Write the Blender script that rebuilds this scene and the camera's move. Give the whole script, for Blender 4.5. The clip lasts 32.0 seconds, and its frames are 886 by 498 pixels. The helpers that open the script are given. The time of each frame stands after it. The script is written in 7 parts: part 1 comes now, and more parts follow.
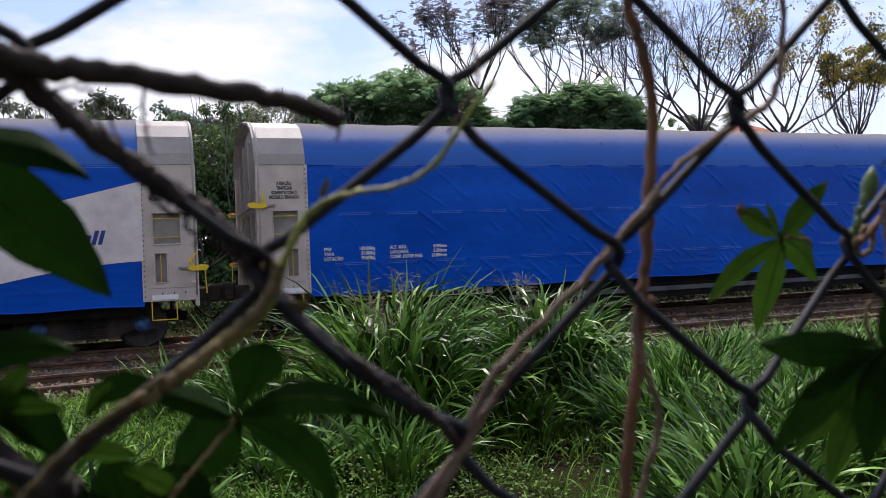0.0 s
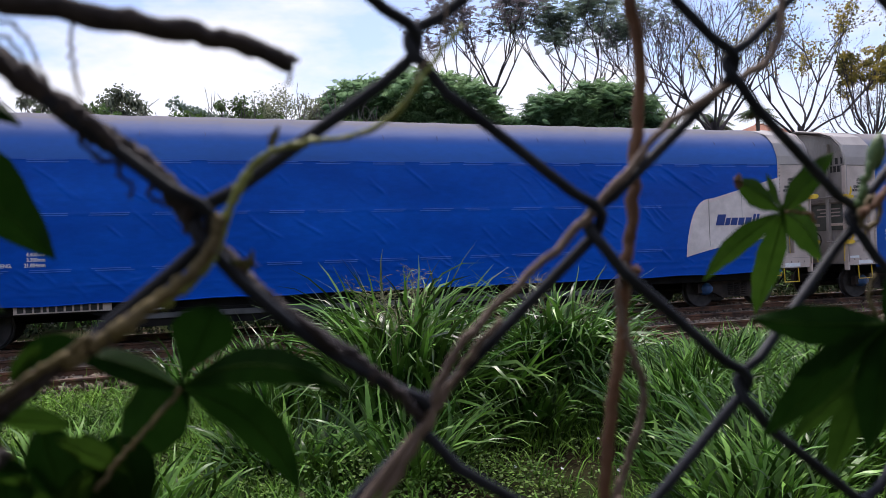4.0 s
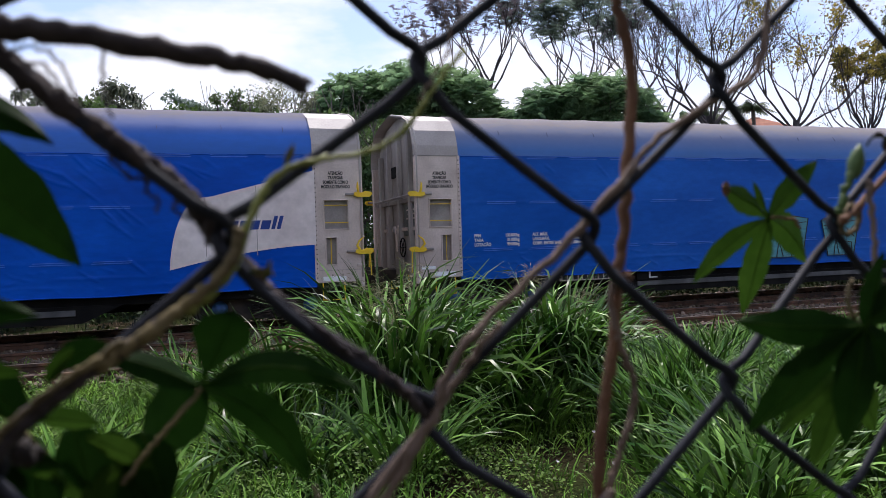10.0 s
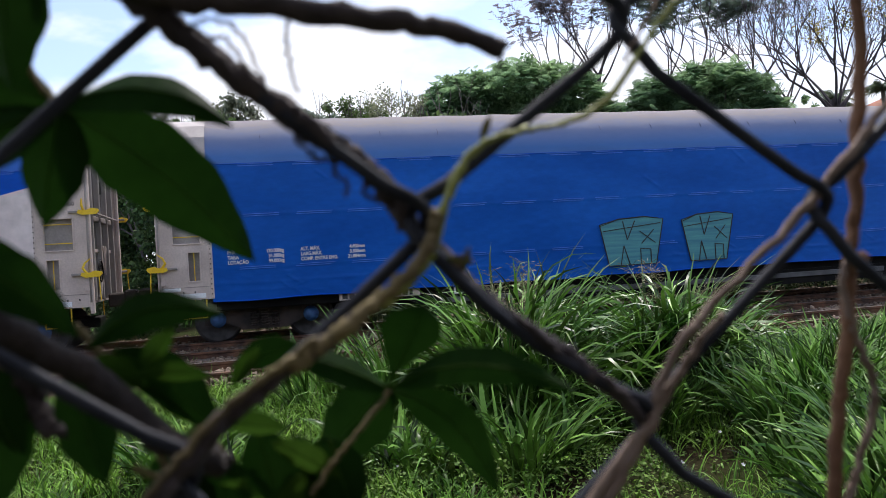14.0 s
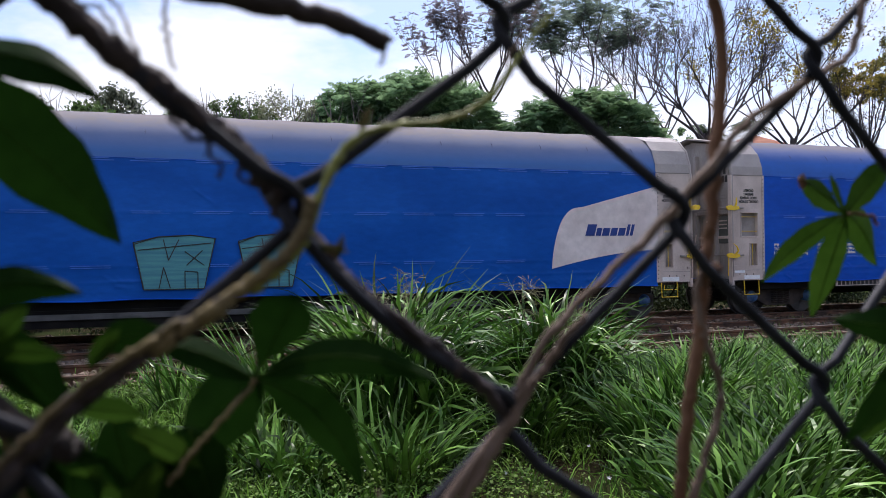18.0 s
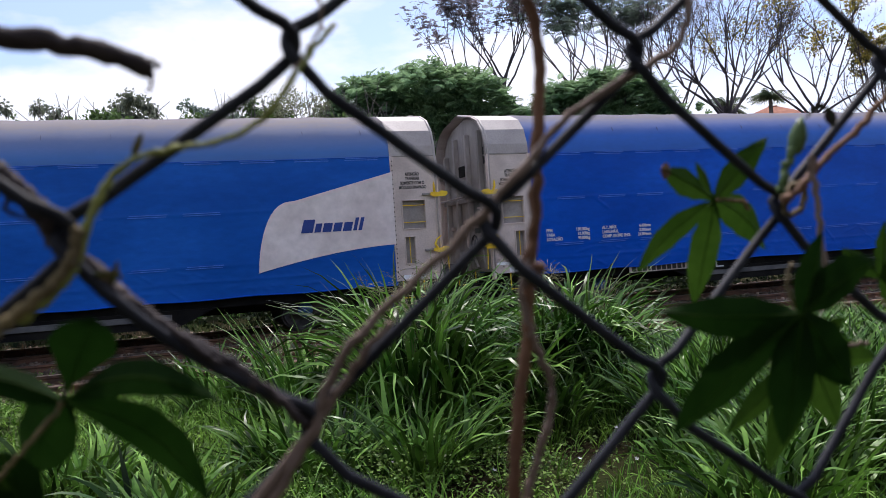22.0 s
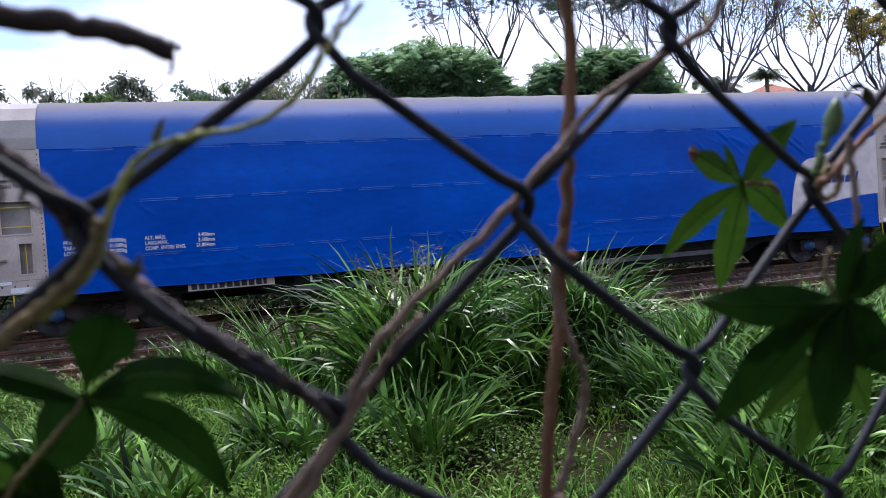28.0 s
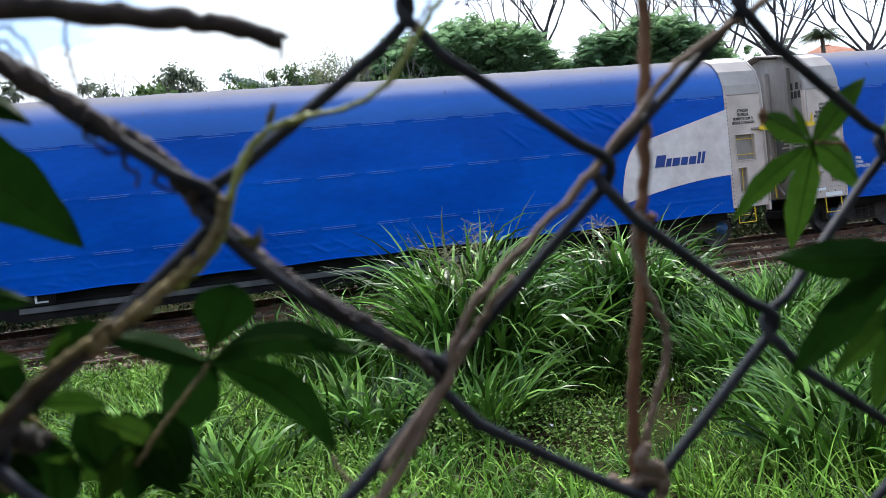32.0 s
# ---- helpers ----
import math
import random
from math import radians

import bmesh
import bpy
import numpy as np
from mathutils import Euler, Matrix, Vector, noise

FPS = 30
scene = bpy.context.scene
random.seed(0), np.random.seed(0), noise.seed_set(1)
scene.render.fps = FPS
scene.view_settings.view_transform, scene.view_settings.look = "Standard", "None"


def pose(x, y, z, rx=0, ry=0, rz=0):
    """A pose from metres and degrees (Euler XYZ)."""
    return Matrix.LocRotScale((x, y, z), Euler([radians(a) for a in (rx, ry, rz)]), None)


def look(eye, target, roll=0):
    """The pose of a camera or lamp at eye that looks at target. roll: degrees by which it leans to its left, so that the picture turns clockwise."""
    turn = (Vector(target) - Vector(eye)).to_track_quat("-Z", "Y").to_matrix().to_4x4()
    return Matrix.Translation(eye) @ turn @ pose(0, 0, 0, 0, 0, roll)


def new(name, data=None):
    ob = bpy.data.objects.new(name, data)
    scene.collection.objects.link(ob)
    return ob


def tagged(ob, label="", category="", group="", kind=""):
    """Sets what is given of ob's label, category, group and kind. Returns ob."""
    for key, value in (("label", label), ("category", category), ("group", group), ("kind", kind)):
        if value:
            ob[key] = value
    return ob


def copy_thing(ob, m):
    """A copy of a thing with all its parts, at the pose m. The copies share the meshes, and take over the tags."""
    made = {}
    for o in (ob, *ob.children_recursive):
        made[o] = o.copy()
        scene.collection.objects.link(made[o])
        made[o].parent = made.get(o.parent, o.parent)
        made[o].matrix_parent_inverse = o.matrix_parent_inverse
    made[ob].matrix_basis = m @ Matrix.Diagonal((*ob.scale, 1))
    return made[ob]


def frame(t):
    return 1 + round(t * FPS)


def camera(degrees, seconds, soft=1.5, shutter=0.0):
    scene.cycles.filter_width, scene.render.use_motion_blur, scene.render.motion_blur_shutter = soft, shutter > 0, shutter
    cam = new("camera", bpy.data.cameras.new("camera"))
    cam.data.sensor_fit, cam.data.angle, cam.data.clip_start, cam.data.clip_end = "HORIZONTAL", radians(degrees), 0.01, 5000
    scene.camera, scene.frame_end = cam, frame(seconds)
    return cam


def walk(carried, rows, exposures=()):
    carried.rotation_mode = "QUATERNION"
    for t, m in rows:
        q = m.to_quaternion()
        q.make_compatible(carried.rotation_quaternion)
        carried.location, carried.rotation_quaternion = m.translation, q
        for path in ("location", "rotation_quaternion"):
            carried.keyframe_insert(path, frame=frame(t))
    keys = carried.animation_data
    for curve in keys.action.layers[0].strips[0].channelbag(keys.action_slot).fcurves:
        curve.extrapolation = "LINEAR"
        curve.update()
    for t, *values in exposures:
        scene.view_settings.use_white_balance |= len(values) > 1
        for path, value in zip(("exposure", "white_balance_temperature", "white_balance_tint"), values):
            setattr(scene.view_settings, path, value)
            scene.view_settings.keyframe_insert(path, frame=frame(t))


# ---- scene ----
# Units: metres; x runs along the railway, y away from the fence, z up from the rail tops.
cam = camera(56.4, 32.0, soft=0.75)
cam.data.dof.use_dof, cam.data.dof.focus_distance, cam.data.dof.aperture_fstop = True, 14.0, 20.0
PATH = [
    (0, pose(-0.0190, -0.0109, 1.5292, 90.310, 2.327, -20.940)),
    (0.5, pose(-0.0265, -0.0157, 1.5347, 90.363, 2.225, -21.679)),
    (1, pose(-0.0292, -0.0207, 1.5325, 90.651, 2.192, -21.539)),
    (1.5, pose(-0.0364, -0.0222, 1.5337, 90.764, 1.916, -22.096)),
    (2, pose(-0.0317, -0.0198, 1.5269, 90.983, 2.028, -21.916)),
    (2.5, pose(-0.0155, -0.0131, 1.5348, 90.971, 1.971, -21.425)),
    (3, pose(-0.0130, -0.0074, 1.5385, 91.040, 2.300, -20.470)),
    (3.5, pose(-0.0088, 0.0006, 1.5288, 90.549, 1.727, -20.159)),
    (5.5, pose(0.0135, -0.0089, 1.5130, 89.710, 2.737, -19.388)),
    (6, pose(0.0143, -0.0134, 1.5131, 89.450, 2.694, -19.872)),
    (6.5, pose(0.0093, -0.0147, 1.5096, 89.342, 2.798, -19.524)),
    (7, pose(0.0145, -0.0190, 1.5147, 89.074, 2.924, -19.129)),
    (7.5, pose(0.0123, -0.0265, 1.5219, 89.263, 3.327, -19.105)),
    (8, pose(0.0092, -0.0307, 1.5230, 89.568, 3.351, -19.147)),
    (8.5, pose(0.0064, -0.0278, 1.5210, 89.807, 2.814, -19.909)),
    (9, pose(0.0056, -0.0214, 1.5200, 89.825, 2.436, -20.272)),
    (9.5, pose(-0.0028, -0.0142, 1.5218, 89.700, 1.959, -20.476)),
    (10, pose(-0.0087, -0.0118, 1.5235, 89.737, 1.811, -20.291)),
    (10.5, pose(-0.0182, -0.0108, 1.5249, 89.591, 1.724, -18.288)),
    (11, pose(-0.0337, -0.0068, 1.5246, 89.792, 2.048, -15.606)),
    (11.5, pose(-0.0435, -0.0048, 1.5242, 89.886, 2.560, -13.658)),
    (12, pose(-0.0335, -0.0007, 1.5224, 89.829, 2.940, -12.854)),
    (12.5, pose(-0.0275, 0.0065, 1.5236, 89.886, 3.264, -12.444)),
    (13, pose(-0.0275, 0.0128, 1.5261, 90.017, 3.558, -12.508)),
    (13.5, pose(-0.0250, 0.0138, 1.5240, 90.048, 3.464, -12.550)),
    (15.5, pose(-0.0170, 0.0250, 1.5155, 90.063, 2.934, -13.502)),
    (16, pose(-0.0145, 0.0220, 1.5197, 90.522, 2.944, -14.811)),
    (16.5, pose(-0.0137, 0.0112, 1.5204, 90.843, 2.458, -15.652)),
    (17, pose(-0.0219, 0.0070, 1.5179, 90.916, 1.987, -16.673)),
    (17.5, pose(-0.0184, 0.0086, 1.5153, 90.774, 1.364, -19.117)),
    (18, pose(-0.0206, 0.0140, 1.5168, 90.514, 0.687, -20.581)),
    (18.5, pose(-0.0201, 0.0271, 1.5162, 90.356, 0.530, -20.250)),
    (19, pose(-0.0095, 0.0247, 1.5219, 90.123, 0.728, -18.894)),
    (19.5, pose(0.0096, 0.0233, 1.5224, 89.880, 1.673, -17.504)),
    (20, pose(0.0213, 0.0206, 1.5215, 89.645, 2.363, -17.151)),
    (20.5, pose(0.0365, 0.0144, 1.5254, 89.442, 3.136, -16.900)),
    (21, pose(0.0377, 0.0061, 1.5249, 89.567, 3.370, -17.723)),
    (21.5, pose(0.0311, -0.0081, 1.5268, 89.701, 3.449, -18.106)),
    (22, pose(0.0282, -0.0060, 1.5202, 89.780, 3.634, -18.965)),
    (22.5, pose(0.0222, 0.0034, 1.5175, 89.823, 3.307, -20.115)),
    (23, pose(0.0171, 0.0169, 1.5214, 89.977, 3.063, -21.626)),
    (23.5, pose(0.0170, 0.0219, 1.5219, 90.002, 2.837, -22.058)),
    (24, pose(0.0214, 0.0259, 1.5245, 89.814, 2.603, -22.094)),
    (24.5, pose(0.0293, 0.0201, 1.5234, 89.781, 2.563, -21.646)),
    (25, pose(0.0274, 0.0222, 1.5185, 89.342, 2.643, -21.241)),
    (25.5, pose(0.0284, 0.0134, 1.5255, 89.113, 2.713, -21.004)),
    (27.5, pose(0.0316, -0.0009, 1.5280, 88.825, 3.067, -19.414)),
    (28, pose(0.0230, 0.0040, 1.5225, 88.468, 4.010, -19.227)),
    (28.5, pose(0.0193, 0.0006, 1.5240, 88.052, 4.061, -19.346)),
    (29, pose(0.0090, -0.0010, 1.5238, 87.763, 4.322, -18.726)),
    (29.5, pose(0.0136, -0.0047, 1.5228, 87.489, 4.869, -17.125)),
    (30, pose(0.0119, 0.0012, 1.5156, 87.195, 5.263, -16.780)),
    (30.5, pose(0.0076, -0.0041, 1.5201, 87.034, 5.438, -16.718)),
    (31, pose(0.0117, -0.0056, 1.5217, 86.972, 5.679, -16.413)),
    (31.5, pose(0.0133, -0.0077, 1.5270, 87.379, 5.947, -16.051)),
    (32, pose(0.0095, -0.0059, 1.5209, 87.284, 6.111, -15.765)),
]
walk(cam, PATH, [(0, -0.04, 6620, 17), (2, -0.08, 6700, 16), (3, -0.11, 6560, 17), (6, 0.19, 6420, 18), (9, -0.02, 6420, 18), (11, 0.18, 6450, 17), (12, 0.42, 6500, 15), (13, 0.36, 6600, 13), (16, 0.0, 6320, 18), (19, 0.08, 6420, 18), (25, 0.02, 6420, 18), (29, 0.46, 5980, 20), (32, 0.64, 6300, 7)])

# ---- sky, sun and exposure ----
SUN_EL, SUN_AZ = 58.0, 25.0
world = bpy.data.worlds.new("sky")
scene.world = world
world.use_nodes = True
wn, wl = world.node_tree.nodes, world.node_tree.links
wn.clear()
w_out = wn.new("ShaderNodeOutputWorld")
w_bg = wn.new("ShaderNodeBackground")
w_sky = wn.new("ShaderNodeTexSky")
w_sky.sky_type = "NISHITA"
w_sky.sun_disc = False
w_sky.sun_elevation, w_sky.sun_rotation = radians(SUN_EL), radians(SUN_AZ)
w_sky.air_density, w_sky.dust_density = 1.0, 1.2
w_co = wn.new("ShaderNodeTexCoord")
w_map = wn.new("ShaderNodeMapping")
w_map.inputs["Scale"].default_value = (1.0, 1.0, 2.6)
w_map.inputs["Location"].default_value = (2.86, -1.67, 1.33)
w_noise = wn.new("ShaderNodeTexNoise")
w_noise.inputs["Scale"].default_value = 2.6
w_noise.inputs["Detail"].default_value = 6.0
w_noise.inputs["Roughness"].default_value = 0.52
w_ramp = wn.new("ShaderNodeValToRGB")
w_ramp.color_ramp.elements[0].position, w_ramp.color_ramp.elements[1].position = 0.46, 0.56
w_ramp.color_ramp.elements[0].color = (0.10, 0.10, 0.10, 1)
w_mix = wn.new("ShaderNodeMixRGB")
w_mix.inputs["Color2"].default_value = (12.4, 13.0, 14.0, 1)
wl.new(w_co.outputs["Generated"], w_map.inputs["Vector"])
wl.new(w_map.outputs["Vector"], w_noise.inputs["Vector"])
wl.new(w_noise.outputs["Fac"], w_ramp.inputs["Fac"])
# cloud thickens towards the horizon
w_sep = wn.new("ShaderNodeSeparateXYZ")
w_low = wn.new("ShaderNodeMapRange")
w_low.inputs["From Min"].default_value, w_low.inputs["From Max"].default_value = 0.15, 0.22
w_low.inputs["To Min"].default_value, w_low.inputs["To Max"].default_value = 0.95, 0.0
w_max = wn.new("ShaderNodeMath")
w_max.operation = "MAXIMUM"
wl.new(w_co.outputs["Generated"], w_sep.inputs["Vector"])
wl.new(w_sep.outputs["Z"], w_low.inputs["Value"])
wl.new(w_ramp.outputs["Color"], w_max.inputs[0])
wl.new(w_low.outputs["Result"], w_max.inputs[1])
# the cloud breaks up to the right of the track
w_brk = wn.new("ShaderNodeMapRange")
w_brk.inputs["From Min"].default_value, w_brk.inputs["From Max"].default_value = 0.62, 0.76
w_brk.inputs["To Min"].default_value, w_brk.inputs["To Max"].default_value = 1.0, 0.45
w_mul = wn.new("ShaderNodeMath")
w_mul.operation = "MULTIPLY"
wl.new(w_sep.outputs["X"], w_brk.inputs["Value"])
wl.new(w_max.outputs["Value"], w_mul.inputs[0])
wl.new(w_brk.outputs["Result"], w_mul.inputs[1])
wl.new(w_mul.outputs["Value"], w_mix.inputs["Fac"])
w_gain = wn.new("ShaderNodeMixRGB")
w_gain.blend_type = "MULTIPLY"
w_gain.inputs["Fac"].default_value = 1.0
w_gain.inputs["Color2"].default_value = (1.75, 1.9, 2.15, 1)
wl.new(w_sky.outputs["Color"], w_gain.inputs["Color1"])
wl.new(w_gain.outputs["Color"], w_mix.inputs["Color1"])
wl.new(w_mix.outputs["Color"], w_bg.inputs["Color"])
w_bg.inputs["Strength"].default_value = 0.082
wl.new(w_bg.outputs["Background"], w_out.inputs["Surface"])

sun = new("sun", bpy.data.lights.new("sun", "SUN"))
sun.data.energy, sun.data.angle, sun.data.color = 4.0, radians(4.0), (1.0, 0.96, 0.90)
_az, _el = radians(SUN_AZ), radians(SUN_EL)
sun.matrix_world = look((0, 0, 60), (-math.sin(_az) * math.cos(_el) * 50, -math.cos(_az) * math.cos(_el) * 50, 60 - math.sin(_el) * 50))
scene.view_settings.exposure = 0.0


# ---- materials ----
def mat(name, c1, c2, scale=3.0, rough=0.7, metal=0.0, bump=0.15, fine=60.0, spread=(0.35, 0.65), rnd=0.0, island=0.0, leafy=0.0, dust_sheen=None, stretch=(1, 1, 1), spec=0.5, bump_dist=0.01):
    """Two colours mixed by broad noise, varied by fine noise, with fine relief.
    rnd / island: brightness spread per object / per loose piece; leafy: share of light let through; dust_sheen:
    (colour, z0, z1, height of a fold, share of fading above it, faded colour), dusty high cloth with sky sheen painted
    in."""
    m = bpy.data.materials.new(name)
    m.use_nodes = True
    n, l = m.node_tree.nodes, m.node_tree.links
    b = n["Principled BSDF"]
    co = n.new("ShaderNodeTexCoord")
    mp = n.new("ShaderNodeMapping")
    mp.inputs["Scale"].default_value = stretch
    l.new(co.outputs["Object"], mp.inputs["Vector"])
    big = n.new("ShaderNodeTexNoise")
    big.inputs["Scale"].default_value, big.inputs["Detail"].default_value = scale, 5
    l.new(mp.outputs["Vector"], big.inputs["Vector"])
    ramp = n.new("ShaderNodeValToRGB")
    e = ramp.color_ramp.elements
    e[0].position, e[1].position = spread
    e[0].color, e[1].color = (*c1, 1), (*c2, 1)
    l.new(big.outputs["Fac"], ramp.inputs["Fac"])
    small = n.new("ShaderNodeTexNoise")
    small.inputs["Scale"].default_value, small.inputs["Detail"].default_value = fine, 3
    l.new(mp.outputs["Vector"], small.inputs["Vector"])
    hsv = n.new("ShaderNodeHueSaturation")
    l.new(ramp.outputs["Color"], hsv.inputs["Color"])
    val = n.new("ShaderNodeMapRange")
    val.inputs["To Min"].default_value, val.inputs["To Max"].default_value = 0.8, 1.2
    l.new(small.outputs["Fac"], val.inputs["Value"])
    last = val.outputs["Result"]
    for on, node, out in ((rnd, "ShaderNodeObjectInfo", "Random"), (island, "ShaderNodeNewGeometry", "Random Per Island")):
        if on:
            info = n.new(node)
            r = n.new("ShaderNodeMapRange")
            r.inputs["To Min"].default_value, r.inputs["To Max"].default_value = 1 - on, 1 + on
            l.new(info.outputs[out], r.inputs["Value"])
            mul = n.new("ShaderNodeMath")
            mul.operation = "MULTIPLY"
            l.new(last, mul.inputs[0])
            l.new(r.outputs["Result"], mul.inputs[1])
            last = mul.outputs["Value"]
    l.new(last, hsv.inputs["Value"])
    colour = hsv.outputs["Color"]
    # dusty grey by height, with the sky's sheen on the roof painted in
    if dust_sheen:
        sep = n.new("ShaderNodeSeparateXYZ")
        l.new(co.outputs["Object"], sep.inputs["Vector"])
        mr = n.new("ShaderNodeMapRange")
        mr.inputs["From Min"].default_value, mr.inputs["From Max"].default_value = dust_sheen[1], dust_sheen[2]
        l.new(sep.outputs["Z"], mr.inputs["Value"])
        if len(dust_sheen) > 3:
            # the step above the fold paints the slope's sky sheen along with fading
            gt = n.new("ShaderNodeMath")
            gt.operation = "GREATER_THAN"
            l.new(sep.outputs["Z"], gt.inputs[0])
            gt.inputs[1].default_value = dust_sheen[3]
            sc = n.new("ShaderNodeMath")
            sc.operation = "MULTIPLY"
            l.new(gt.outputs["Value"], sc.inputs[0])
            sc.inputs[1].default_value = dust_sheen[4]
            fade_sheen = n.new("ShaderNodeMixRGB")
            fade_sheen.inputs["Color2"].default_value = (*dust_sheen[5], 1)
            l.new(sc.outputs["Value"], fade_sheen.inputs["Fac"])
            l.new(colour, fade_sheen.inputs["Color1"])
            colour = fade_sheen.outputs["Color"]
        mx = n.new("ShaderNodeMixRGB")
        mx.inputs["Color2"].default_value = (*dust_sheen[0], 1)
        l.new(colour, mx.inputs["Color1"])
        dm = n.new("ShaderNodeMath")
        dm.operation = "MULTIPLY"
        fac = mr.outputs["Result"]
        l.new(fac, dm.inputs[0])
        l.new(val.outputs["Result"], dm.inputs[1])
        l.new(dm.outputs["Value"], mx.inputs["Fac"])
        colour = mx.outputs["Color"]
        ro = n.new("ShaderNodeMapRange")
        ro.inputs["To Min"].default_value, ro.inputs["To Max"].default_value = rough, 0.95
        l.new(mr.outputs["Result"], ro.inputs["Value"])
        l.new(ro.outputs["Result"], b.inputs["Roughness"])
    l.new(colour, b.inputs["Base Color"])
    b.inputs["Roughness"].default_value, b.inputs["Metallic"].default_value = rough, metal
    b.inputs["Specular IOR Level"].default_value = spec
    if bump:
        bp = n.new("ShaderNodeBump")
        bp.inputs["Strength"].default_value, bp.inputs["Distance"].default_value = bump, bump_dist
        l.new(small.outputs["Fac"], bp.inputs["Height"])
        l.new(bp.outputs["Normal"], b.inputs["Normal"])
    if leafy:
        tr = n.new("ShaderNodeBsdfTranslucent")
        l.new(colour, tr.inputs["Color"])
        ms = n.new("ShaderNodeMixShader")
        ms.inputs["Fac"].default_value = leafy
        l.new(b.outputs["BSDF"], ms.inputs[1])
        l.new(tr.outputs["BSDF"], ms.inputs[2])
        l.new(ms.outputs["Shader"], n["Material Output"].inputs["Surface"])
    return m


M_TARP = mat("blue_tarpaulin", (0.0005, 0.068, 0.44), (0.002, 0.100, 0.585), 0.7, 0.32, bump=0.14, fine=9.0, dust_sheen=((0.195, 0.186, 0.212), 3.70, 4.18, 3.352, 0.42, (0.09, 0.21, 0.46)), stretch=(0.5, 1, 1.3), bump_dist=0.01, spec=0.10)
M_TARP_F = mat("faded_blue_tarpaulin", (0.004, 0.082, 0.40), (0.010, 0.118, 0.52), 0.7, 0.36, bump=0.14, fine=9.0, dust_sheen=((0.245, 0.225, 0.23), 3.48, 4.12, 3.352, 0.55, (0.12, 0.23, 0.43)), stretch=(0.5, 1, 1.3), bump_dist=0.01, spec=0.10)
M_WHITE_TARP = mat("off_white_tarpaulin", (0.70, 0.61, 0.60), (0.82, 0.74, 0.73), 1.6, 0.5, bump=0.2, fine=7.0, spec=0.3)
# raised webbing, paler than the cloth: its glints are put into the colour
M_SEAM = mat("tarpaulin_webbing", (0.02, 0.14, 0.60), (0.09, 0.24, 0.74), 6.0, 0.4, bump=0.1)
M_TICK = mat("hoop_crease_shade", (0.07, 0.08, 0.15), (0.11, 0.12, 0.19), 6, 0.8, bump=0)
M_PANEL = mat("pale_grey_wagon_paint", (0.4988, 0.4085, 0.3698), (0.6624, 0.5566, 0.5106), 1.8, 0.55, bump=0.08, fine=30)
# streaky end paint, darkened so the colour carries the shade between wagons
M_ENDWALL = mat("grimy_shaded_end_paint", (0.26, 0.235, 0.22), (0.42, 0.385, 0.365), 1.5, 0.65, bump=0.1, fine=30, stretch=(1, 1, 0.35))
M_PANEL_D = mat("dull_grey_steel", (0.24, 0.21, 0.20), (0.36, 0.325, 0.31), 2.5, 0.6, bump=0.1, fine=30)
M_YELLOW = mat("yellow_paint", (0.78, 0.50, 0.015), (0.88, 0.62, 0.035), 5, 0.4, bump=0.05)
M_PLATE = mat("white_plate", (0.84, 0.85, 0.88), (0.92, 0.93, 0.95), 9, 0.35, bump=0.03)
M_BLACK = mat("black_underframe", (0.005, 0.005, 0.006), (0.014, 0.013, 0.012), 3, 0.8, spec=0.15)
M_SILL = mat("grey_sill_steel", (0.06, 0.062, 0.065), (0.12, 0.12, 0.125), 3, 0.6)
M_BOGIE = mat("rusty_bogie_steel", (0.020, 0.017, 0.016), (0.062, 0.044, 0.037), 5, 0.85, bump=0.3)
M_WHEEL = mat("worn_wheel_steel", (0.024, 0.023, 0.025), (0.070, 0.064, 0.064), 6, 0.6, metal=0.2)
M_HUB = mat("blue_bearing_cap", (0.025, 0.075, 0.20), (0.05, 0.14, 0.32), 8, 0.5)
M_TEXT_D = mat("dark_lettering", (0.02, 0.02, 0.022), (0.035, 0.035, 0.035), 8, 0.6, bump=0)
M_TEXT_W = mat("white_lettering", (0.62, 0.62, 0.64), (0.78, 0.78, 0.78), 8, 0.6, bump=0)
M_LOGO = mat("logo_blue", (0.008, 0.035, 0.22), (0.012, 0.05, 0.27), 4, 0.5, bump=0)
M_GRAF = mat("teal_spray_paint", (0.05, 0.22, 0.30), (0.09, 0.34, 0.36), 3, 0.6, bump=0, stretch=(0.3, 1, 6))
M_RAIL = mat("rusty_rail", (0.054, 0.0312, 0.0228), (0.195, 0.0936, 0.0546), 4, 0.7, metal=0.2)
M_RAILTOP = mat("worn_rail_head", (0.10, 0.075, 0.06), (0.2, 0.15, 0.12), 5, 0.45, metal=0.6)
M_SLEEPER = mat("weathered_sleeper", (0.049, 0.0378, 0.0308), (0.126, 0.098, 0.077), 5, 0.9, bump=0.5, stretch=(6, 1, 6), rnd=0.25)
M_BALLAST = mat("track_ballast_stone", (0.0837, 0.0621, 0.0486), (0.243, 0.1836, 0.1404), 1.3, 0.95, bump=0.4, island=0.55, fine=25, spec=0.1)
M_GROUND = mat("weedy_soil", (0.026, 0.020, 0.011), (0.024, 0.036, 0.010), 0.9, 0.95, bump=0.6, fine=14, bump_dist=0.05, spec=0.02)
M_GRASS = mat("grass_blade", (0.0624, 0.1584, 0.0216), (0.2016, 0.3552, 0.0552), 1.2, 0.5, bump=0, island=0.85, leafy=0.12, spec=0.12)
M_TUFT = mat("guinea_grass_blade", (0.027, 0.085, 0.015), (0.178, 0.330, 0.064), 1.5, 0.38, bump=0, island=0.85, leafy=0.08, spec=0.17)
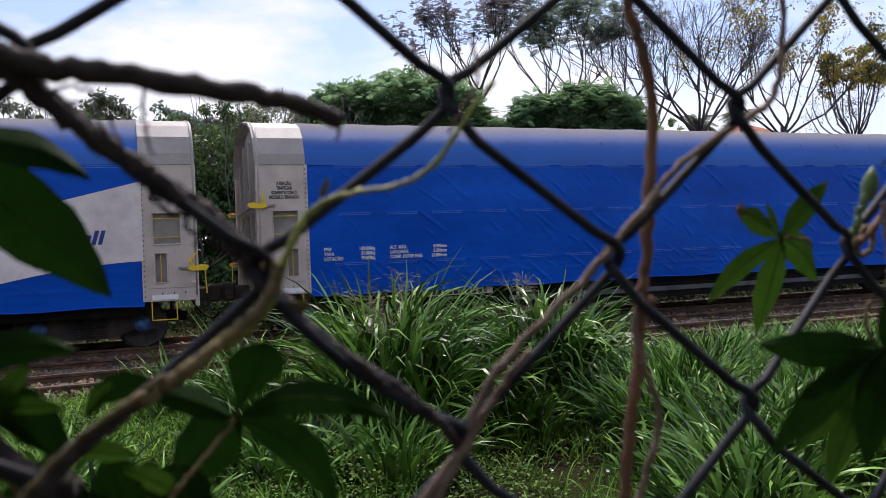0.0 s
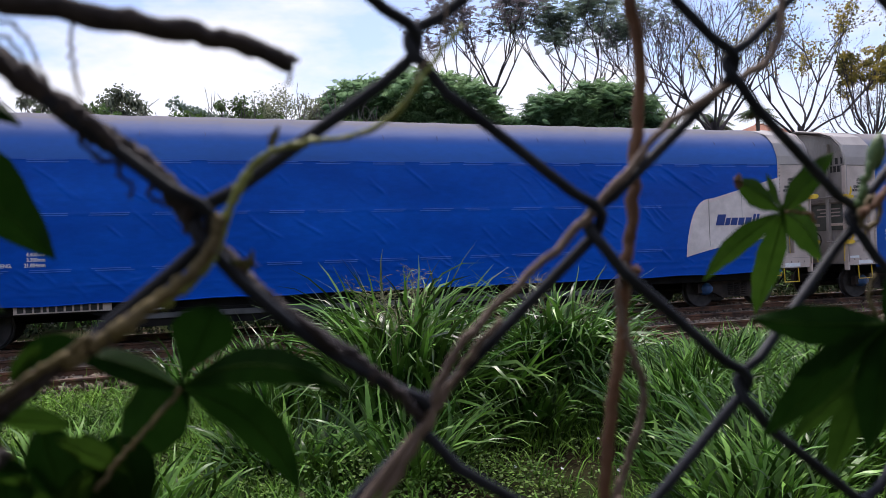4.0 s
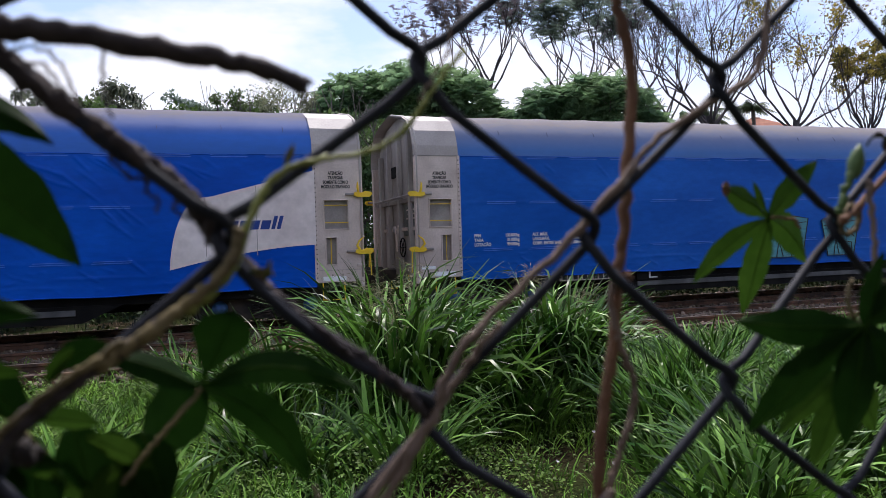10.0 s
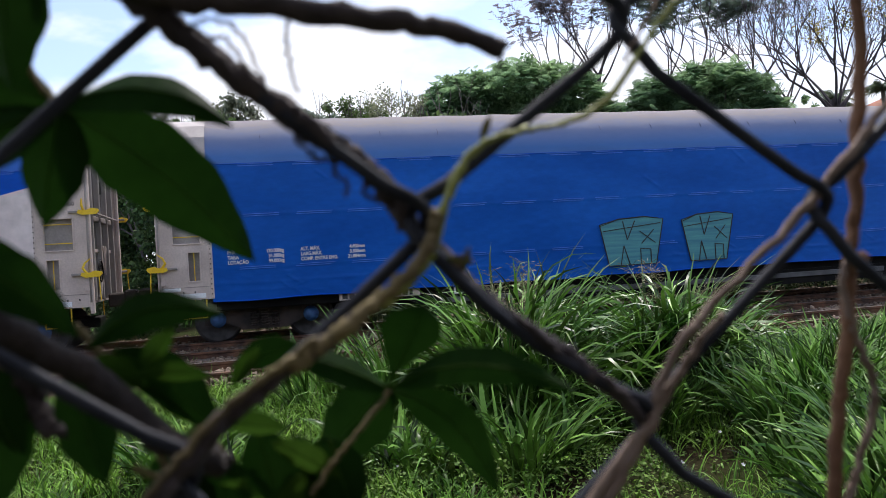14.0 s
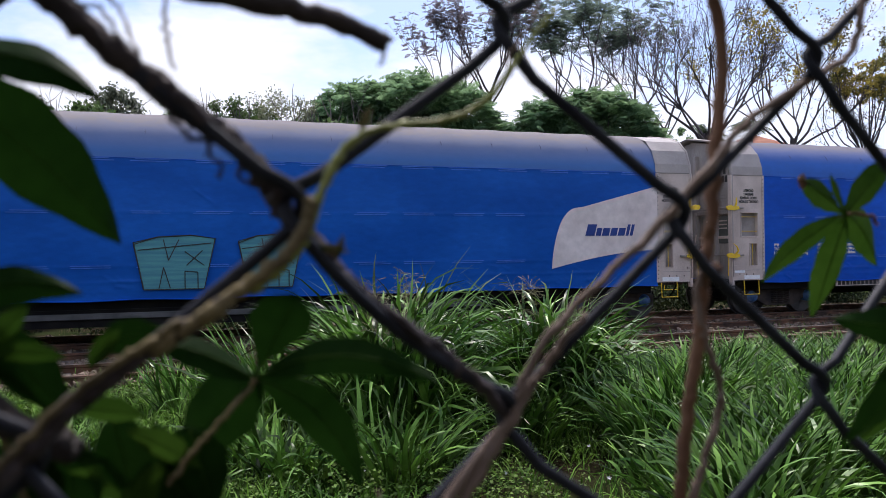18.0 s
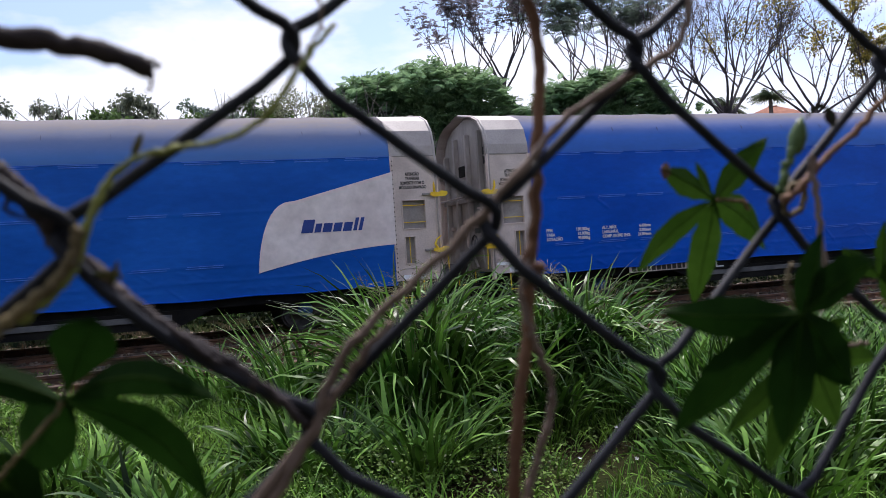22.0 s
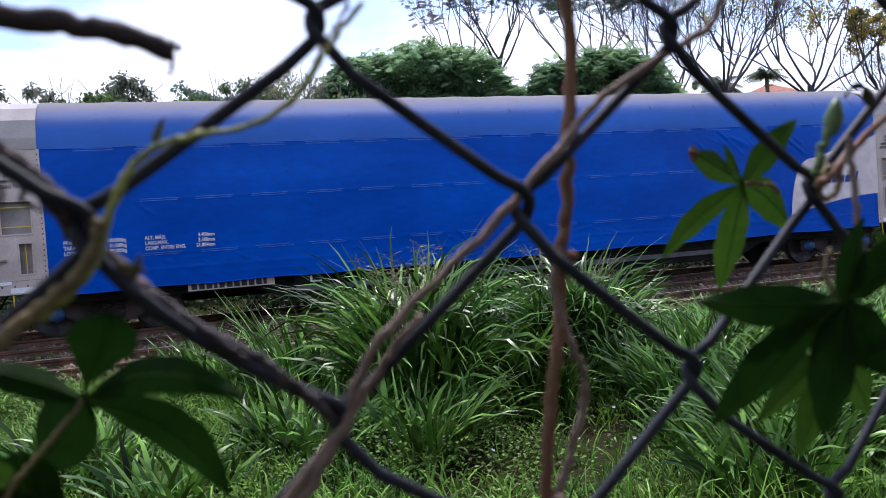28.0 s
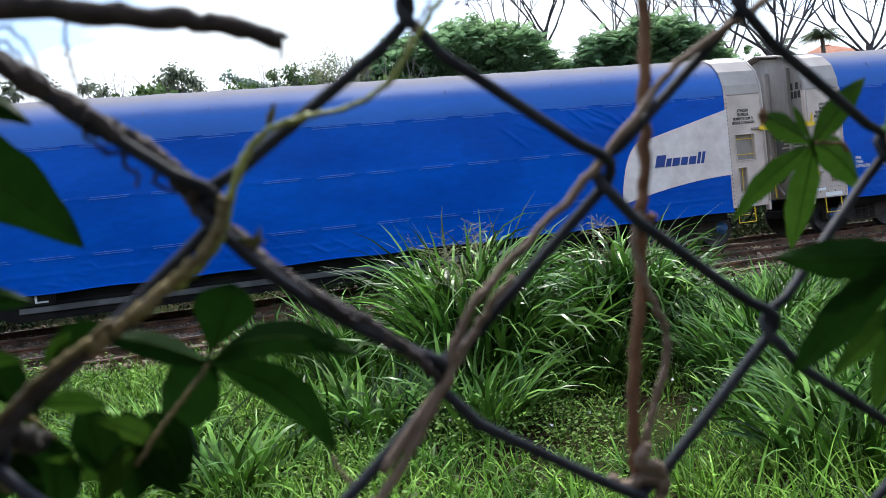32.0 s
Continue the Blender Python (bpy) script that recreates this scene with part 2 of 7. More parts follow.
M_DRYG = mat("dry_grass_stalk", (0.17, 0.15, 0.075), (0.29, 0.26, 0.14), 3, 0.7, bump=0, island=0.4)
M_DEADG = mat("dead_brown_grass", (0.1105, 0.078, 0.0494), (0.273, 0.2015, 0.1235), 2, 0.8, bump=0, island=0.6, spec=0.1)
M_CULM = mat("grass_culm", (0.12, 0.192, 0.06), (0.204, 0.264, 0.096), 2, 0.5, bump=0, island=0.4, leafy=0.2)
M_WEED = mat("weed_leaf", (0.0667, 0.1426, 0.0253), (0.1725, 0.2645, 0.0575), 1.5, 0.55, bump=0, island=0.7, leafy=0.25, spec=0.1)
M_CROWN = mat("green_tree_leaf", (0.1344, 0.2352, 0.1254), (0.2365, 0.3575, 0.1705), 0.5, 0.65, bump=0, island=0.3, leafy=0.7, spec=0.05)
M_HEDGE = mat("dark_shrub_leaf", (0.060, 0.118, 0.036), (0.125, 0.19, 0.058), 0.4, 0.6, bump=0, island=0.5, leafy=0.2, spec=0.3)
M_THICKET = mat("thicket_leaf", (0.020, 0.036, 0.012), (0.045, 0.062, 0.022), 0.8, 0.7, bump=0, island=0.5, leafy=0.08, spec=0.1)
M_FERN = mat("feathery_leaf", (0.16, 0.22, 0.18), (0.25, 0.32, 0.24), 0.3, 0.55, bump=0, island=0.4, leafy=0.45)
M_TWIG = mat("purplish_dry_leaf", (0.155, 0.13, 0.15), (0.25, 0.215, 0.23), 0.4, 0.7, bump=0, island=0.4, leafy=0.4)
M_YLEAF = mat("yellow_blossom_leaf", (0.12, 0.125, 0.035), (0.46, 0.36, 0.06), 0.75, 0.6, bump=0, island=0.5, leafy=0.4, spread=(0.42, 0.62))
M_PALM = mat("palm_frond", (0.075, 0.12, 0.0675), (0.135, 0.1875, 0.0975), 0.5, 0.5, bump=0, island=0.3, leafy=0.45)
M_BARK = mat("grey_bark", (0.10, 0.085, 0.075), (0.20, 0.17, 0.15), 2, 0.9, bump=0.4, fine=20)
M_BARK_D = mat("dark_slender_bark", (0.038, 0.032, 0.036), (0.085, 0.072, 0.075), 2, 0.9, bump=0.3, fine=20)
M_PALE = mat("pale_thin_leaf", (0.16, 0.20, 0.12), (0.28, 0.30, 0.18), 0.6, 0.6, bump=0, island=0.4, leafy=0.4)
M_ROOF = mat("red_clay_roof_tile", (0.36, 0.12, 0.07), (0.50, 0.20, 0.12), 2, 0.8)
M_HOUSE = mat("pale_house_plaster", (0.55, 0.5, 0.44), (0.66, 0.62, 0.56), 1, 0.9)
M_WIRE = mat("grey_coated_wire", (0.017, 0.019, 0.026), (0.042, 0.045, 0.057), 60, 0.6, bump=0.3, fine=900, bump_dist=0.0005, spec=0.18)
M_VINE = mat("brown_vine_bark", (0.032, 0.024, 0.0264), (0.07644, 0.0585, 0.05772), 90, 0.85, bump=0.8, fine=600, bump_dist=0.001)
# darker vine bark: shade from the leaves overhead is put into the colour
M_VINE_SHADE = mat("leaf_shaded_bark", (0.020, 0.015, 0.013), (0.052, 0.038, 0.033), 90, 0.85, bump=0.8, fine=600, bump_dist=0.001)
M_VINE_R = mat("reddish_vine_bark", (0.135, 0.062, 0.030), (0.245, 0.125, 0.068), 60, 0.8, bump=0.8, fine=500, bump_dist=0.001)
M_VINE_P = mat("pale_vine_bark", (0.155, 0.108, 0.080), (0.29, 0.21, 0.165), 60, 0.85, bump=0.8, fine=500, bump_dist=0.001)
M_VINE_Y = mat("yellow_brown_vine_bark", (0.112, 0.084, 0.040), (0.245, 0.188, 0.080), 60, 0.8, bump=0.7, fine=500, bump_dist=0.001)
M_TENDRIL = mat("green_tendril", (0.1955, 0.23, 0.0345), (0.3105, 0.3335, 0.0805), 60, 0.55, bump=0.2, fine=500)
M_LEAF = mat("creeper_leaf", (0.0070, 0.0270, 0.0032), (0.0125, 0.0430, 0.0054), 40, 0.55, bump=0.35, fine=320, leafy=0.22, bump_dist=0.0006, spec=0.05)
M_LEAF_Y = mat("young_creeper_leaf", (0.026, 0.068, 0.007), (0.041, 0.094, 0.011), 40, 0.55, bump=0.35, fine=320, leafy=0.35, bump_dist=0.0006, spec=0.05)
M_BUD = mat("pale_green_bud", (0.09, 0.17, 0.05), (0.15, 0.24, 0.08), 60, 0.5, bump=0.1, fine=400, leafy=0.2)
M_SHIELD = mat("dark_shield_wall", (0.06, 0.06, 0.055), (0.12, 0.115, 0.105), 0.8, 0.95, bump=0.3)
M_FLOWER = mat("white_petal", (0.65, 0.62, 0.68), (0.8, 0.78, 0.82), 20, 0.6, bump=0)


# ---- mesh tools ----
class Shape:
    """Collects vertices and faces of one mesh."""

    def __init__(self):
        self.v, self.f = [], []

    def add(self, verts, faces):
        o = len(self.v)
        self.v.extend(tuple(p) for p in verts)
        self.f.extend(tuple(o + i for i in f) for f in faces)
        return self

    def box(self, x0, y0, z0, x1, y1, z1, chamfer=0.0):
        if chamfer <= 0:
            c = [(x, y, z) for z in (z0, z1) for x, y in ((x0, y0), (x1, y0), (x1, y1), (x0, y1))]
            return self.add(c, [(3, 2, 1, 0), (4, 5, 6, 7), (0, 1, 5, 4), (1, 2, 6, 5), (2, 3, 7, 6), (3, 0, 4, 7)])
        bm = bmesh.new()
        r = bmesh.ops.create_cube(bm, size=1.0)
        for q in r["verts"]:
            q.co = ((x0 + x1) / 2 + q.co.x * (x1 - x0), (y0 + y1) / 2 + q.co.y * (y1 - y0), (z0 + z1) / 2 + q.co.z * (z1 - z0))
        bmesh.ops.bevel(bm, geom=bm.edges[:], offset=chamfer, segments=1, affect="EDGES")
        bm.verts.index_update()
        self.add([q.co[:] for q in bm.verts], [[q.index for q in f.verts] for f in bm.faces])
        bm.free()
        return self

    def tube(self, pts, radii, sides=6, caps=True):
        pts = [Vector(p) for p in pts]
        if not isinstance(radii, (list, tuple)):
            radii = [radii] * len(pts)
        d = (pts[1] - pts[0]).normalized()
        side = d.orthogonal().normalized()
        vs = []
        for i, p in enumerate(pts):
            a, b = pts[max(i - 1, 0)], pts[min(i + 1, len(pts) - 1)]
            d = b - a
            d = d.normalized() if d.length > 1e-9 else Vector((0, 0, 1))
            side = side - d * side.dot(d)
            side = side.normalized() if side.length > 1e-6 else d.orthogonal().normalized()
            up = d.cross(side)
            for k in range(sides):
                a2 = 2 * math.pi * k / sides
                vs.append(p + (side * math.cos(a2) + up * math.sin(a2)) * radii[i])
        fs = [(i * sides + k, i * sides + (k + 1) % sides, (i + 1) * sides + (k + 1) % sides, (i + 1) * sides + k) for i in range(len(pts) - 1) for k in range(sides)]
        if caps:
            fs += [tuple(range(sides))[::-1], tuple((len(pts) - 1) * sides + k for k in range(sides))]
        return self.add(vs, fs)

    def lathe(self, axis0, axis1, profile, sides=24):
        """profile: (share along the axis, radius) pairs."""
        a, b = Vector(axis0), Vector(axis1)
        d = (b - a).normalized()
        s = d.orthogonal().normalized()
        u = d.cross(s)
        vs = [a.lerp(b, h) + (s * math.cos(2 * math.pi * k / sides) + u * math.sin(2 * math.pi * k / sides)) * r for h, r in profile for k in range(sides)]
        n = len(profile)
        fs = [(i * sides + k, i * sides + (k + 1) % sides, (i + 1) * sides + (k + 1) % sides, (i + 1) * sides + k) for i in range(n - 1) for k in range(sides)]
        fs += [tuple(range(sides))[::-1], tuple((n - 1) * sides + k for k in range(sides))]
        return self.add(vs, fs)

    def prism(self, outline, depth):
        """outline: (x, z) pairs; extruded from y = depth[0] to depth[1]."""
        n = len(outline)
        self.add([(x, depth[0], z) for x, z in outline] + [(x, depth[1], z) for x, z in outline],
                 [tuple(range(n)), tuple(range(2 * n - 1, n - 1, -1))] + [(i, n + i, n + (i + 1) % n, (i + 1) % n) for i in range(n)])
        return self

    def mesh(self, name, material, smooth=False):
        me = bpy.data.meshes.new(name)
        me.from_pydata(self.v, [], self.f)
        me.materials.append(material)
        if smooth:
            me.polygons.foreach_set("use_smooth", [True] * len(me.polygons))
        me.update()
        return me


def part(name, shape, material, parent=None, label="", smooth=False, at=None):
    ob = new(name, shape if isinstance(shape, bpy.types.Mesh) else shape.mesh(name, material, smooth))
    ob.parent = parent
    if at is not None:
        ob.matrix_basis = at
    return tagged(ob, label)


def arrays_mesh(name, verts, quads, material, smooth=False):
    me = bpy.data.meshes.new(name)
    me.vertices.add(len(verts))
    me.vertices.foreach_set("co", np.asarray(verts, dtype=np.float32).ravel())
    k = quads.shape[1]
    me.loops.add(quads.size)
    me.loops.foreach_set("vertex_index", quads.astype(np.int32).ravel())
    me.polygons.add(len(quads))
    me.polygons.foreach_set("loop_start", np.arange(0, quads.size, k, dtype=np.int32))
    if smooth:
        me.polygons.foreach_set("use_smooth", np.ones(len(quads), dtype=bool))
    me.materials.append(material)
    me.update(calc_edges=True)
    me.validate()
    return me


def smooth_line(pts, n=6):
    """Catmull-Rom through the points, n steps a span."""
    p = [Vector(q) for q in pts]
    out = []
    for i in range(len(p) - 1):
        a, b, c, d = p[max(i - 1, 0)], p[i], p[i + 1], p[min(i + 2, len(p) - 1)]
        for k in range(n):
            t = k / n
            out.append(0.5 * ((2 * b) + (c - a) * t + (2 * a - 5 * b + 4 * c - d) * t * t + (3 * b - a - 3 * c + d) * t ** 3))
    out.append(p[-1])
    return out


def text_mesh(body, size, material, name="lettering", align="LEFT", stretch=1.0, line=1.0):
    cu = bpy.data.curves.new(name, "FONT")
    cu.body, cu.size, cu.extrude, cu.align_x, cu.space_line = body, size, 0.002, align, line
    cu.offset = size * 0.035
    ob = new("text_source", cu)
    me = bpy.data.meshes.new_from_object(ob.evaluated_get(bpy.context.evaluated_depsgraph_get()))
    bpy.data.objects.remove(ob)
    me.transform(Matrix.Diagonal((stretch, 1, 1, 1)))
    me.materials.clear()
    me.materials.append(material)
    return me


# ---- ground and railway ----
TRACK_Y, SIDING_Y, GAUGE = 17.43, 14.05, 1.60
GROUND_Z = -0.22


def ground_height(x, y):
    z = GROUND_Z + 0.05 * math.sin(x * 0.7 + y * 0.4) + 0.04 * math.sin(x * 1.9 - y * 1.3)
    if y < 10:
        z += 0.04 * (10 - max(y, -4)) * 0.1
    if 11.2 < y < 20:
        z = -0.24
    if y > 22:
        z = min(-0.15 + (y - 22) * 0.012, 0.6) + 0.05 * math.sin(x * 0.5)
    return z


def build_ground():
    xs = sorted({*np.round(np.linspace(-30, 45, 126), 3), -2500, -900, -300, -120, -60, 70, 120, 300, 900, 2500})
    ys = sorted({*np.round(np.linspace(-8, 44, 105), 3), -2500, -600, -120, -30, 70, 120, 300, 900, 2500})
    s = Shape()
    s.add([(x, y, ground_height(x, y) if -60 < x < 70 and -30 < y < 70 else (0.4 if y > 20 else -0.2)) for y in ys for x in xs],
          [(j * len(xs) + i, j * len(xs) + i + 1, (j + 1) * len(xs) + i + 1, (j + 1) * len(xs) + i) for j in range(len(ys) - 1) for i in range(len(xs) - 1)])
    g = part("ground", s, M_GROUND, smooth=True)
    tagged(g, "uneven weedy brown and green soil beside the railway", "ground", kind="structure")


build_ground()


def build_track(y0, label):
    root = tagged(new("railway_track"), label, "railway track", group="railway tracks", kind="structure")
    root.location = (0, y0, 0)
    head = [(-0.036, 0), (0.036, 0), (0.036, -0.035), (0.010, -0.05), (0.010, -0.13), (0.07, -0.145), (0.07, -0.16), (-0.07, -0.16), (-0.07, -0.145), (-0.010, -0.13), (-0.010, -0.05), (-0.036, -0.035)]
    for side in (-1, 1):
        s = Shape()
        n = len(head)
        yc = side * (GAUGE / 2 + 0.036)
        s.add([(x, yc + a, b) for x in (-90, 120) for a, b in head], [(i, (i + 1) % n, n + (i + 1) % n, n + i) for i in range(n)] + [tuple(range(n))[::-1], tuple(range(n, 2 * n))])
        rail = part("rail", s, M_RAIL, root)
        t = Shape().box(-90, yc - 0.03, 0.001, 120, yc + 0.03, 0.004)
        part("running_surface", t, M_RAILTOP, rail, "rail head polished by wheels")
    sl = Shape().box(-0.12, -1.35, -0.30, 0.12, 1.35, -0.165, 0.015).mesh("sleeper", M_SLEEPER)
    rng = random.Random(5)
    for i in range(75):
        o = part("sleeper", sl, M_SLEEPER, root, at=pose(-14 + i * 0.62 + rng.uniform(-0.03, 0.03), rng.uniform(-0.05, 0.05), rng.uniform(0.03, 0.06), 0, 0, rng.uniform(-1.5, 1.5)))
    return root


build_track(TRACK_Y, "rusty railway track carrying the train over dark sleepers")
build_track(SIDING_Y, "unused rusty siding track half hidden by grass")


def loose_rail():
    s = Shape().box(-40, -0.05, -0.20, 60, 0.05, -0.185).box(-40, -0.012, -0.185, 60, 0.012, -0.09).box(-40, -0.036, -0.09, 60, 0.036, -0.05, 0.008)
    o = part("loose_rail", s, M_RAIL, at=pose(0, 12.35, 0.0, 0, 0, 0.3))
    tagged(o, "spare rusty rail lying beside the siding", "rail")


loose_rail()


# unseen wall, added to keep sky light off the sides facing the fence
def sky_shield():
    o = part("wall_south", Shape().box(-22, -2.3, -0.4, 22, -2.1, 5.0), M_SHIELD)
    tagged(o, "unseen plain dark wall added behind the fence to block sky light", "wall", kind="structure")


sky_shield()


def build_ballast():
    """A bed of broken stones under both tracks."""
    s = Shape()
    xs, ys = np.linspace(-40, 60, 201), np.linspace(11.9, 20.2, 42)
    rng = np.random.default_rng(3)
    s.add([(x, y, -0.25 + 0.11 * (1 if 12.6 < y < 19.6 else 0) + rng.uniform(-0.025, 0.025)) for y in ys for x in xs],
          [(j * 201 + i, j * 201 + i + 1, (j + 1) * 201 + i + 1, (j + 1) * 201 + i) for j in range(41) for i in range(200)])
    bed = part("ballast_bed", s, M_BALLAST)
    tagged(bed, "brown bed of broken ballast stone under the tracks", "ballast", kind="structure")
    base = np.array([(-1, -1, -1), (1, -1, -1), (1, 1, -1), (-1, 1, -1), (-.8, -.7, 1), (.8, -.8, 1), (.7, .8, 1), (-.7, .7, 1)], float)
    quads = np.array([(3, 2, 1, 0), (4, 5, 6, 7), (0, 1, 5, 4), (1, 2, 6, 5), (2, 3, 7, 6), (3, 0, 4, 7)])
    n = 26000
    size = rng.uniform(0.018, 0.042, (n, 1, 1)) * rng.uniform(0.6, 1.2, (n, 1, 3))
    v = base[None] * size + rng.normal(0, 0.006, (n, 8, 3))
    a = rng.uniform(0, 6.28, n)
    c, si = np.cos(a), np.sin(a)
    v = np.stack([v[..., 0] * c[:, None] - v[..., 1] * si[:, None], v[..., 0] * si[:, None] + v[..., 1] * c[:, None], v[..., 2] + 0.4 * v[..., 0]], -1)
    v += np.stack([rng.uniform(-9, 30, n), rng.uniform(11.9, 19.8, n), np.where(rng.random(n) < 0.05, -0.2, rng.uniform(-0.165, -0.115, n))], -1)[:, None]
    f = (quads[None] + 8 * np.arange(n)[:, None, None]).reshape(-1, 4)
    st = new("ballast_stones", arrays_mesh("ballast_stones", v.reshape(-1, 3), f, M_BALLAST))
    tagged(st, "loose brown and grey ballast stones between the rails", "stones", kind="stuff")


build_ballast()


# ---- the train: covered wagons with blue tarpaulin sides ----
PITCH = 21.804          # coupler to coupler
HALF = PITCH / 2
END = HALF - 0.56       # body end
INNER = HALF - 1.50     # where the end cabinet meets the tarpaulin
HW = 1.60               # half the width
Z0, ZS, ZT = 0.87, 3.357, 4.40
# half of the roof's cross-section, from the eaves to the ridge: (y, z)
ROOF = [(-1.60, ZS), (-1.578, 3.53), (-1.515, 3.72), (-1.40, 3.91), (-1.22, 4.075), (-0.98, 4.20), (-0.68, 4.295), (-0.35, 4.36), (0.0, ZT)]
# the steel end arch is faceted
ARCH = [(-1.60, ZS), (-1.583, 3.55), (-1.455, 3.87), (-1.21, 4.11), (-0.85, 4.245), (0.0, ZT)]


def mirrored(half):
    return half + [(-y, z) for y, z in reversed(half[:-1])]


def loft(s, section, x0, x1, steps=1, ripple=None):
    n = len(section)
    vs = []
    for i in range(steps + 1):
        x = x0 + (x1 - x0) * i / steps
        for y, z in section:
            dy, dz = ripple(x, y, z) if ripple else (0, 0)
            vs.append((x, y + dy, z + dz))
    s.add(vs, [(i * n + k, (i + 1) * n + k, (i + 1) * n + k + 1, i * n + k + 1) for i in range(steps) for k in range(n - 1)])
    return s


def tarp_ripple(x, y, z):
    """Broad swell of the cloth at one place."""
    edge = min(1.0, max(0.0, (INNER - abs(x)) / 0.5))
    a = noise.noise((x * 0.9, z * 1.4, 2.0 if y < 0 else 7.0)) * 0.014 * edge
    return (a if y > 0 else -a), 0.0


def tarp_mesh(name, folds, seed, material=None, creases=16):
    """The cloth over sides and roof, with slack diagonal folds, a creased hem and shallow sags between the roof hoops."""
    rng = np.random.default_rng(seed)
    side = [(-1.60 - 0.012 * math.sin(math.pi * (z - 0.8) / 2.557), z) for z in np.linspace(0.80, ZS, 100)]
    back = [(-y, z) for y, z in side[::11]]
    roof = [(p.y, p.z) for p in smooth_line([(0, y, z) for y, z in ROOF], 3)][1:]
    sec = np.array(side + roof + [(-y, z) for y, z in reversed(roof[:-1])] + back[::-1])
    xs = np.linspace(-INNER, INNER, 741)
    X, Z = np.meshgrid(xs, sec[:, 1], indexing="ij")
    Y = np.broadcast_to(sec[:, 0], X.shape)
    sg = np.where(Y < 0, -1.0, 1.0)
    d = np.array([[tarp_ripple(x, y, z)[0] * (1 if y > 0 else -1) for y, z in sec[::4]] for x in xs[::5]])
    xi, zi = np.linspace(0, d.shape[0] - 1, 741), np.linspace(0, d.shape[1] - 1, len(sec))
    d = np.array([np.interp(zi, np.arange(d.shape[1]), row) for row in d])
    d = np.array([np.interp(xi, np.arange(d.shape[0]), col) for col in d.T]).T
    for _ in range(folds):
        cx, cz = rng.uniform(-INNER + 0.6, INNER - 0.6), rng.choice([2.95, 2.05, 1.25]) + rng.uniform(-0.28, 0.25)
        ang, ln, wd, amp = radians(rng.uniform(-48, -30)), rng.uniform(0.12, 0.34), rng.uniform(0.016, 0.030), rng.uniform(0.006, 0.021)
        al = (X - cx) * math.cos(ang) + (Z - cz) * math.sin(ang)
        pe = -(X - cx) * math.sin(ang) + (Z - cz) * math.cos(ang)
        d = d + (Z < 3.3) * np.clip((HALF - 4.4 - X) / 0.3, 0, 1) * amp * np.exp(-(pe / wd) ** 2 - (al / ln) ** 4)
    for _ in range(creases):
        cx, cz = rng.uniform(HALF - 6.6, HALF - 3.5), rng.uniform(2.75, 3.25)
        ang, ln, wd, amp = radians(rng.uniform(-42, -18)), rng.uniform(0.18, 0.5), rng.uniform(0.018, 0.035), rng.uniform(0.008, 0.022)
        al = (X - cx) * math.cos(ang) + (Z - cz) * math.sin(ang)
        pe = -(X - cx) * math.sin(ang) + (Z - cz) * math.cos(ang)
        d = d + (Z < 3.33) * amp * np.exp(-(pe / wd) ** 2 - (al / ln) ** 4)
    for _ in range(90):
        cx, cz = rng.uniform(-INNER + 0.4, INNER - 0.4), rng.uniform(0.88, 1.32)
        ang, ln, wd, amp = radians(rng.uniform(-40, 20)), rng.uniform(0.06, 0.2), rng.uniform(0.012, 0.024), rng.uniform(0.003, 0.010)
        al = (X - cx) * math.cos(ang) + (Z - cz) * math.sin(ang)
        pe = -(X - cx) * math.sin(ang) + (Z - cz) * math.cos(ang)
        d = d + (Z < 1.5) * amp * np.exp(-(pe / wd) ** 2 - (al / ln) ** 4)
    for zc in (2.385, 1.405):
        d = d + 0.004 * np.exp(-((Z - zc) / 0.03) ** 2)
    wav = np.array([noise.noise((x * 0.8, 1.0, seed)) for x in xs])[:, None]
    d = d + 0.010 * np.exp(-((Z - 1.12 - 0.02 * wav) / 0.022) ** 2) * (0.6 + wav) + 0.006 * np.exp(-((Z - 0.97 + 0.03 * wav) / 0.02) ** 2) * (0.5 - wav)
    edge = np.clip((INNER - np.abs(X)) / 0.4, 0, 1)
    d = d * np.where(Z > ZS, 0.25, 1.0)
    sag = 0.014 * np.abs(np.sin(np.pi * X / 1.15)) * edge * (Z > ZS)
    v = np.stack([X, Y + sg * d * edge, Z - sag], -1).reshape(-1, 3)
    n = len(sec)
    i, k = np.meshgrid(np.arange(740), np.arange(n - 1), indexing="ij")
    q = np.stack([i * n + k, (i + 1) * n + k, (i + 1) * n + k + 1, i * n + k + 1], -1).reshape(-1, 4)
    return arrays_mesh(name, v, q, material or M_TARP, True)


def blade_outline(n=28):
    """The white flash on the tarpaulin's end: (x from the joint, lower z, upper z)."""
    out = []
    for i in range(n + 1):
        u = (i / n) ** 1.6
        x = -4.20 + 2.70 * u
        lo = 1.22 + 0.39 * (1 - (1 - u) ** 1.7)
        k = min(1.0, u / 0.27)
        hi = 1.22 + 1.33 * (1 - (1 - k) ** 2.6) ** 0.62 + max(0.0, u - 0.27) / 0.73 * 0.50
        out.append((x, min(lo, hi), hi))
    return out


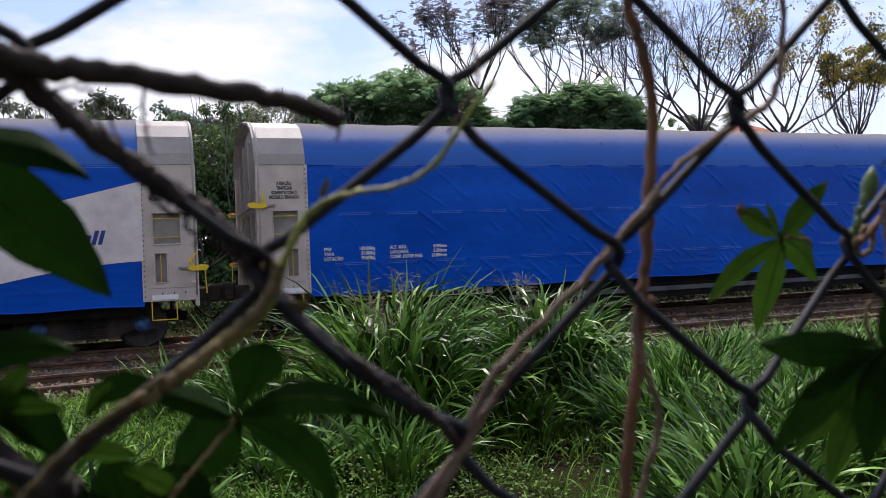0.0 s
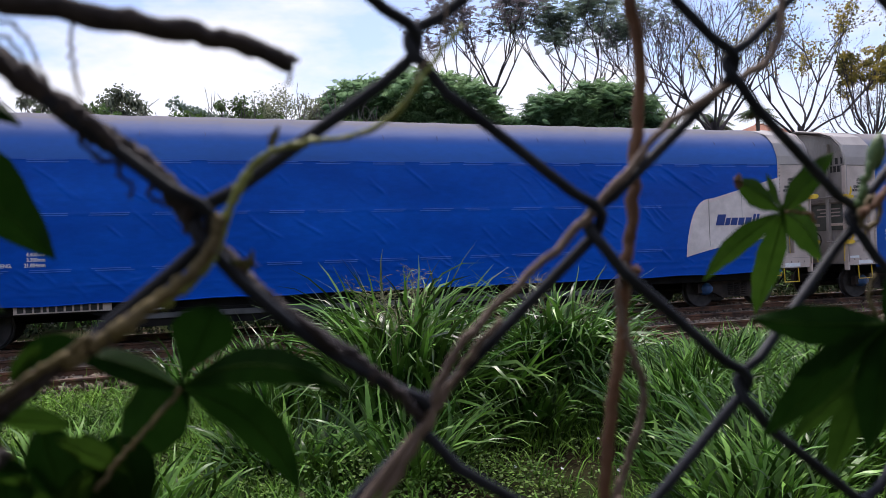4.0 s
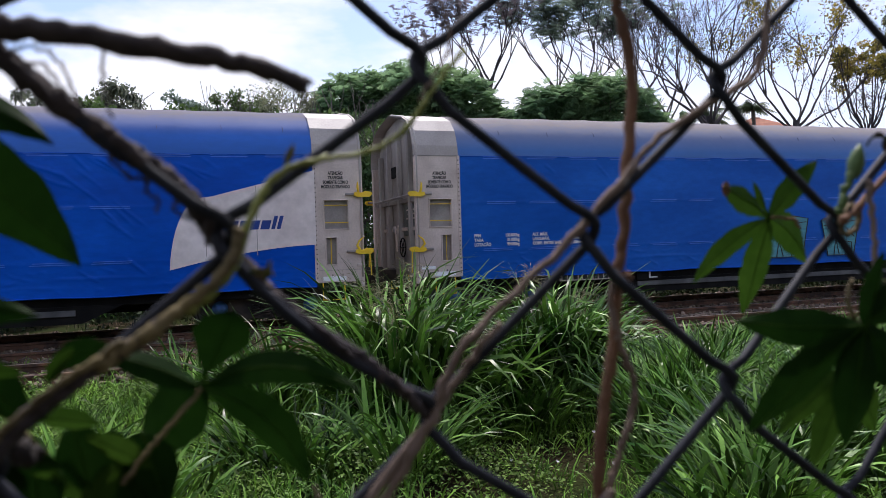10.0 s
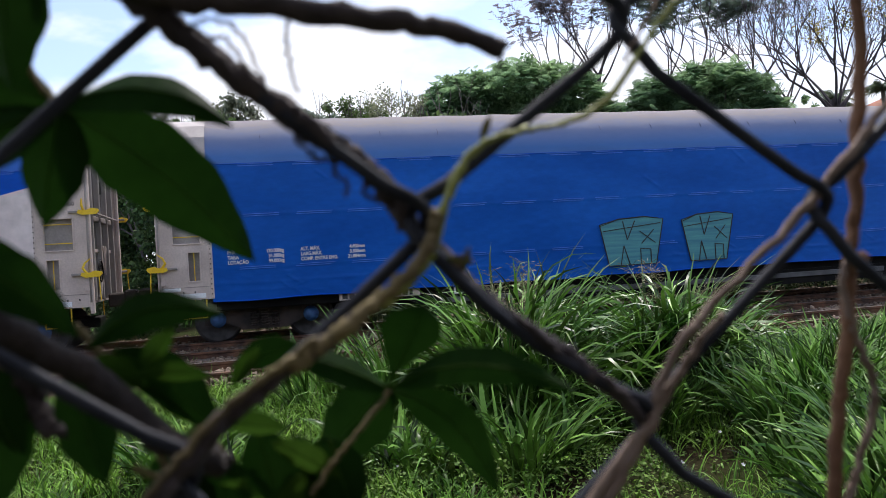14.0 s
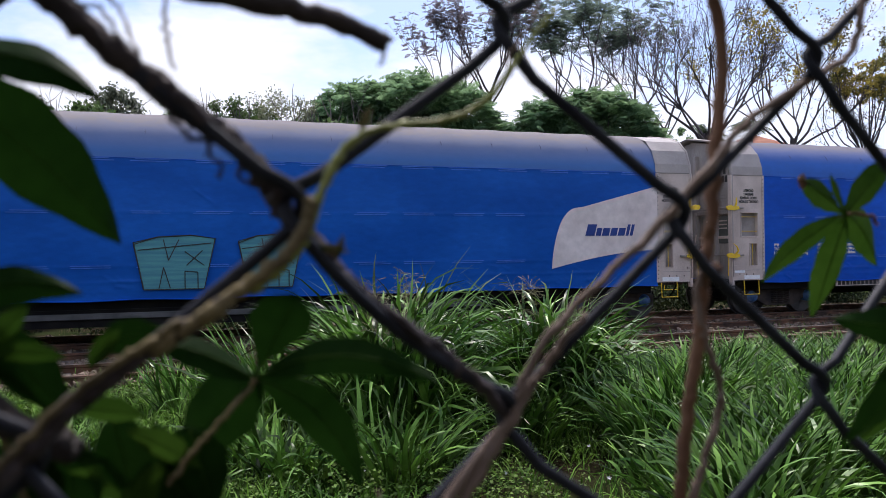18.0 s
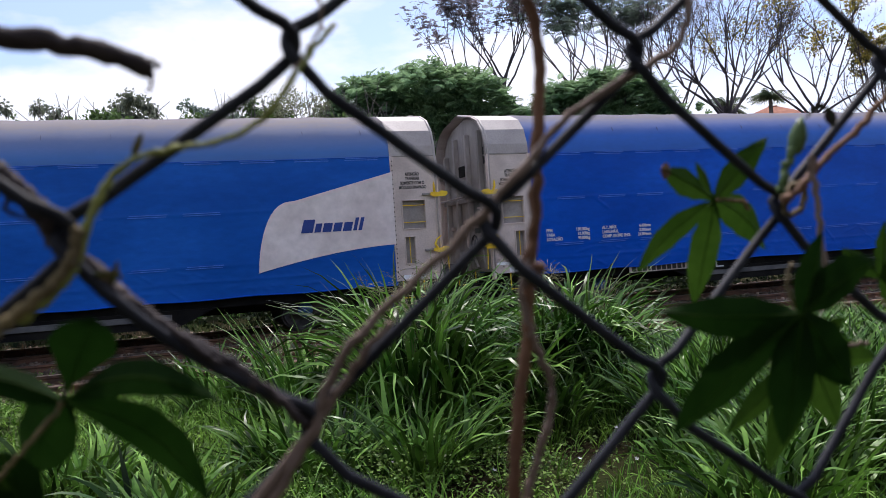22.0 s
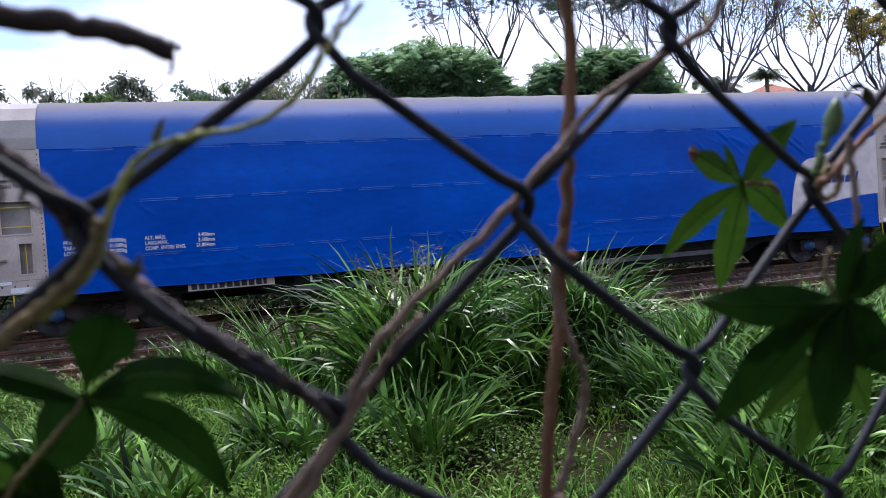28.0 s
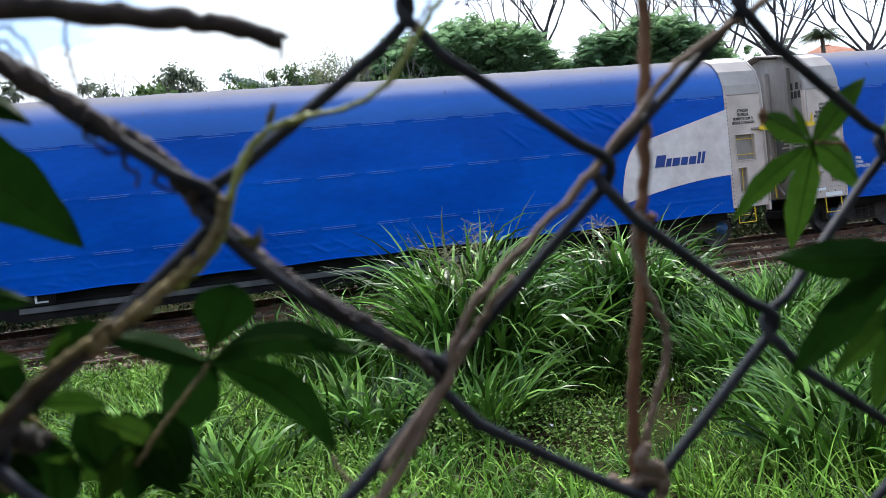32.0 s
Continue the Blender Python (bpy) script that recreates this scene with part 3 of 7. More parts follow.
def wagon_wrap(root):
    tarp = part("tarpaulin", tarp_mesh("tarpaulin", 7, 1), None, root, "blue tarpaulin, dusty grey roof with painted sky sheen")
    # short hoop marks on the roof slope, the creases' shade painted dark
    for i in range(16):
        x = -INNER + 1.0 + i * 1.15
        part("hoop_mark", Shape().tube([(x, -1.478, 3.80), (x + 0.01, -1.437, 3.86), (x, -1.397, 3.915)], [0.002, 0.007, 0.002], 4), M_TICK, tarp, "short dark mark painting the shade of a hoop crease")
    # webbing sewn along the cloth in short raised dashes, in three rows, and a hem rope
    rng = random.Random(11)
    dash = Shape().box(0, -0.006, -0.006, 0.66, 0.008, 0.005).mesh("webbing_dash", M_SEAM)
    for z in (3.34, 2.40, 1.42):
        x = -INNER + 0.5
        while x < INNER - 0.6:
            d = tarp_ripple(x, -1, z)[0]
            for dz in (0.0, -0.036) if z > 3 or x < HALF - 4.9 else ():
                part("webbing_dash", dash, None, tarp, at=pose(x + rng.uniform(0, 0.12), -(1.616 if z < 3.2 else 1.606) + d, z + dz))
            x += 1.02
    w = Shape()
    for sg in (-1, 1):
        pts = [(x, sg * (1.612 + 0.012 * math.sin(x * 5.5)), 0.805 + 0.012 * math.sin(x * 3.1)) for x in np.linspace(-INNER + 0.02, INNER - 0.02, 90)]
        w.tube(pts, 0.014, 5)
    part("hem_rope", w, M_TARP, tarp)
    part("eave_seam", Shape().tube([(x, -1.606 + tarp_ripple(x, -1, 3.33)[0], 3.35 + 0.006 * math.sin(x * 2.3)) for x in np.linspace(-INNER + 0.05, INNER - 0.05, 80)], 0.008, 5), M_TARP, tarp)
    # the pale flash at one end, on both sides
    for sg in (-1, 1):
        cols = blade_outline()
        n = 8
        f = Shape()
        vs = []
        for u, lo, hi in cols:
            x = -sg * (HALF + u)
            for k in range(n + 1):
                z = lo + (hi - lo) * k / n
                d = tarp_ripple(x, sg, z)[0]
                vs.append((x, sg * 1.621 + d, z))
        m = n + 1
        f.add(vs, [(i * m + k, (i + 1) * m + k, (i + 1) * m + k + 1, i * m + k + 1) for i in range(len(cols) - 1) for k in range(n)])
        flash = part("flash", f, M_WHITE_TARP, tarp, "curved off-white flash printed on the tarpaulin", smooth=True)
    # the firm's mark as plain slanted shapes, near side only
    x = HALF - 3.37
    for w_, h in ((0.22, 0.25), (0.12, 0.17), (0.17, 0.17), (0.16, 0.17), (0.17, 0.17), (0.07, 0.25), (0.07, 0.25)):
        b = Shape().prism([(x, 1.93), (x + w_, 1.93), (x + w_ + 0.28 * h, 1.93 + h), (x + 0.28 * h, 1.93 + h)], (-1.632, -1.612))
        part("mark_shape", b, M_LOGO, tarp, "dark blue slanted mark")
        x += w_ + 0.035
    return tarp


def wagon_end(root, sx, lettered):
    """One end of the body: cabinets on both sides, capped roof, end wall with ribs. sx: -1 or +1."""
    a, b = sx * INNER, sx * END
    lo, hi = min(a, b), max(a, b)
    # roof cap
    s = Shape()
    sec = mirrored(ARCH)
    loft(s, [(y * 1.006, z + 0.012) for y, z in sec], lo - 0.03, hi, 1)
    loft(s, [(y * 0.985, z - 0.03) for y, z in reversed(sec)], lo - 0.03, hi, 1)
    cap = part("roof_cap", s, M_CAP, root, "pale painted steel roof cap")
    # arch rim at the body end
    s = Shape()
    s.tube([(b - sx * 0.03, y * 1.005, z + 0.004) for y, z in mirrored([(-1.60, 0.95)] + ARCH)], 0.030, 6)
    part("arch_rim", s, M_CAP, cap, smooth=True)
    # end wall: ridged panel with two posts and a window recess
    s = Shape()
    sec2 = mirrored([(-1.54, 0.9), (-1.54, 3.3)] + [(y * 0.96, z - 0.06) for y, z in ARCH[1:]])
    n = len(sec2)
    xw, xi = b - sx * 0.16, b - sx * 0.20
    s.add([(xw, y, z) for y, z in sec2] + [(xi, y, z) for y, z in sec2], [tuple(range(n)), tuple(range(2 * n - 1, n - 1, -1))] + [(i, (i + 1) % n, n + (i + 1) % n, n + i) for i in range(n)])
    wall = part("end_wall", s, M_ENDWALL, root, "grey ribbed end wall with shade put into its paint")
    part("notice_panel", Shape().box(min(xw, xw + sx * 0.03), -1.42, 1.75, max(xw, xw + sx * 0.03), -0.35, 2.42, 0.01), M_NOTICE, wall, "dark grey-green notice panel")
    for i in range(3):
        part("notice_bar", Shape().box(min(xw + sx * 0.03, xw + sx * 0.036), -1.3, 2.10 + i * 0.09, max(xw + sx * 0.03, xw + sx * 0.036), -0.55 - 0.1 * (i % 2), 2.13 + i * 0.09), M_PANEL, wall)
    for i in range(4):
        part("small_notice_bar", Shape().box(min(xw, xw + sx * 0.006), -1.36, 2.66 + i * 0.08, max(xw, xw + sx * 0.006), -1.0 + 0.1 * (i % 2), 2.685 + i * 0.08), M_PANEL_D, wall)
    for y in (-0.95, -0.2, 0.55, 1.2):
        part("rib", Shape().box(min(xw, b - sx * 0.05), y - 0.05, 0.95, max(xw, b - sx * 0.05), y + 0.05, 3.95 if abs(y) < 1 else 3.6, 0.01), M_ENDWALL, wall)
    part("cross_beam", Shape().box(min(xw, b - sx * 0.07), -1.45, 2.45, max(xw, b - sx * 0.07), 1.45, 2.55, 0.01), M_PANEL_D, wall)
    part("vent", Shape().box(min(xw, b - sx * 0.12), 0.05, 3.05, max(xw, b - sx * 0.12), 0.45, 3.3, 0.01), M_BLACK, wall)
    for k in range(2):
        z = 3.42 - 0.2 * k
        for i in range(3 if k == 0 else 5):
            y0 = -1.42 + i * (0.18 if k == 0 else 0.12)
            part("number_bar", Shape().box(min(xw, xw + sx * 0.008), y0, z, max(xw, xw + sx * 0.008), y0 + 0.085, z + 0.16), M_TEXT_D, wall)
    part("diagonal_brace", Shape().tube([(b - sx * 0.06, -0.6, 1.0), (b - sx * 0.06, 0.2, 1.95)], 0.03, 6), M_PANEL_D, wall)
    part("hand_wheel", Shape().tube([(b - sx * 0.03, -0.55 + 0.2 * math.cos(q), 1.5 + 0.2 * math.sin(q)) for q in np.linspace(0, 2 * math.pi, 17)], 0.014, 5), M_BLACK, wall, "black handbrake wheel")
    spokes = Shape()
    for k in range(3):
        q = k * math.pi / 3
        spokes.tube([(b - sx * 0.03, -0.55 - 0.2 * math.cos(q), 1.5 - 0.2 * math.sin(q)), (b - sx * 0.03, -0.55 + 0.2 * math.cos(q), 1.5 + 0.2 * math.sin(q))], 0.009, 4)
    part("wheel_spokes", spokes, M_BLACK, wall)
    part("locking_rod", Shape().tube([(b - sx * 0.02, -1.62, 2.60), (b - sx * 0.02, 1.5, 2.56)], 0.022, 6), M_PANEL_D, wall, "grey steel locking rod across the end")
    part("lower_locking_rod", Shape().tube([(b - sx * 0.02, -1.62, 1.46), (b - sx * 0.02, -0.95, 1.46)], 0.02, 6), M_PANEL_D, wall)
    for y in (-0.28, -0.05):
        part("brake_link", Shape().tube([(b - sx * 0.02, y, 1.98), (b - sx * 0.02, -0.16, 1.42)], 0.018, 5), M_PANEL, wall, "pale brake linkage bar")
    for y in (-1.45, -0.62, 0.2, 0.95):
        part("lower_panel_frame", Shape().box(min(xw, xw + sx * 0.05), y, 1.86, max(xw, xw + sx * 0.05), y + 0.5, 1.93, 0.008), M_PANEL, wall)
    # side cabinets
    for sy in (-1, 1):
        yo, yi = sy * HW, sy * (HW - 0.09)
        y0, y1 = min(yo, yi), max(yo, yi)

        def X(d):           # distance from the inner edge towards the body end
            return a + sx * d

        def slab(d0, z0, d1, z1, ya=y0, yb=y1):
            return Shape().box(min(X(d0), X(d1)), ya, z0, max(X(d0), X(d1)), yb, z1, 0.006)

        # one plate with two openings
        gx, gzs = (0.0, 0.17, 0.19, 0.41, 0.66, 0.94), (Z0, 1.21, 1.74, 1.90, 2.47, ZS)
        solid = lambda i, k: 0 <= i < 5 and 0 <= k < 5 and not (k == 1 and i == 2) and not (k == 3 and i in (1, 2, 3))
        s = Shape()
        vid = lambda i, k, back: (k * 6 + i) + (36 if back else 0)
        fs = []
        for i in range(-1, 6):
            for k in range(-1, 6):
                if solid(i, k):
                    q = (vid(i, k, 0), vid(i + 1, k, 0), vid(i + 1, k + 1, 0), vid(i, k + 1, 0))
                    fs += [q, tuple(v + 36 for v in q[::-1])]
                if solid(i, k) != solid(i + 1, k) and -1 < k < 5:
                    fs.append((vid(i + 1, k, 0), vid(i + 1, k + 1, 0), vid(i + 1, k + 1, 1), vid(i + 1, k, 1)))
                if solid(i, k) != solid(i, k + 1) and -1 < i < 5:
                    fs.append((vid(i, k + 1, 0), vid(i + 1, k + 1, 0), vid(i + 1, k + 1, 1), vid(i, k + 1, 1)))
        s.add([(X(d), yy, z) for yy in (yo, yi) for z in gzs for d in gx], fs)
        cab = part("side_cabinet", s, M_PANEL, root, "pale grey steel side cabinet with recessed panels")
        yb = sy * (HW - 0.13)
        rec = lambda d0, z0, d1, z1: Shape().box(min(X(d0), X(d1)), min(yb, yi), z0, max(X(d0), X(d1)), max(yb, yi), z1)
        part("recess_back", rec(0.16, 1.89, 0.67, 2.48), M_PANEL_D, cab)
        part("recess_back", rec(0.18, 1.20, 0.42, 1.75), M_PANEL_D, cab)
        ye = sy * (HW + 0.012)
        frame_of = lambda d0, z0, d1, z1: Shape().tube([(X(d0), ye, z0), (X(d1), ye, z0), (X(d1), ye, z1), (X(d0), ye, z1), (X(d0), ye, z0)], 0.016, 4)
        part("recess_trim", frame_of(0.17, 1.90, 0.66, 2.47), M_PANEL, cab)
        part("recess_trim", frame_of(0.19, 1.21, 0.41, 1.74), M_PANEL, cab)
        yr = sy * (HW - 0.02)
        for z in (2.03, 2.37):
            part("grab_rail", Shape().tube([(X(0.17), yr, z), (X(0.66), yr, z)], 0.0085, 6), M_YELLOW, cab, "thin yellow grab rail")
        part("grab_rail", Shape().tube([(X(0.30), yr, 1.21), (X(0.30), yr, 1.74)], 0.0085, 6), M_YELLOW, cab, "thin yellow grab rail")
        # eyelets and lacing strip beside the cloth
        part("lacing_strip", slab(-0.03, Z0, 0.035, ZS, min(sy * HW, sy * (HW + 0.02)), max(sy * HW, sy * (HW + 0.02))), M_PANEL, cab)
        e = Shape()
        for i in range(26):
            e.box(min(X(0.0), X(0.018)), min(sy * (HW + 0.015), sy * (HW + 0.026)), 0.95 + i * 0.092, max(X(0.0), X(0.018)), max(sy * (HW + 0.015), sy * (HW + 0.026)), 0.975 + i * 0.092)
        tagged(part("eyelet_row", e, M_TEXT_D, cab, "row of small dark eyelets"), kind="stuff")
        # corner post
        part("corner_post", Shape().box(min(X(0.88), X(0.95)), min(yo - sy * 0.1, yo + sy * 0.03), Z0 - 0.12, max(X(0.88), X(0.95)), max(yo - sy * 0.1, yo + sy * 0.03), ZS, 0.012), M_PANEL, cab)
        part("seam_line", slab(0.0, 1.10, 0.94, 1.108, min(sy * HW, sy * (HW + 0.004)), max(sy * HW, sy * (HW + 0.004))), M_PANEL_D, cab)
        part("eaves_strip", slab(0.0, ZS - 0.012, 0.94, ZS + 0.012, min(sy * HW, sy * (HW + 0.012)), max(sy * HW, sy * (HW + 0.012))), M_PANEL_D, cab)
        part("white_plate", slab(0.12, 0.895, 0.58, 0.985, min(sy * HW, sy * (HW + 0.008)), max(sy * HW, sy * (HW + 0.008))), M_PLATE, cab, "white reflective plate")
        for d in (0.3, 0.5, 0.7):
            part("bolt", slab(d, 0.99, d + 0.02, 1.03, min(sy * HW, sy * (HW + 0.014)), max(sy * HW, sy * (HW + 0.014))), M_TEXT_D, cab)
        part("clasp", slab(0.80, 1.16, 0.90, 1.22, min(sy * HW, sy * (HW + 0.03)), max(sy * HW, sy * (HW + 0.03))), M_PANEL, cab)
        # yellow latches
        for z in (2.58, 1.46):
            yl = sy * (HW + 0.05)
            bar = Shape().box(min(X(0.60), X(1.06)), min(yl, yl - sy * 0.05), z - 0.022, max(X(0.60), X(1.06)), max(yl, yl - sy * 0.05), z + 0.022, 0.006)
            latch = part("latch_bar", bar, M_PANEL_D, cab, "grey steel locking bar")
            g = Shape().prism([(X(d), z + h) for d, h in ((0.76, -0.025), (0.84, -0.06), (1.08, -0.055), (1.13, 0.0), (1.11, 0.04), (1.0, 0.06), (0.92, 0.028), (0.78, 0.035))][::(1 if sx > 0 else -1)], (min(yl, yl + sy * 0.04), max(yl, yl + sy * 0.04)))
            part("latch_handle", g, M_YELLOW, latch, "yellow cast latch")
            part("latch_lever", Shape().tube([(X(0.86), yl, z + 0.02), (X(0.80 if z < 2 else 0.84), yl + sy * 0.03, z + 0.11), (X(0.84), yl + sy * 0.03, z + 0.20), (X(0.94 if z < 2 else 0.845), yl + sy * 0.03, z + 0.28 if z < 2 else z + 0.24)], [0.026, 0.024, 0.018, 0.007], 6), M_YELLOW, latch, "yellow curved lever")
        part("drop_rod", Shape().tube([(X(1.06), sy * (HW + 0.05), 1.42), (X(1.08), sy * (HW + 0.05), 0.98)], 0.011, 6), M_YELLOW, cab, "yellow hanging rod")
        # stirrup step
        st = Shape().tube([(X(0.12), sy * (HW - 0.04), 0.86), (X(0.12), sy * (HW - 0.02), 0.53), (X(0.55), sy * (HW - 0.02), 0.53), (X(0.55), sy * (HW - 0.04), 0.86)], 0.014, 6)
        part("stirrup_step", st, M_YELLOW, cab, "yellow steel stirrup step")
        if sy < 0:
            t = part("warning_lettering", lettered, None, cab, "dark four-line warning lettering", at=pose(X(0.42), -HW - 0.003, 2.965, 90, 0, 0))
            if sx < 0:
                part("maker_plate", slab(0.56, 1.04, 0.86, 1.10, -HW - 0.012, -HW + 0.01), M_PLATE, cab, "small pale maker plate")
    # coupler
    part("coupler", Shape().box(min(b, b + sx * 0.56), -0.14, 0.78, max(b, b + sx * 0.56), 0.14, 1.05, 0.03).box(min(b + sx * 0.3, b + sx * 0.54), -0.2, 0.74, max(b + sx * 0.3, b + sx * 0.54), 0.2, 1.1, 0.04), M_BOGIE, root)
    part("brake_hose", Shape().tube(smooth_line([(b, 0.45, 0.8), (b + sx * 0.2, 0.46, 0.5), (b + sx * 0.42, 0.42, 0.38), (b + sx * 0.55, 0.4, 0.5)], 4), 0.022, 6), M_BLACK, root)


def wagon_underframe(root):
    s = Shape().box(-INNER + 0.05, -1.42, 0.62, INNER - 0.05, 1.42, 0.82, 0.02)
    part("floor_frame", s, M_BLACK, root, "black steel floor frame")
    part("centre_sill", Shape().box(-HALF + 0.7, -0.3, 0.42, HALF - 0.7, 0.3, 0.62, 0.02), M_BLACK, root)
    for sy in (-1, 1):
        # fish-bellied side sill, deep between the bogies
        y0, y1 = sorted((sy * 1.36, sy * 1.46))
        o = [(-5.9, 0.64), (-5.2, 0.33), (5.2, 0.33), (5.9, 0.64)]
        part("side_sill", Shape().prism(o, (y0, y1)), M_BLACK, root)
        part("sill_flange", Shape().box(-5.1, min(sy * 1.40, sy * 1.50), 0.47, 5.1, max(sy * 1.40, sy * 1.50), 0.575, 0.008), M_SILL, root, "pale grey sill flange")
        # number board, written in plain blocks
        bx = -HALF + 3.82 if sy < 0 else HALF - 5.4
        board = part("number_board", Shape().box(bx, *sorted((sy * 1.50, sy * 1.53))[:1], 0.66, bx + 1.58, sorted((sy * 1.50, sy * 1.53))[1], 0.83, 0.006), M_PANEL, root, "pale number board")
        yy = sorted((sy * 1.531, sy * 1.538))
        x = bx + 0.06
        for i in range(11):
            w = 0.06 if i in (3, 10) else 0.1
            part("number_bar", Shape().box(x, yy[0], 0.685, x + w, yy[1], 0.805), M_TEXT_D, board)
            x += w + 0.035
        part("bracket_mark", Shape().box(bx + 2.05, *yy[:1], 0.80, bx + 2.3, yy[1], 0.83).box(bx + 2.26, yy[0], 0.66, bx + 2.3, yy[1], 0.83).box(bx + 2.26, yy[0], 0.64, bx + 2.48, yy[1], 0.67), M_TEXT_W, root, "white bracket mark")
        part("mark_plate", Shape().box(bx + 1.95, min(sy * 1.49, sy * 1.531), 0.60, bx + 2.6, max(sy * 1.49, sy * 1.531), 0.84), M_BLACK, root)
    part("air_reservoir", Shape().lathe((-1.6, -0.8, 0.45), (0.1, -0.8, 0.45), [(0, 0.05), (0.06, 0.16), (0.94, 0.16), (1, 0.05)], 16), M_BLACK, root, smooth=True)
    part("brake_cylinder", Shape().lathe((1.4, -0.7, 0.45), (2.1, -0.7, 0.45), [(0, 0.13), (0.7, 0.13), (0.75, 0.05), (1, 0.05)], 14), M_BLACK, root, smooth=True)


WHEEL_R = 0.42


def wagon_bogie(root, x0):
    b = part("bogie", Shape().box(-0.22, -0.95, 0.38, 0.22, 0.95, 0.62, 0.02), M_BOGIE, root, "rusty two-axle bogie with coil springs", at=pose(x0, 0, 0))
    for sy in (-1, 1):
        y0, y1 = sorted((sy * 0.98, sy * 1.12))
        o = [(-1.12, 0.34), (-1.12, 0.56), (-0.75, 0.62), (-0.4, 0.78), (0.4, 0.78), (0.75, 0.62), (1.12, 0.56), (1.12, 0.34), (0.7, 0.36), (0.42, 0.22), (-0.42, 0.22), (-0.7, 0.36)]
        part("side_frame", Shape().prism(o, (y0, y1)), M_BOGIE, b)
        for dx in (-0.875, 0.875):
            part("axle_box", Shape().lathe((dx, sy * 0.98, 0.44), (dx, sy * 1.22, 0.44), [(0, 0.15), (0.6, 0.15), (0.65, 0.11), (1, 0.10)], 16), M_HUB, b, "blue bearing cap", smooth=True)
        for dx in (-0.2, 0.0, 0.2):
            pts = [(dx + 0.07 * math.cos(q), sy * 1.13 + 0.07 * math.sin(q), 0.26 + 0.3 * q / 37.7) for q in np.linspace(0, 37.7, 61)]
            part("coil_spring", Shape().tube(pts, 0.014, 4), M_BOGIE, b)
        part("brake_beam", Shape().tube([(-0.45, sy * 0.8, 0.3), (0.45, sy * 0.8, 0.3)], 0.03, 6), M_BOGIE, b)
    prof = [(0, 0.43), (0.12, 0.46), (0.22, 0.46), (0.26, WHEEL_R), (0.95, WHEEL_R - 0.008), (1, WHEEL_R - 0.02)]
    for dx in (-0.875, 0.875):
        s = Shape().lathe((0, -1.05, 0), (0, 1.05, 0), [(0, 0.07), (1, 0.07)], 12)
        for sy in (-1, 1):
            s.lathe((0, sy * 0.755, 0), (0, sy * 0.895, 0), prof, 32)
            for k in range(6):
                q = k * math.pi / 3
                s.box(0.22 * math.cos(q) - 0.03, min(sy * 0.885, sy * 0.90), 0.22 * math.sin(q) - 0.03, 0.22 * math.cos(q) + 0.03, max(sy * 0.885, sy * 0.90), 0.22 * math.sin(q) + 0.03)
        part("wheelset", s, M_WHEEL, b, "dark steel wheelset", at=pose(dx, 0, WHEEL_R))
    return b


def build_wagon():
    root = new("covered_wagon")
    wagon_wrap(root)
    warn = text_mesh("ATENÇÃO\nTRAFEGAR\nSOMENTE COM O\nMÓDULO TRAVADO", 0.088, M_TEXT_D, align="CENTER", stretch=0.70)
    for sx in (-1, 1):
        wagon_end(root, sx, warn)
    wagon_underframe(root)
    for x0 in (-HALF + 2.42, HALF - 2.42):
        wagon_bogie(root, x0)
    y = -1.632
    for lines, u, right in ((("PBM", "TARA", "LOTAÇÃO"), 1.80, 0), (("130.000kg", "31.000kg", "99.000kg"), 2.83, 1), (("ALT. MÁX.", "LARG.MÁX.", "COMP. ENTRE ENG."), 3.14, 0), (("4.400mm", "3.300mm", "21.804mm"), 4.36, 1)):
        for i, body in enumerate(lines):
            me = text_mesh(body, 0.092, M_TEXT_W, align="RIGHT" if right else "LEFT", stretch=0.86)
            part("data_lettering", me, None, root, "white load and size lettering", at=pose(-HALF + u, y, 1.665 - 0.094 * i, 90, 0, 0))
    return root


M_NOTICE = mat("grey_green_notice_paint", (0.07, 0.08, 0.075), (0.11, 0.12, 0.11), 3, 0.6, bump=0.05)
M_CAP = mat("pale_roof_paint", (0.345, 0.305, 0.29), (0.43, 0.385, 0.365), 1.6, 0.5, bump=0.06, fine=30)
WAGON_LABEL = "long rail wagon with blue tarpaulin sides and pale grey ends"
wagon = tagged(build_wagon(), WAGON_LABEL, "rail wagon", group="wagons of the train")
wagons = [wagon] + [copy_thing(wagon, pose(0, 0, 0)) for _ in range(4)]


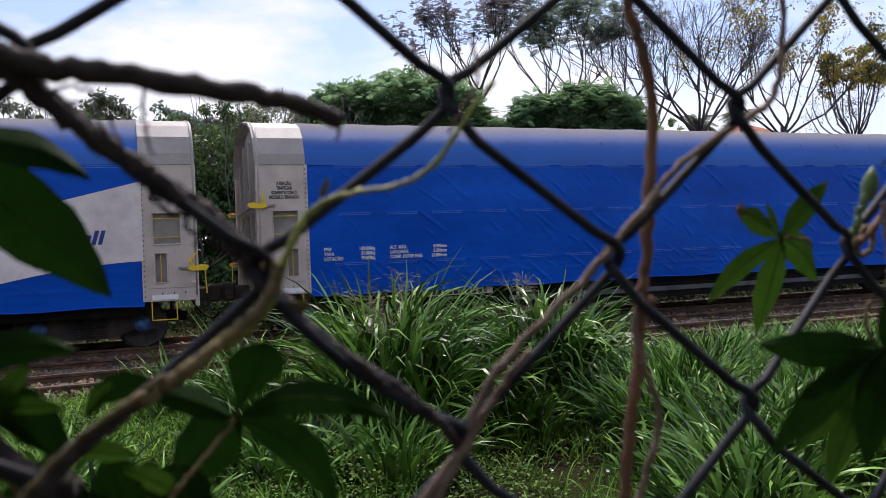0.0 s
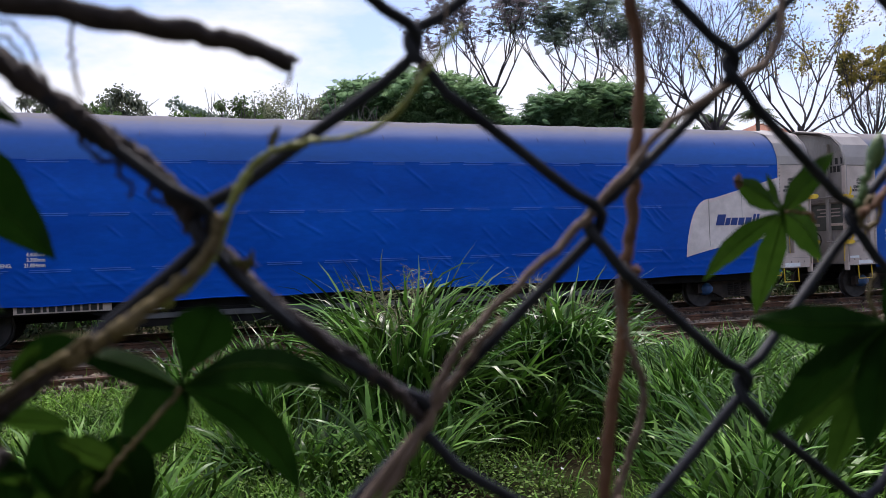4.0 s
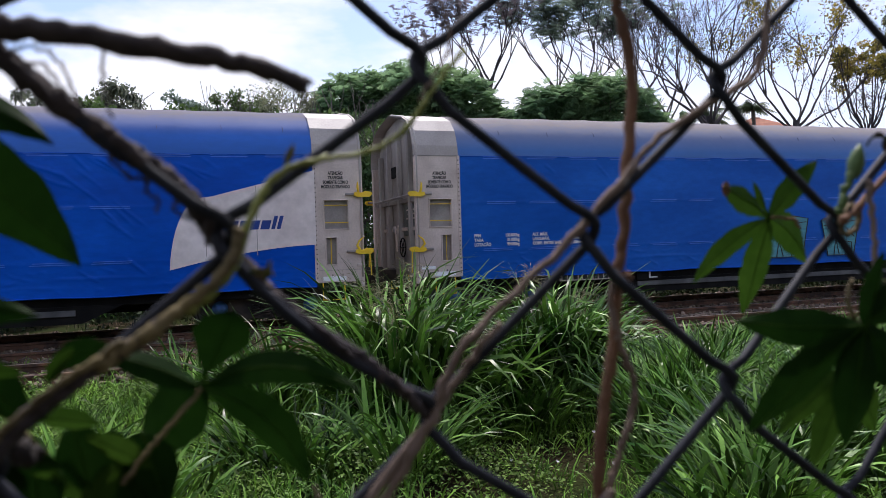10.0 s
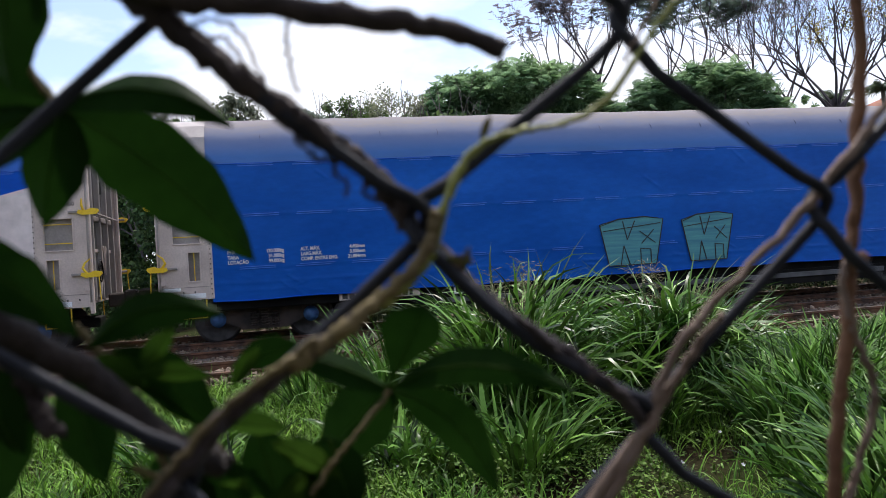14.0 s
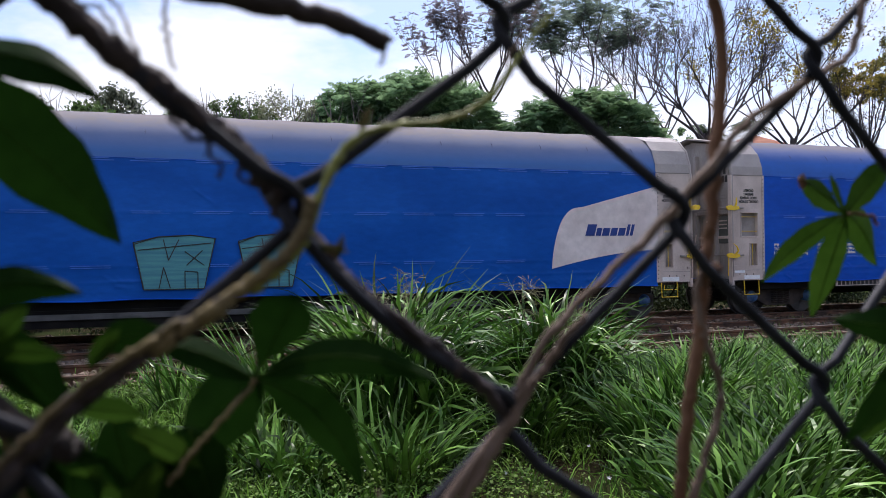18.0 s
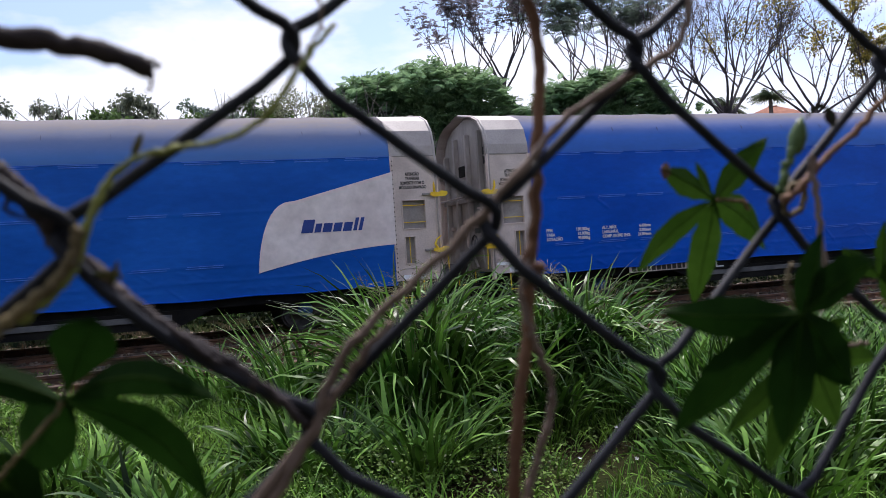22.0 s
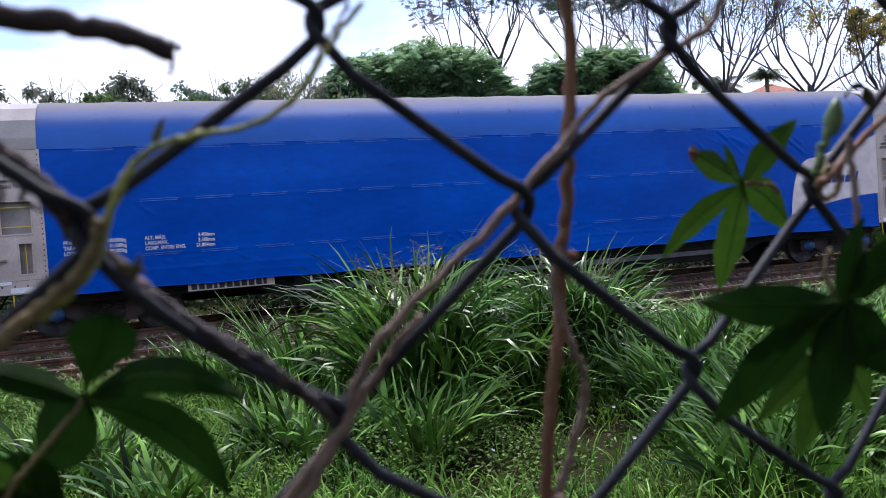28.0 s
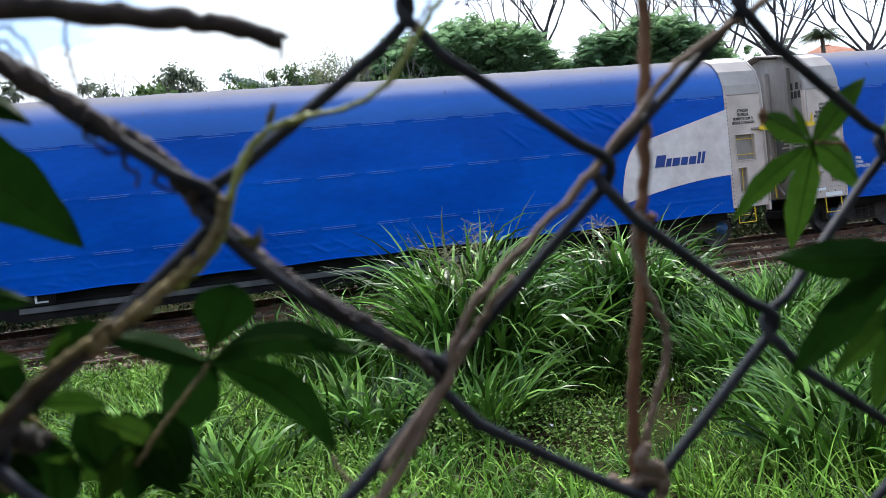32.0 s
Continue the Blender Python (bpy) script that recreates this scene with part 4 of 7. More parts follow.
def graffiti(root):
    """Two spray-painted teal tags on the cloth."""
    tarp = [c for c in root.children if c.name.startswith("tarpaulin")][0]
    for x0, w, zb, zt in ((-1.72, 1.42, 0.98, 1.93), (0.12, 1.20, 0.98, 1.95)):
        y = -1.640
        o = [(x0 + 0.17, zb), (x0 + w - 0.2, zb), (x0 + w, zt - 0.03), (x0 + w * 0.7, zt + 0.03), (x0 + w * 0.3, zt), (x0, zt - 0.1)]
        tag = part("spray_paint_tag", Shape().prism(o, (y, y + 0.012)), M_GRAF, tarp, "teal spray-painted tag with dark outlines")
        st = Shape()
        yo = y - 0.004
        ring = [(a, yo, b) for a, b in o + o[:1]]
        st.tube(ring, 0.013, 4)
        for a, b in (((0.36, 0.95), (0.42, 0.55)), ((0.42, 0.55), (0.55, 0.95)), ((0.62, 0.72), (0.86, 0.45)), ((0.64, 0.45), (0.84, 0.74)), ((0.30, 0.0), (0.36, 0.42)), ((0.36, 0.42), (0.44, 0.02)), ((0.62, 0.0), (0.62, 0.34)), ((0.62, 0.34), (0.78, 0.32)), ((0.78, 0.32), (0.78, 0.0)), ((0.0, 0.86), (0.3, 1.0)), ((0.05, 0.75), (0.95, 0.88))):
            p, q = [(x0 + w * s_, yo, zb + (zt - zb) * t_) for s_, t_ in (a, b)]
            st.tube([p, q], 0.012, 4)
        part("outline", st, M_TEXT_D, tag, "dark sprayed outline")


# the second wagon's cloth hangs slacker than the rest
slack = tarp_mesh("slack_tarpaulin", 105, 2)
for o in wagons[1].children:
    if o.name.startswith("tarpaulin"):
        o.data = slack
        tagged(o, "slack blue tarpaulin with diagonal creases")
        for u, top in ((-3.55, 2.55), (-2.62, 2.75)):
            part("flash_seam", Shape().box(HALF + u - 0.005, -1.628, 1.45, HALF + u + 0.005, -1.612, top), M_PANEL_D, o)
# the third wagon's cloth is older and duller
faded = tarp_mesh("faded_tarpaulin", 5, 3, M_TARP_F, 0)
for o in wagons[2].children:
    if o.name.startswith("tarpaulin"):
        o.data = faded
        tagged(o, "faded blue tarpaulin, dusty grey roof with painted sky sheen")
graffiti(wagons[2])
tagged(wagons[2], "rail wagon with blue tarpaulin sides and teal graffiti")


# ---- trees, shrubs and a house beyond the railway ----
def polar(az, dist, z=0.0):
    """A place at that bearing (degrees from straight across the railway) and distance from the fence."""
    return Vector((math.sin(radians(az)) * dist, math.cos(radians(az)) * dist, z))


LEAF5 = np.array([(0, 0, 0), (0.5, 0.22, 0.06), (1, 0, 0), (0.5, -0.22, 0.06)])


def leaf_cloud(name, centres, radii, count, size, material, rng, flat=0.75, droop=0.3, hollow=0.35):
    """Many small leaves in clumps, denser towards each clump's skin."""
    centres, radii = np.asarray(centres, float), np.asarray(radii, float)
    w = radii ** 2
    pick = rng.choice(len(centres), count, p=w / w.sum())
    d = rng.normal(size=(count, 3))
    d /= np.linalg.norm(d, axis=1, keepdims=True)
    r = radii[pick] * (hollow + (1 - hollow) * rng.random(count) ** 0.6) * (0.85 + 0.3 * rng.random(count))
    pos = centres[pick] + d * r[:, None] * np.array([1, 1, flat])
    out = d + rng.normal(size=(count, 3)) * 0.7
    out[:, 2] -= droop
    out /= np.linalg.norm(out, axis=1, keepdims=True)
    side = np.cross(out, rng.normal(size=(count, 3)))
    side /= np.linalg.norm(side, axis=1, keepdims=True)
    up = np.cross(out, side)
    s = size * rng.uniform(0.6, 1.3, count)
    v = pos[:, None] + s[:, None, None] * (LEAF5[None, :, 0:1] * out[:, None] + LEAF5[None, :, 1:2] * 1.5 * side[:, None] + LEAF5[None, :, 2:3] * up[:, None])
    q = np.arange(4 * count).reshape(-1, 4)
    return arrays_mesh(name, v.reshape(-1, 3), q, material)


def frond_cloud(name, tips, per_tip, size, material, rng, level=0.18):
    """Feathered compound leaves held nearly level in sprays round each twig end."""
    quads = []
    for j in range(8):
        u = 0.12 + 0.11 * j
        w = 0.34 * math.sin(math.pi * (0.18 + 0.78 * u))
        for sg in (-1, 1):
            quads.append(((u, 0, 0), (u + 0.10, 0.02 * sg, 0), (u + 0.10, sg * w, -0.10 * w), (u + 0.02, sg * w * 0.8, -0.08 * w)))
    q0 = np.array(quads)
    tips = np.asarray(tips, float)
    tips = tips[rng.integers(0, len(tips), int(len(tips) * per_tip))]
    n = len(tips)
    a, e = rng.uniform(0, 6.283, n), rng.normal(0.05, level, n)
    out = np.stack([np.cos(a) * np.cos(e), np.sin(a) * np.cos(e), np.sin(e)], -1)
    side = np.cross(np.array([0, 0, 1.0]) + rng.normal(0, level, (n, 3)), out)
    side /= np.linalg.norm(side, axis=1, keepdims=True)
    up = np.cross(out, side)
    s = size * rng.uniform(0.55, 1.2, n)
    base = tips + rng.normal(0, 0.12, (n, 3))
    f = q0.reshape(-1, 3)
    v = base[:, None] + s[:, None, None] * (f[None, :, 0:1] * out[:, None] + f[None, :, 1:2] * side[:, None] + (f[None, :, 2:3] - 0.22 * f[None, :, 0:1] ** 2) * up[:, None])
    return arrays_mesh(name, v.reshape(-1, 3), np.arange(n * len(f)).reshape(-1, 4), material)


def droop_cloud(name, tips, per_tip, size, material, rng):
    """Long narrow leaves that hang like an umbrella from each twig end."""
    tips = np.repeat(np.asarray(tips, float), per_tip, axis=0)
    n = len(tips)
    a, e = rng.uniform(0, 6.283, n), rng.uniform(-1.45, -0.25, n)
    out = np.stack([np.cos(a) * np.cos(e), np.sin(a) * np.cos(e), np.sin(e)], -1)
    side = np.cross(out, np.array([0, 0, 1.0]))
    side /= np.linalg.norm(side, axis=1, keepdims=True)
    s = size * rng.uniform(0.6, 1.15, n)
    f = np.array([(0, 0, 0), (0.45, 0.15, 0), (1, 0, -0.35), (0.45, -0.15, 0)])
    v = tips[:, None] + s[:, None, None] * (f[None, :, 0:1] * out[:, None] + f[None, :, 1:2] * side[:, None] + f[None, :, 2:3] * np.array([0, 0, 1.0]))
    return arrays_mesh(name, v.reshape(-1, 3), np.arange(4 * n).reshape(-1, 4), material)


def grow(s, p, d, length, radius, depth, rng, spread=0.5, up=0.25, tips=None, kids=(2, 3), shrink=0.72, bend=0.15):
    """A limb that forks and tapers."""
    n = 4
    pts, rad = [p.copy()], [radius]
    q, dd = p.copy(), d.normalized()
    for i in range(n):
        dd = (dd + Vector((rng.gauss(0, bend), rng.gauss(0, bend), rng.gauss(0, bend) + up * 0.12))).normalized()
        q = q + dd * length / n
        pts.append(q.copy())
        rad.append(radius * (1 - 0.42 * (i + 1) / n))
    s.tube(pts, rad, 6 if radius > 0.05 else 4, caps=False)
    if depth == 0:
        tips.append(q)
        return
    for i in range(rng.choice(kids)):
        ax = dd.orthogonal().normalized()
        ax.rotate(Matrix.Rotation(rng.uniform(0, 6.283), 3, dd))
        nd = (dd + ax * spread * rng.uniform(0.6, 1.3) + Vector((0, 0, up))).normalized()
        grow(s, q, nd, length * shrink * rng.uniform(0.8, 1.2), radius * 0.58, depth - 1, rng, spread, up, tips, kids, shrink, bend)
        if depth <= 2:
            tips.append(pts[rng.randint(2, n)])


def round_tree(az, dist, top_el, az_width, seed, leaves, label, material, low=0.25, leaf=0.42, lobes=110):
    """A spreading tree: clumps fill a low dome; sprigs stand out from its skin."""
    rng, nr = random.Random(seed), np.random.default_rng(seed)
    root = tagged(new("tree"), label, "tree", group="trees beyond the railway")
    root.location = polar(az, dist, 0.0)
    root.rotation_euler.z = -radians(az)
    height = 1.52 + dist * math.tan(radians(top_el))
    half = dist * math.tan(radians(az_width / 2))
    s, tips = Shape(), []
    grow(s, Vector((0, 0, -0.3)), Vector((0.05, 0, 1)), height * 0.34, half * 0.06, 4, rng, 0.75, 0.2, tips)
    part("trunk", s, M_BARK, root, "grey trunk with spreading limbs")
    cs, rs = [], []

    def rise(x):
        return max(0.0, 1 - abs(x) ** 2.3) ** 0.5 * (0.90 + 0.12 * noise.noise((x * 2.6, seed, 0)) + 0.12 * noise.noise((x * 7.0, seed, 4)))

    for i in range(lobes):
        x = rng.uniform(-1, 1)
        dome = rise(x)
        h = rng.random() ** 0.75
        cr = min(half * rng.uniform(0.13, 0.24), rng.uniform(0.7, 1.1))
        cs.append((x * (half - cr), rng.uniform(-0.6, 0.6) * half * dome, height * low + (height * (1 - low) * dome - cr * 0.8) * h))
        rs.append(cr)
    for i in range(lobes // 2):
        x = rng.uniform(-0.97, 0.97)
        dome = rise(x)
        cs.append((x * half, rng.uniform(-0.5, 0.3) * half * dome, height * low + height * (1 - low) * dome + rng.uniform(-0.5, 0.05)))
        rs.append(min(half * rng.uniform(0.04, 0.09), rng.uniform(0.25, 0.45)))
    crown = part("crown", leaf_cloud("crown", cs, rs, leaves, leaf, material, nr, flat=0.5, droop=0.45, hollow=0.0), None, root, "dense green crown with an uneven outline")
    if lobes > 100:
        skin = []
        for i in range(lobes * 9):
            x, y = rng.uniform(-1, 1), rng.uniform(-0.7, 0.5)
            dome = rise(x)
            lift = (1 - 0.5 * y * y) * rng.choice((1.0, 1.0, rng.uniform(0.35, 1.0)))
            skin.append((x * half, y * half * dome - 0.4, height * low + height * (1 - low) * dome * lift + rng.uniform(-0.45, 0.22)))
        part("leaf_sprays", frond_cloud("leaf_sprays", skin, 1.6, 0.62, material, nr, 0.3), None, crown, "level feathered leaf sprays")
    return root


def open_tree(az, dist, fork_el, top_el, seed, leaves, label, material, spread=0.42, depth=5, lean=(0, 0), leaf=0.3, tip_r=0.55, trunk_r=0.18, kids=(2, 2, 3), flat=0.35, limbs=6, fronds=0, frond=0.8, bare=0.24):
    """A tall slender tree whose bare limbs rise in a fan from a low fork."""
    rng, nr = random.Random(seed), np.random.default_rng(seed)
    root = tagged(new("tree"), label, "tree", group="trees beyond the railway")
    root.location = polar(az, dist, 0.0)
    zf = 1.52 + dist * math.tan(radians(fork_el))
    zt = 1.52 + dist * math.tan(radians(top_el))
    s, tips = Shape(), []
    s.tube([(0, 0, -0.3), (lean[0] * 0.3, lean[1] * 0.3, zf * 0.5), (lean[0], lean[1], zf)], [trunk_r * 1.25, trunk_r, trunk_r * 0.85], 8, caps=False)
    fork = Vector((lean[0], lean[1], zf))
    for i in range(limbs):
        a = i * 2.4 + rng.uniform(-0.3, 0.3)
        d = Vector((math.cos(a) * spread * 1.6, math.sin(a) * spread, 1))
        grow(s, fork + Vector((0, 0, -rng.uniform(0, 1.2))), d, (zt - zf) * 0.34, trunk_r * 0.5, depth - 1, rng, spread * 0.8, 0.30, tips, kids, 0.70, 0.10)
    part("trunk", s, M_BARK_D, root, "thin dark trunk and fanned bare limbs")
    if fronds:
        t = [q[:] for q in tips if q.z > zf + (zt - zf) * bare]
        part("crown", frond_cloud("crown", t, fronds, frond, material, nr), None, root, "level sprays of feathery leaves")
    elif leaves:
        t = np.array([q[:] for q in tips if q.z > zf + (zt - zf) * min(bare, 0.5)])
        part("crown", leaf_cloud("crown", t, np.full(len(t), tip_r), leaves, leaf, material, nr, flat=flat, hollow=0.0), None, root, "sparse feathery foliage at the twig ends")
    return root


def palm(az, dist, top_el, seed, size=2.6):
    rng = random.Random(seed)
    root = tagged(new("palm_tree"), "dark green palm with drooping fronds", "palm", group="palms beyond the railway")
    root.location = polar(az, dist, 0)
    h = 1.52 + dist * math.tan(radians(top_el)) - size * 0.42
    part("trunk", Shape().tube([(0, 0, -0.2), (0.1, 0, h * 0.5), (0, 0, h)], [0.2, 0.14, 0.13], 8), M_BARK, root)
    me = Shape()
    for i in range(17):
        a, e = rng.uniform(0, 6.283), rng.uniform(-0.1, 1.35)
        out = Vector((math.cos(a), math.sin(a), 0))
        ln = size * rng.uniform(0.6, 1.2)
        pts = [Vector((0, 0, h)) + out * ln * u * math.cos(e * (1 - u * 0.3)) + Vector((0, 0, ln * (u * math.sin(e) - 0.6 * u * u))) for u in (0, 0.2, 0.4, 0.6, 0.8, 1.0)]
        me.tube(pts, [0.03, 0.025, 0.02, 0.015, 0.01, 0.005], 4)
        sd = out.cross(Vector((0, 0, 1)))
        for j in range(1, 32):
            u = j / 32
            k = min(int(u * 5), 4)
            p = pts[k].lerp(pts[k + 1], u * 5 - k)
            w = size * 0.26 * math.sin(math.pi * min(1, u * 0.9 + 0.12)) + 0.05
            for sg in (-1, 1):
                tip = p + sd * sg * w + out * 0.15 * size + Vector((0, 0, -w * rng.uniform(0.5, 1.4)))
                me.add([p, p + out * 0.055, tip], [(0, 1, 2)])
    part("fronds", me, M_PALM, root, "arching feathered fronds")
    return root


def shrub_row():
    nr = np.random.default_rng(8)
    rng = random.Random(8)
    for i in range(15):
        az = -9 + i * 1.75 + rng.uniform(-0.4, 0.4)
        dist = rng.uniform(25.5, 29)
        el = 9.5 + rng.uniform(-0.8, 0.5)
        h = 1.52 + dist * math.tan(radians(el))
        root = tagged(new("shrub"), "tall dark green leafy shrub behind the train", "shrub", group="shrubs behind the train")
        root.location = polar(az, dist, 0)
        s, tips = Shape(), []
        for k in range(3):
            grow(s, Vector((rng.uniform(-.2, .2), rng.uniform(-.2, .2), -0.2)), Vector((rng.uniform(-.4, .4), rng.uniform(-.3, .3), 1)), h * 0.4, 0.07, 3, rng, 0.5, 0.3, tips)
        part("branching_stem", s, M_BARK, root)
        cs = [(rng.uniform(-1.0, 1.0), rng.uniform(-0.9, 0.9), 0.4 + (h - 0.9) * rng.random() ** 0.8) for _ in range(24)]
        rs = [rng.uniform(0.4, 0.8) for _ in range(24)]
        part("foliage", leaf_cloud("foliage", cs, rs, 9000, 0.16, M_HEDGE, nr), None, root)


def undergrowth():
    """A low dark thicket along the far side of the track."""
    nr = np.random.default_rng(19)
    n = 150
    x, y = nr.uniform(-26, 42, n), nr.uniform(20.4, 22.8, n)
    h = nr.uniform(0.3, 1.0, n)
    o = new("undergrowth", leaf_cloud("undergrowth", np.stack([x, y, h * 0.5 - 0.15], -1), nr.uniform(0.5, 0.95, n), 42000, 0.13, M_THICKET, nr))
    tagged(o, "low dark green thicket along the far side of the track", "undergrowth", kind="stuff")


undergrowth()
shrub_row()
round_tree(18.1, 46, 12.5, 15.4, 21, 120000, "broad spreading green tree beyond the railway", M_CROWN, leaf=0.17, lobes=260, low=0.5)
round_tree(30.4, 48, 11.3, 11.6, 22, 100000, "broad dark green tree beyond the railway", M_CROWN, leaf=0.17, lobes=220, low=0.5)
round_tree(25.5, 52, 9.3, 2.2, 23, 1500, "light green tree between two larger crowns", M_PALE, leaf=0.2, lobes=20)
round_tree(36.6, 58, 8.6, 3.4, 24, 6000, "small green tree below bare limbs", M_CROWN, leaf=0.22, lobes=24)
round_tree(7.2, 52, 9.9, 4.4, 27, 9000, "low green tree behind the train", M_HEDGE, leaf=0.2, lobes=44)
open_tree(5.3, 42, 9.9, 11.1, 28, 220, "sapling with one leafy head", M_HEDGE, spread=0.5, leaf=0.15, limbs=4, depth=2, tip_r=0.2, trunk_r=0.04, flat=0.8, bare=0)
open_tree(7.4, 44, 8.6, 11.4, 26, 2800, "ragged sparse tree top with small leaves", M_HEDGE, spread=0.85, leaf=0.15, limbs=8, depth=4, tip_r=0.3, trunk_r=0.07, flat=0.8, bare=0)
open_tree(9.6, 44, 8.0, 11.9, 29, 2600, "thin pale tree top with small leaves", M_PALE, spread=0.62, leaf=0.13, limbs=8, depth=5, tip_r=0.3, trunk_r=0.07, flat=0.8, bare=0)
open_tree(23.9, 55, 11.2, 19.0, 31, 0, "slender tree with purplish feathery leaf sprays", M_TWIG, spread=0.50, limbs=7, trunk_r=0.15, fronds=1.6, frond=0.5, bare=0.30)
open_tree(21.6, 58, 10.8, 18.4, 38, 0, "slender tree with purplish feathery leaf sprays", M_TWIG, spread=0.48, limbs=5, trunk_r=0.12, fronds=1.4, frond=0.5, bare=0.30)
open_tree(28.4, 57, 10.4, 18.0, 32, 0, "slender tree with green feathery leaf sprays", M_FERN, spread=0.44, limbs=5, trunk_r=0.12, fronds=1.7, frond=0.6, bare=0.28)
open_tree(30.4, 55, 10.6, 17.2, 33, 0, "tall tree with dark green layered feathery foliage", M_FERN, spread=0.56, limbs=7, trunk_r=0.13, fronds=0.42, frond=0.8, bare=0.16, depth=6)
open_tree(32.9, 58, 9.8, 17.4, 36, 0, "tall tree with dark green layered feathery foliage", M_FERN, spread=0.54, lean=(0.9, 0), limbs=7, trunk_r=0.14, fronds=0.42, frond=0.8, bare=0.16, depth=6)
open_tree(38.4, 52, 7.9, 17.4, 34, 3800, "bare tree with a wide fan of fine limbs", M_TWIG, spread=0.70, leaf=0.10, depth=6, kids=(2, 3, 3), limbs=8, tip_r=0.4, trunk_r=0.20)
open_tree(35.6, 60, 8.4, 16.5, 40, 2200, "bare tree with a wide fan of fine limbs", M_TWIG, spread=0.60, leaf=0.10, depth=6, kids=(2, 3), limbs=5, tip_r=0.35, trunk_r=0.13)
open_tree(43.6, 54, 7.2, 16.0, 35, 4200, "thin spreading tree with olive leaves", M_YLEAF, spread=0.66, leaf=0.17, tip_r=0.36, limbs=7, trunk_r=0.17, depth=6, kids=(2, 3), bare=0.1)


def blossom_tree(az, dist, low_el, top_el, az_width, seed):
    """A wide crown on many crooked limbs: brown twigs below, yellow leaf clumps above."""
    rng, nr = random.Random(seed), np.random.default_rng(seed)
    root = tagged(new("tree"), "spreading tree crowned with yellow-green blossom", "tree", group="trees beyond the railway")
    root.location = polar(az, dist, 0.0)
    root.rotation_euler.z = -radians(az)
    z0, z1 = (1.52 + dist * math.tan(radians(e)) for e in (low_el, top_el))
    half = dist * math.tan(radians(az_width / 2))
    s, tips, heads = Shape(), [], []
    feet = [Vector((k * half, 0, z0 * 0.80)) for k in (-0.5, 0.05, 0.6)]
    for f in feet:
        s.tube([(f.x * 0.2, 0, -0.3), (f.x * 0.5, 0, z0 * 0.4), f], [0.2, 0.15, 0.11], 7, caps=False)
    for i in range(44):
        x, y = rng.uniform(-1, 1), rng.uniform(-0.8, 0.8)
        dome = max(0.0, 1 - abs(x) ** 2.4) ** 0.5 * (0.88 + 0.22 * noise.noise((x * 3.1, y * 2.0, seed)))
        z = z0 + (z1 - z0) * dome * rng.uniform(0.1, 1.0) ** 0.7
        end = Vector((x * half, y * half * 0.7, z))
        f = min(feet, key=lambda q: abs(q.x - end.x) + rng.uniform(0, 1.5))
        mid = f.lerp(end, 0.5) + Vector(((end.x - f.x) * 0.18 + rng.gauss(0, 0.2), rng.gauss(0, 0.25), -0.6))
        line = smooth_line([f, mid, end], 4)
        n = len(line)
        s.tube([p + Vector((rng.gauss(0, 0.05), 0, rng.gauss(0, 0.05))) for p in line], [0.055 - 0.038 * k / n for k in range(n)], 5, caps=False)
        for p in (line[n // 2], line[3 * n // 4], end):
            grow(s, p, Vector((rng.gauss(0, 0.8), rng.gauss(0, 0.6), 0.8)), 0.75, 0.018, 2, rng, 0.7, 0.15, tips, (2, 3), 0.75, 0.2)
        if z > z0 + (z1 - z0) * 0.35 or rng.random() < 0.4:
            heads.append(end[:])
    part("trunk", s, M_BARK_D, root, "crooked dark limbs fanning from several trunks")
    t = np.array([q[:] for q in tips])
    part("twig_leaves", leaf_cloud("twig_leaves", t, np.full(len(t), 0.35), 3500, 0.11, M_BARK, nr, flat=0.8, hollow=0.0), None, root, "brown withered leaves among the twigs")
    cs = np.repeat(np.array(heads), 4, axis=0) + nr.normal(0, 1, (len(heads) * 4, 3)) * np.array([0.42, 0.4, 0.22])
    part("crown", leaf_cloud("crown", cs, nr.uniform(0.22, 0.45, len(cs)), 15000, 0.16, M_YLEAF, nr, flat=0.6, hollow=0.0), None, root, "yellow-green clumps of blossom and leaves")


blossom_tree(50.3, 56, 7.7, 12.7, 10.4, 37)



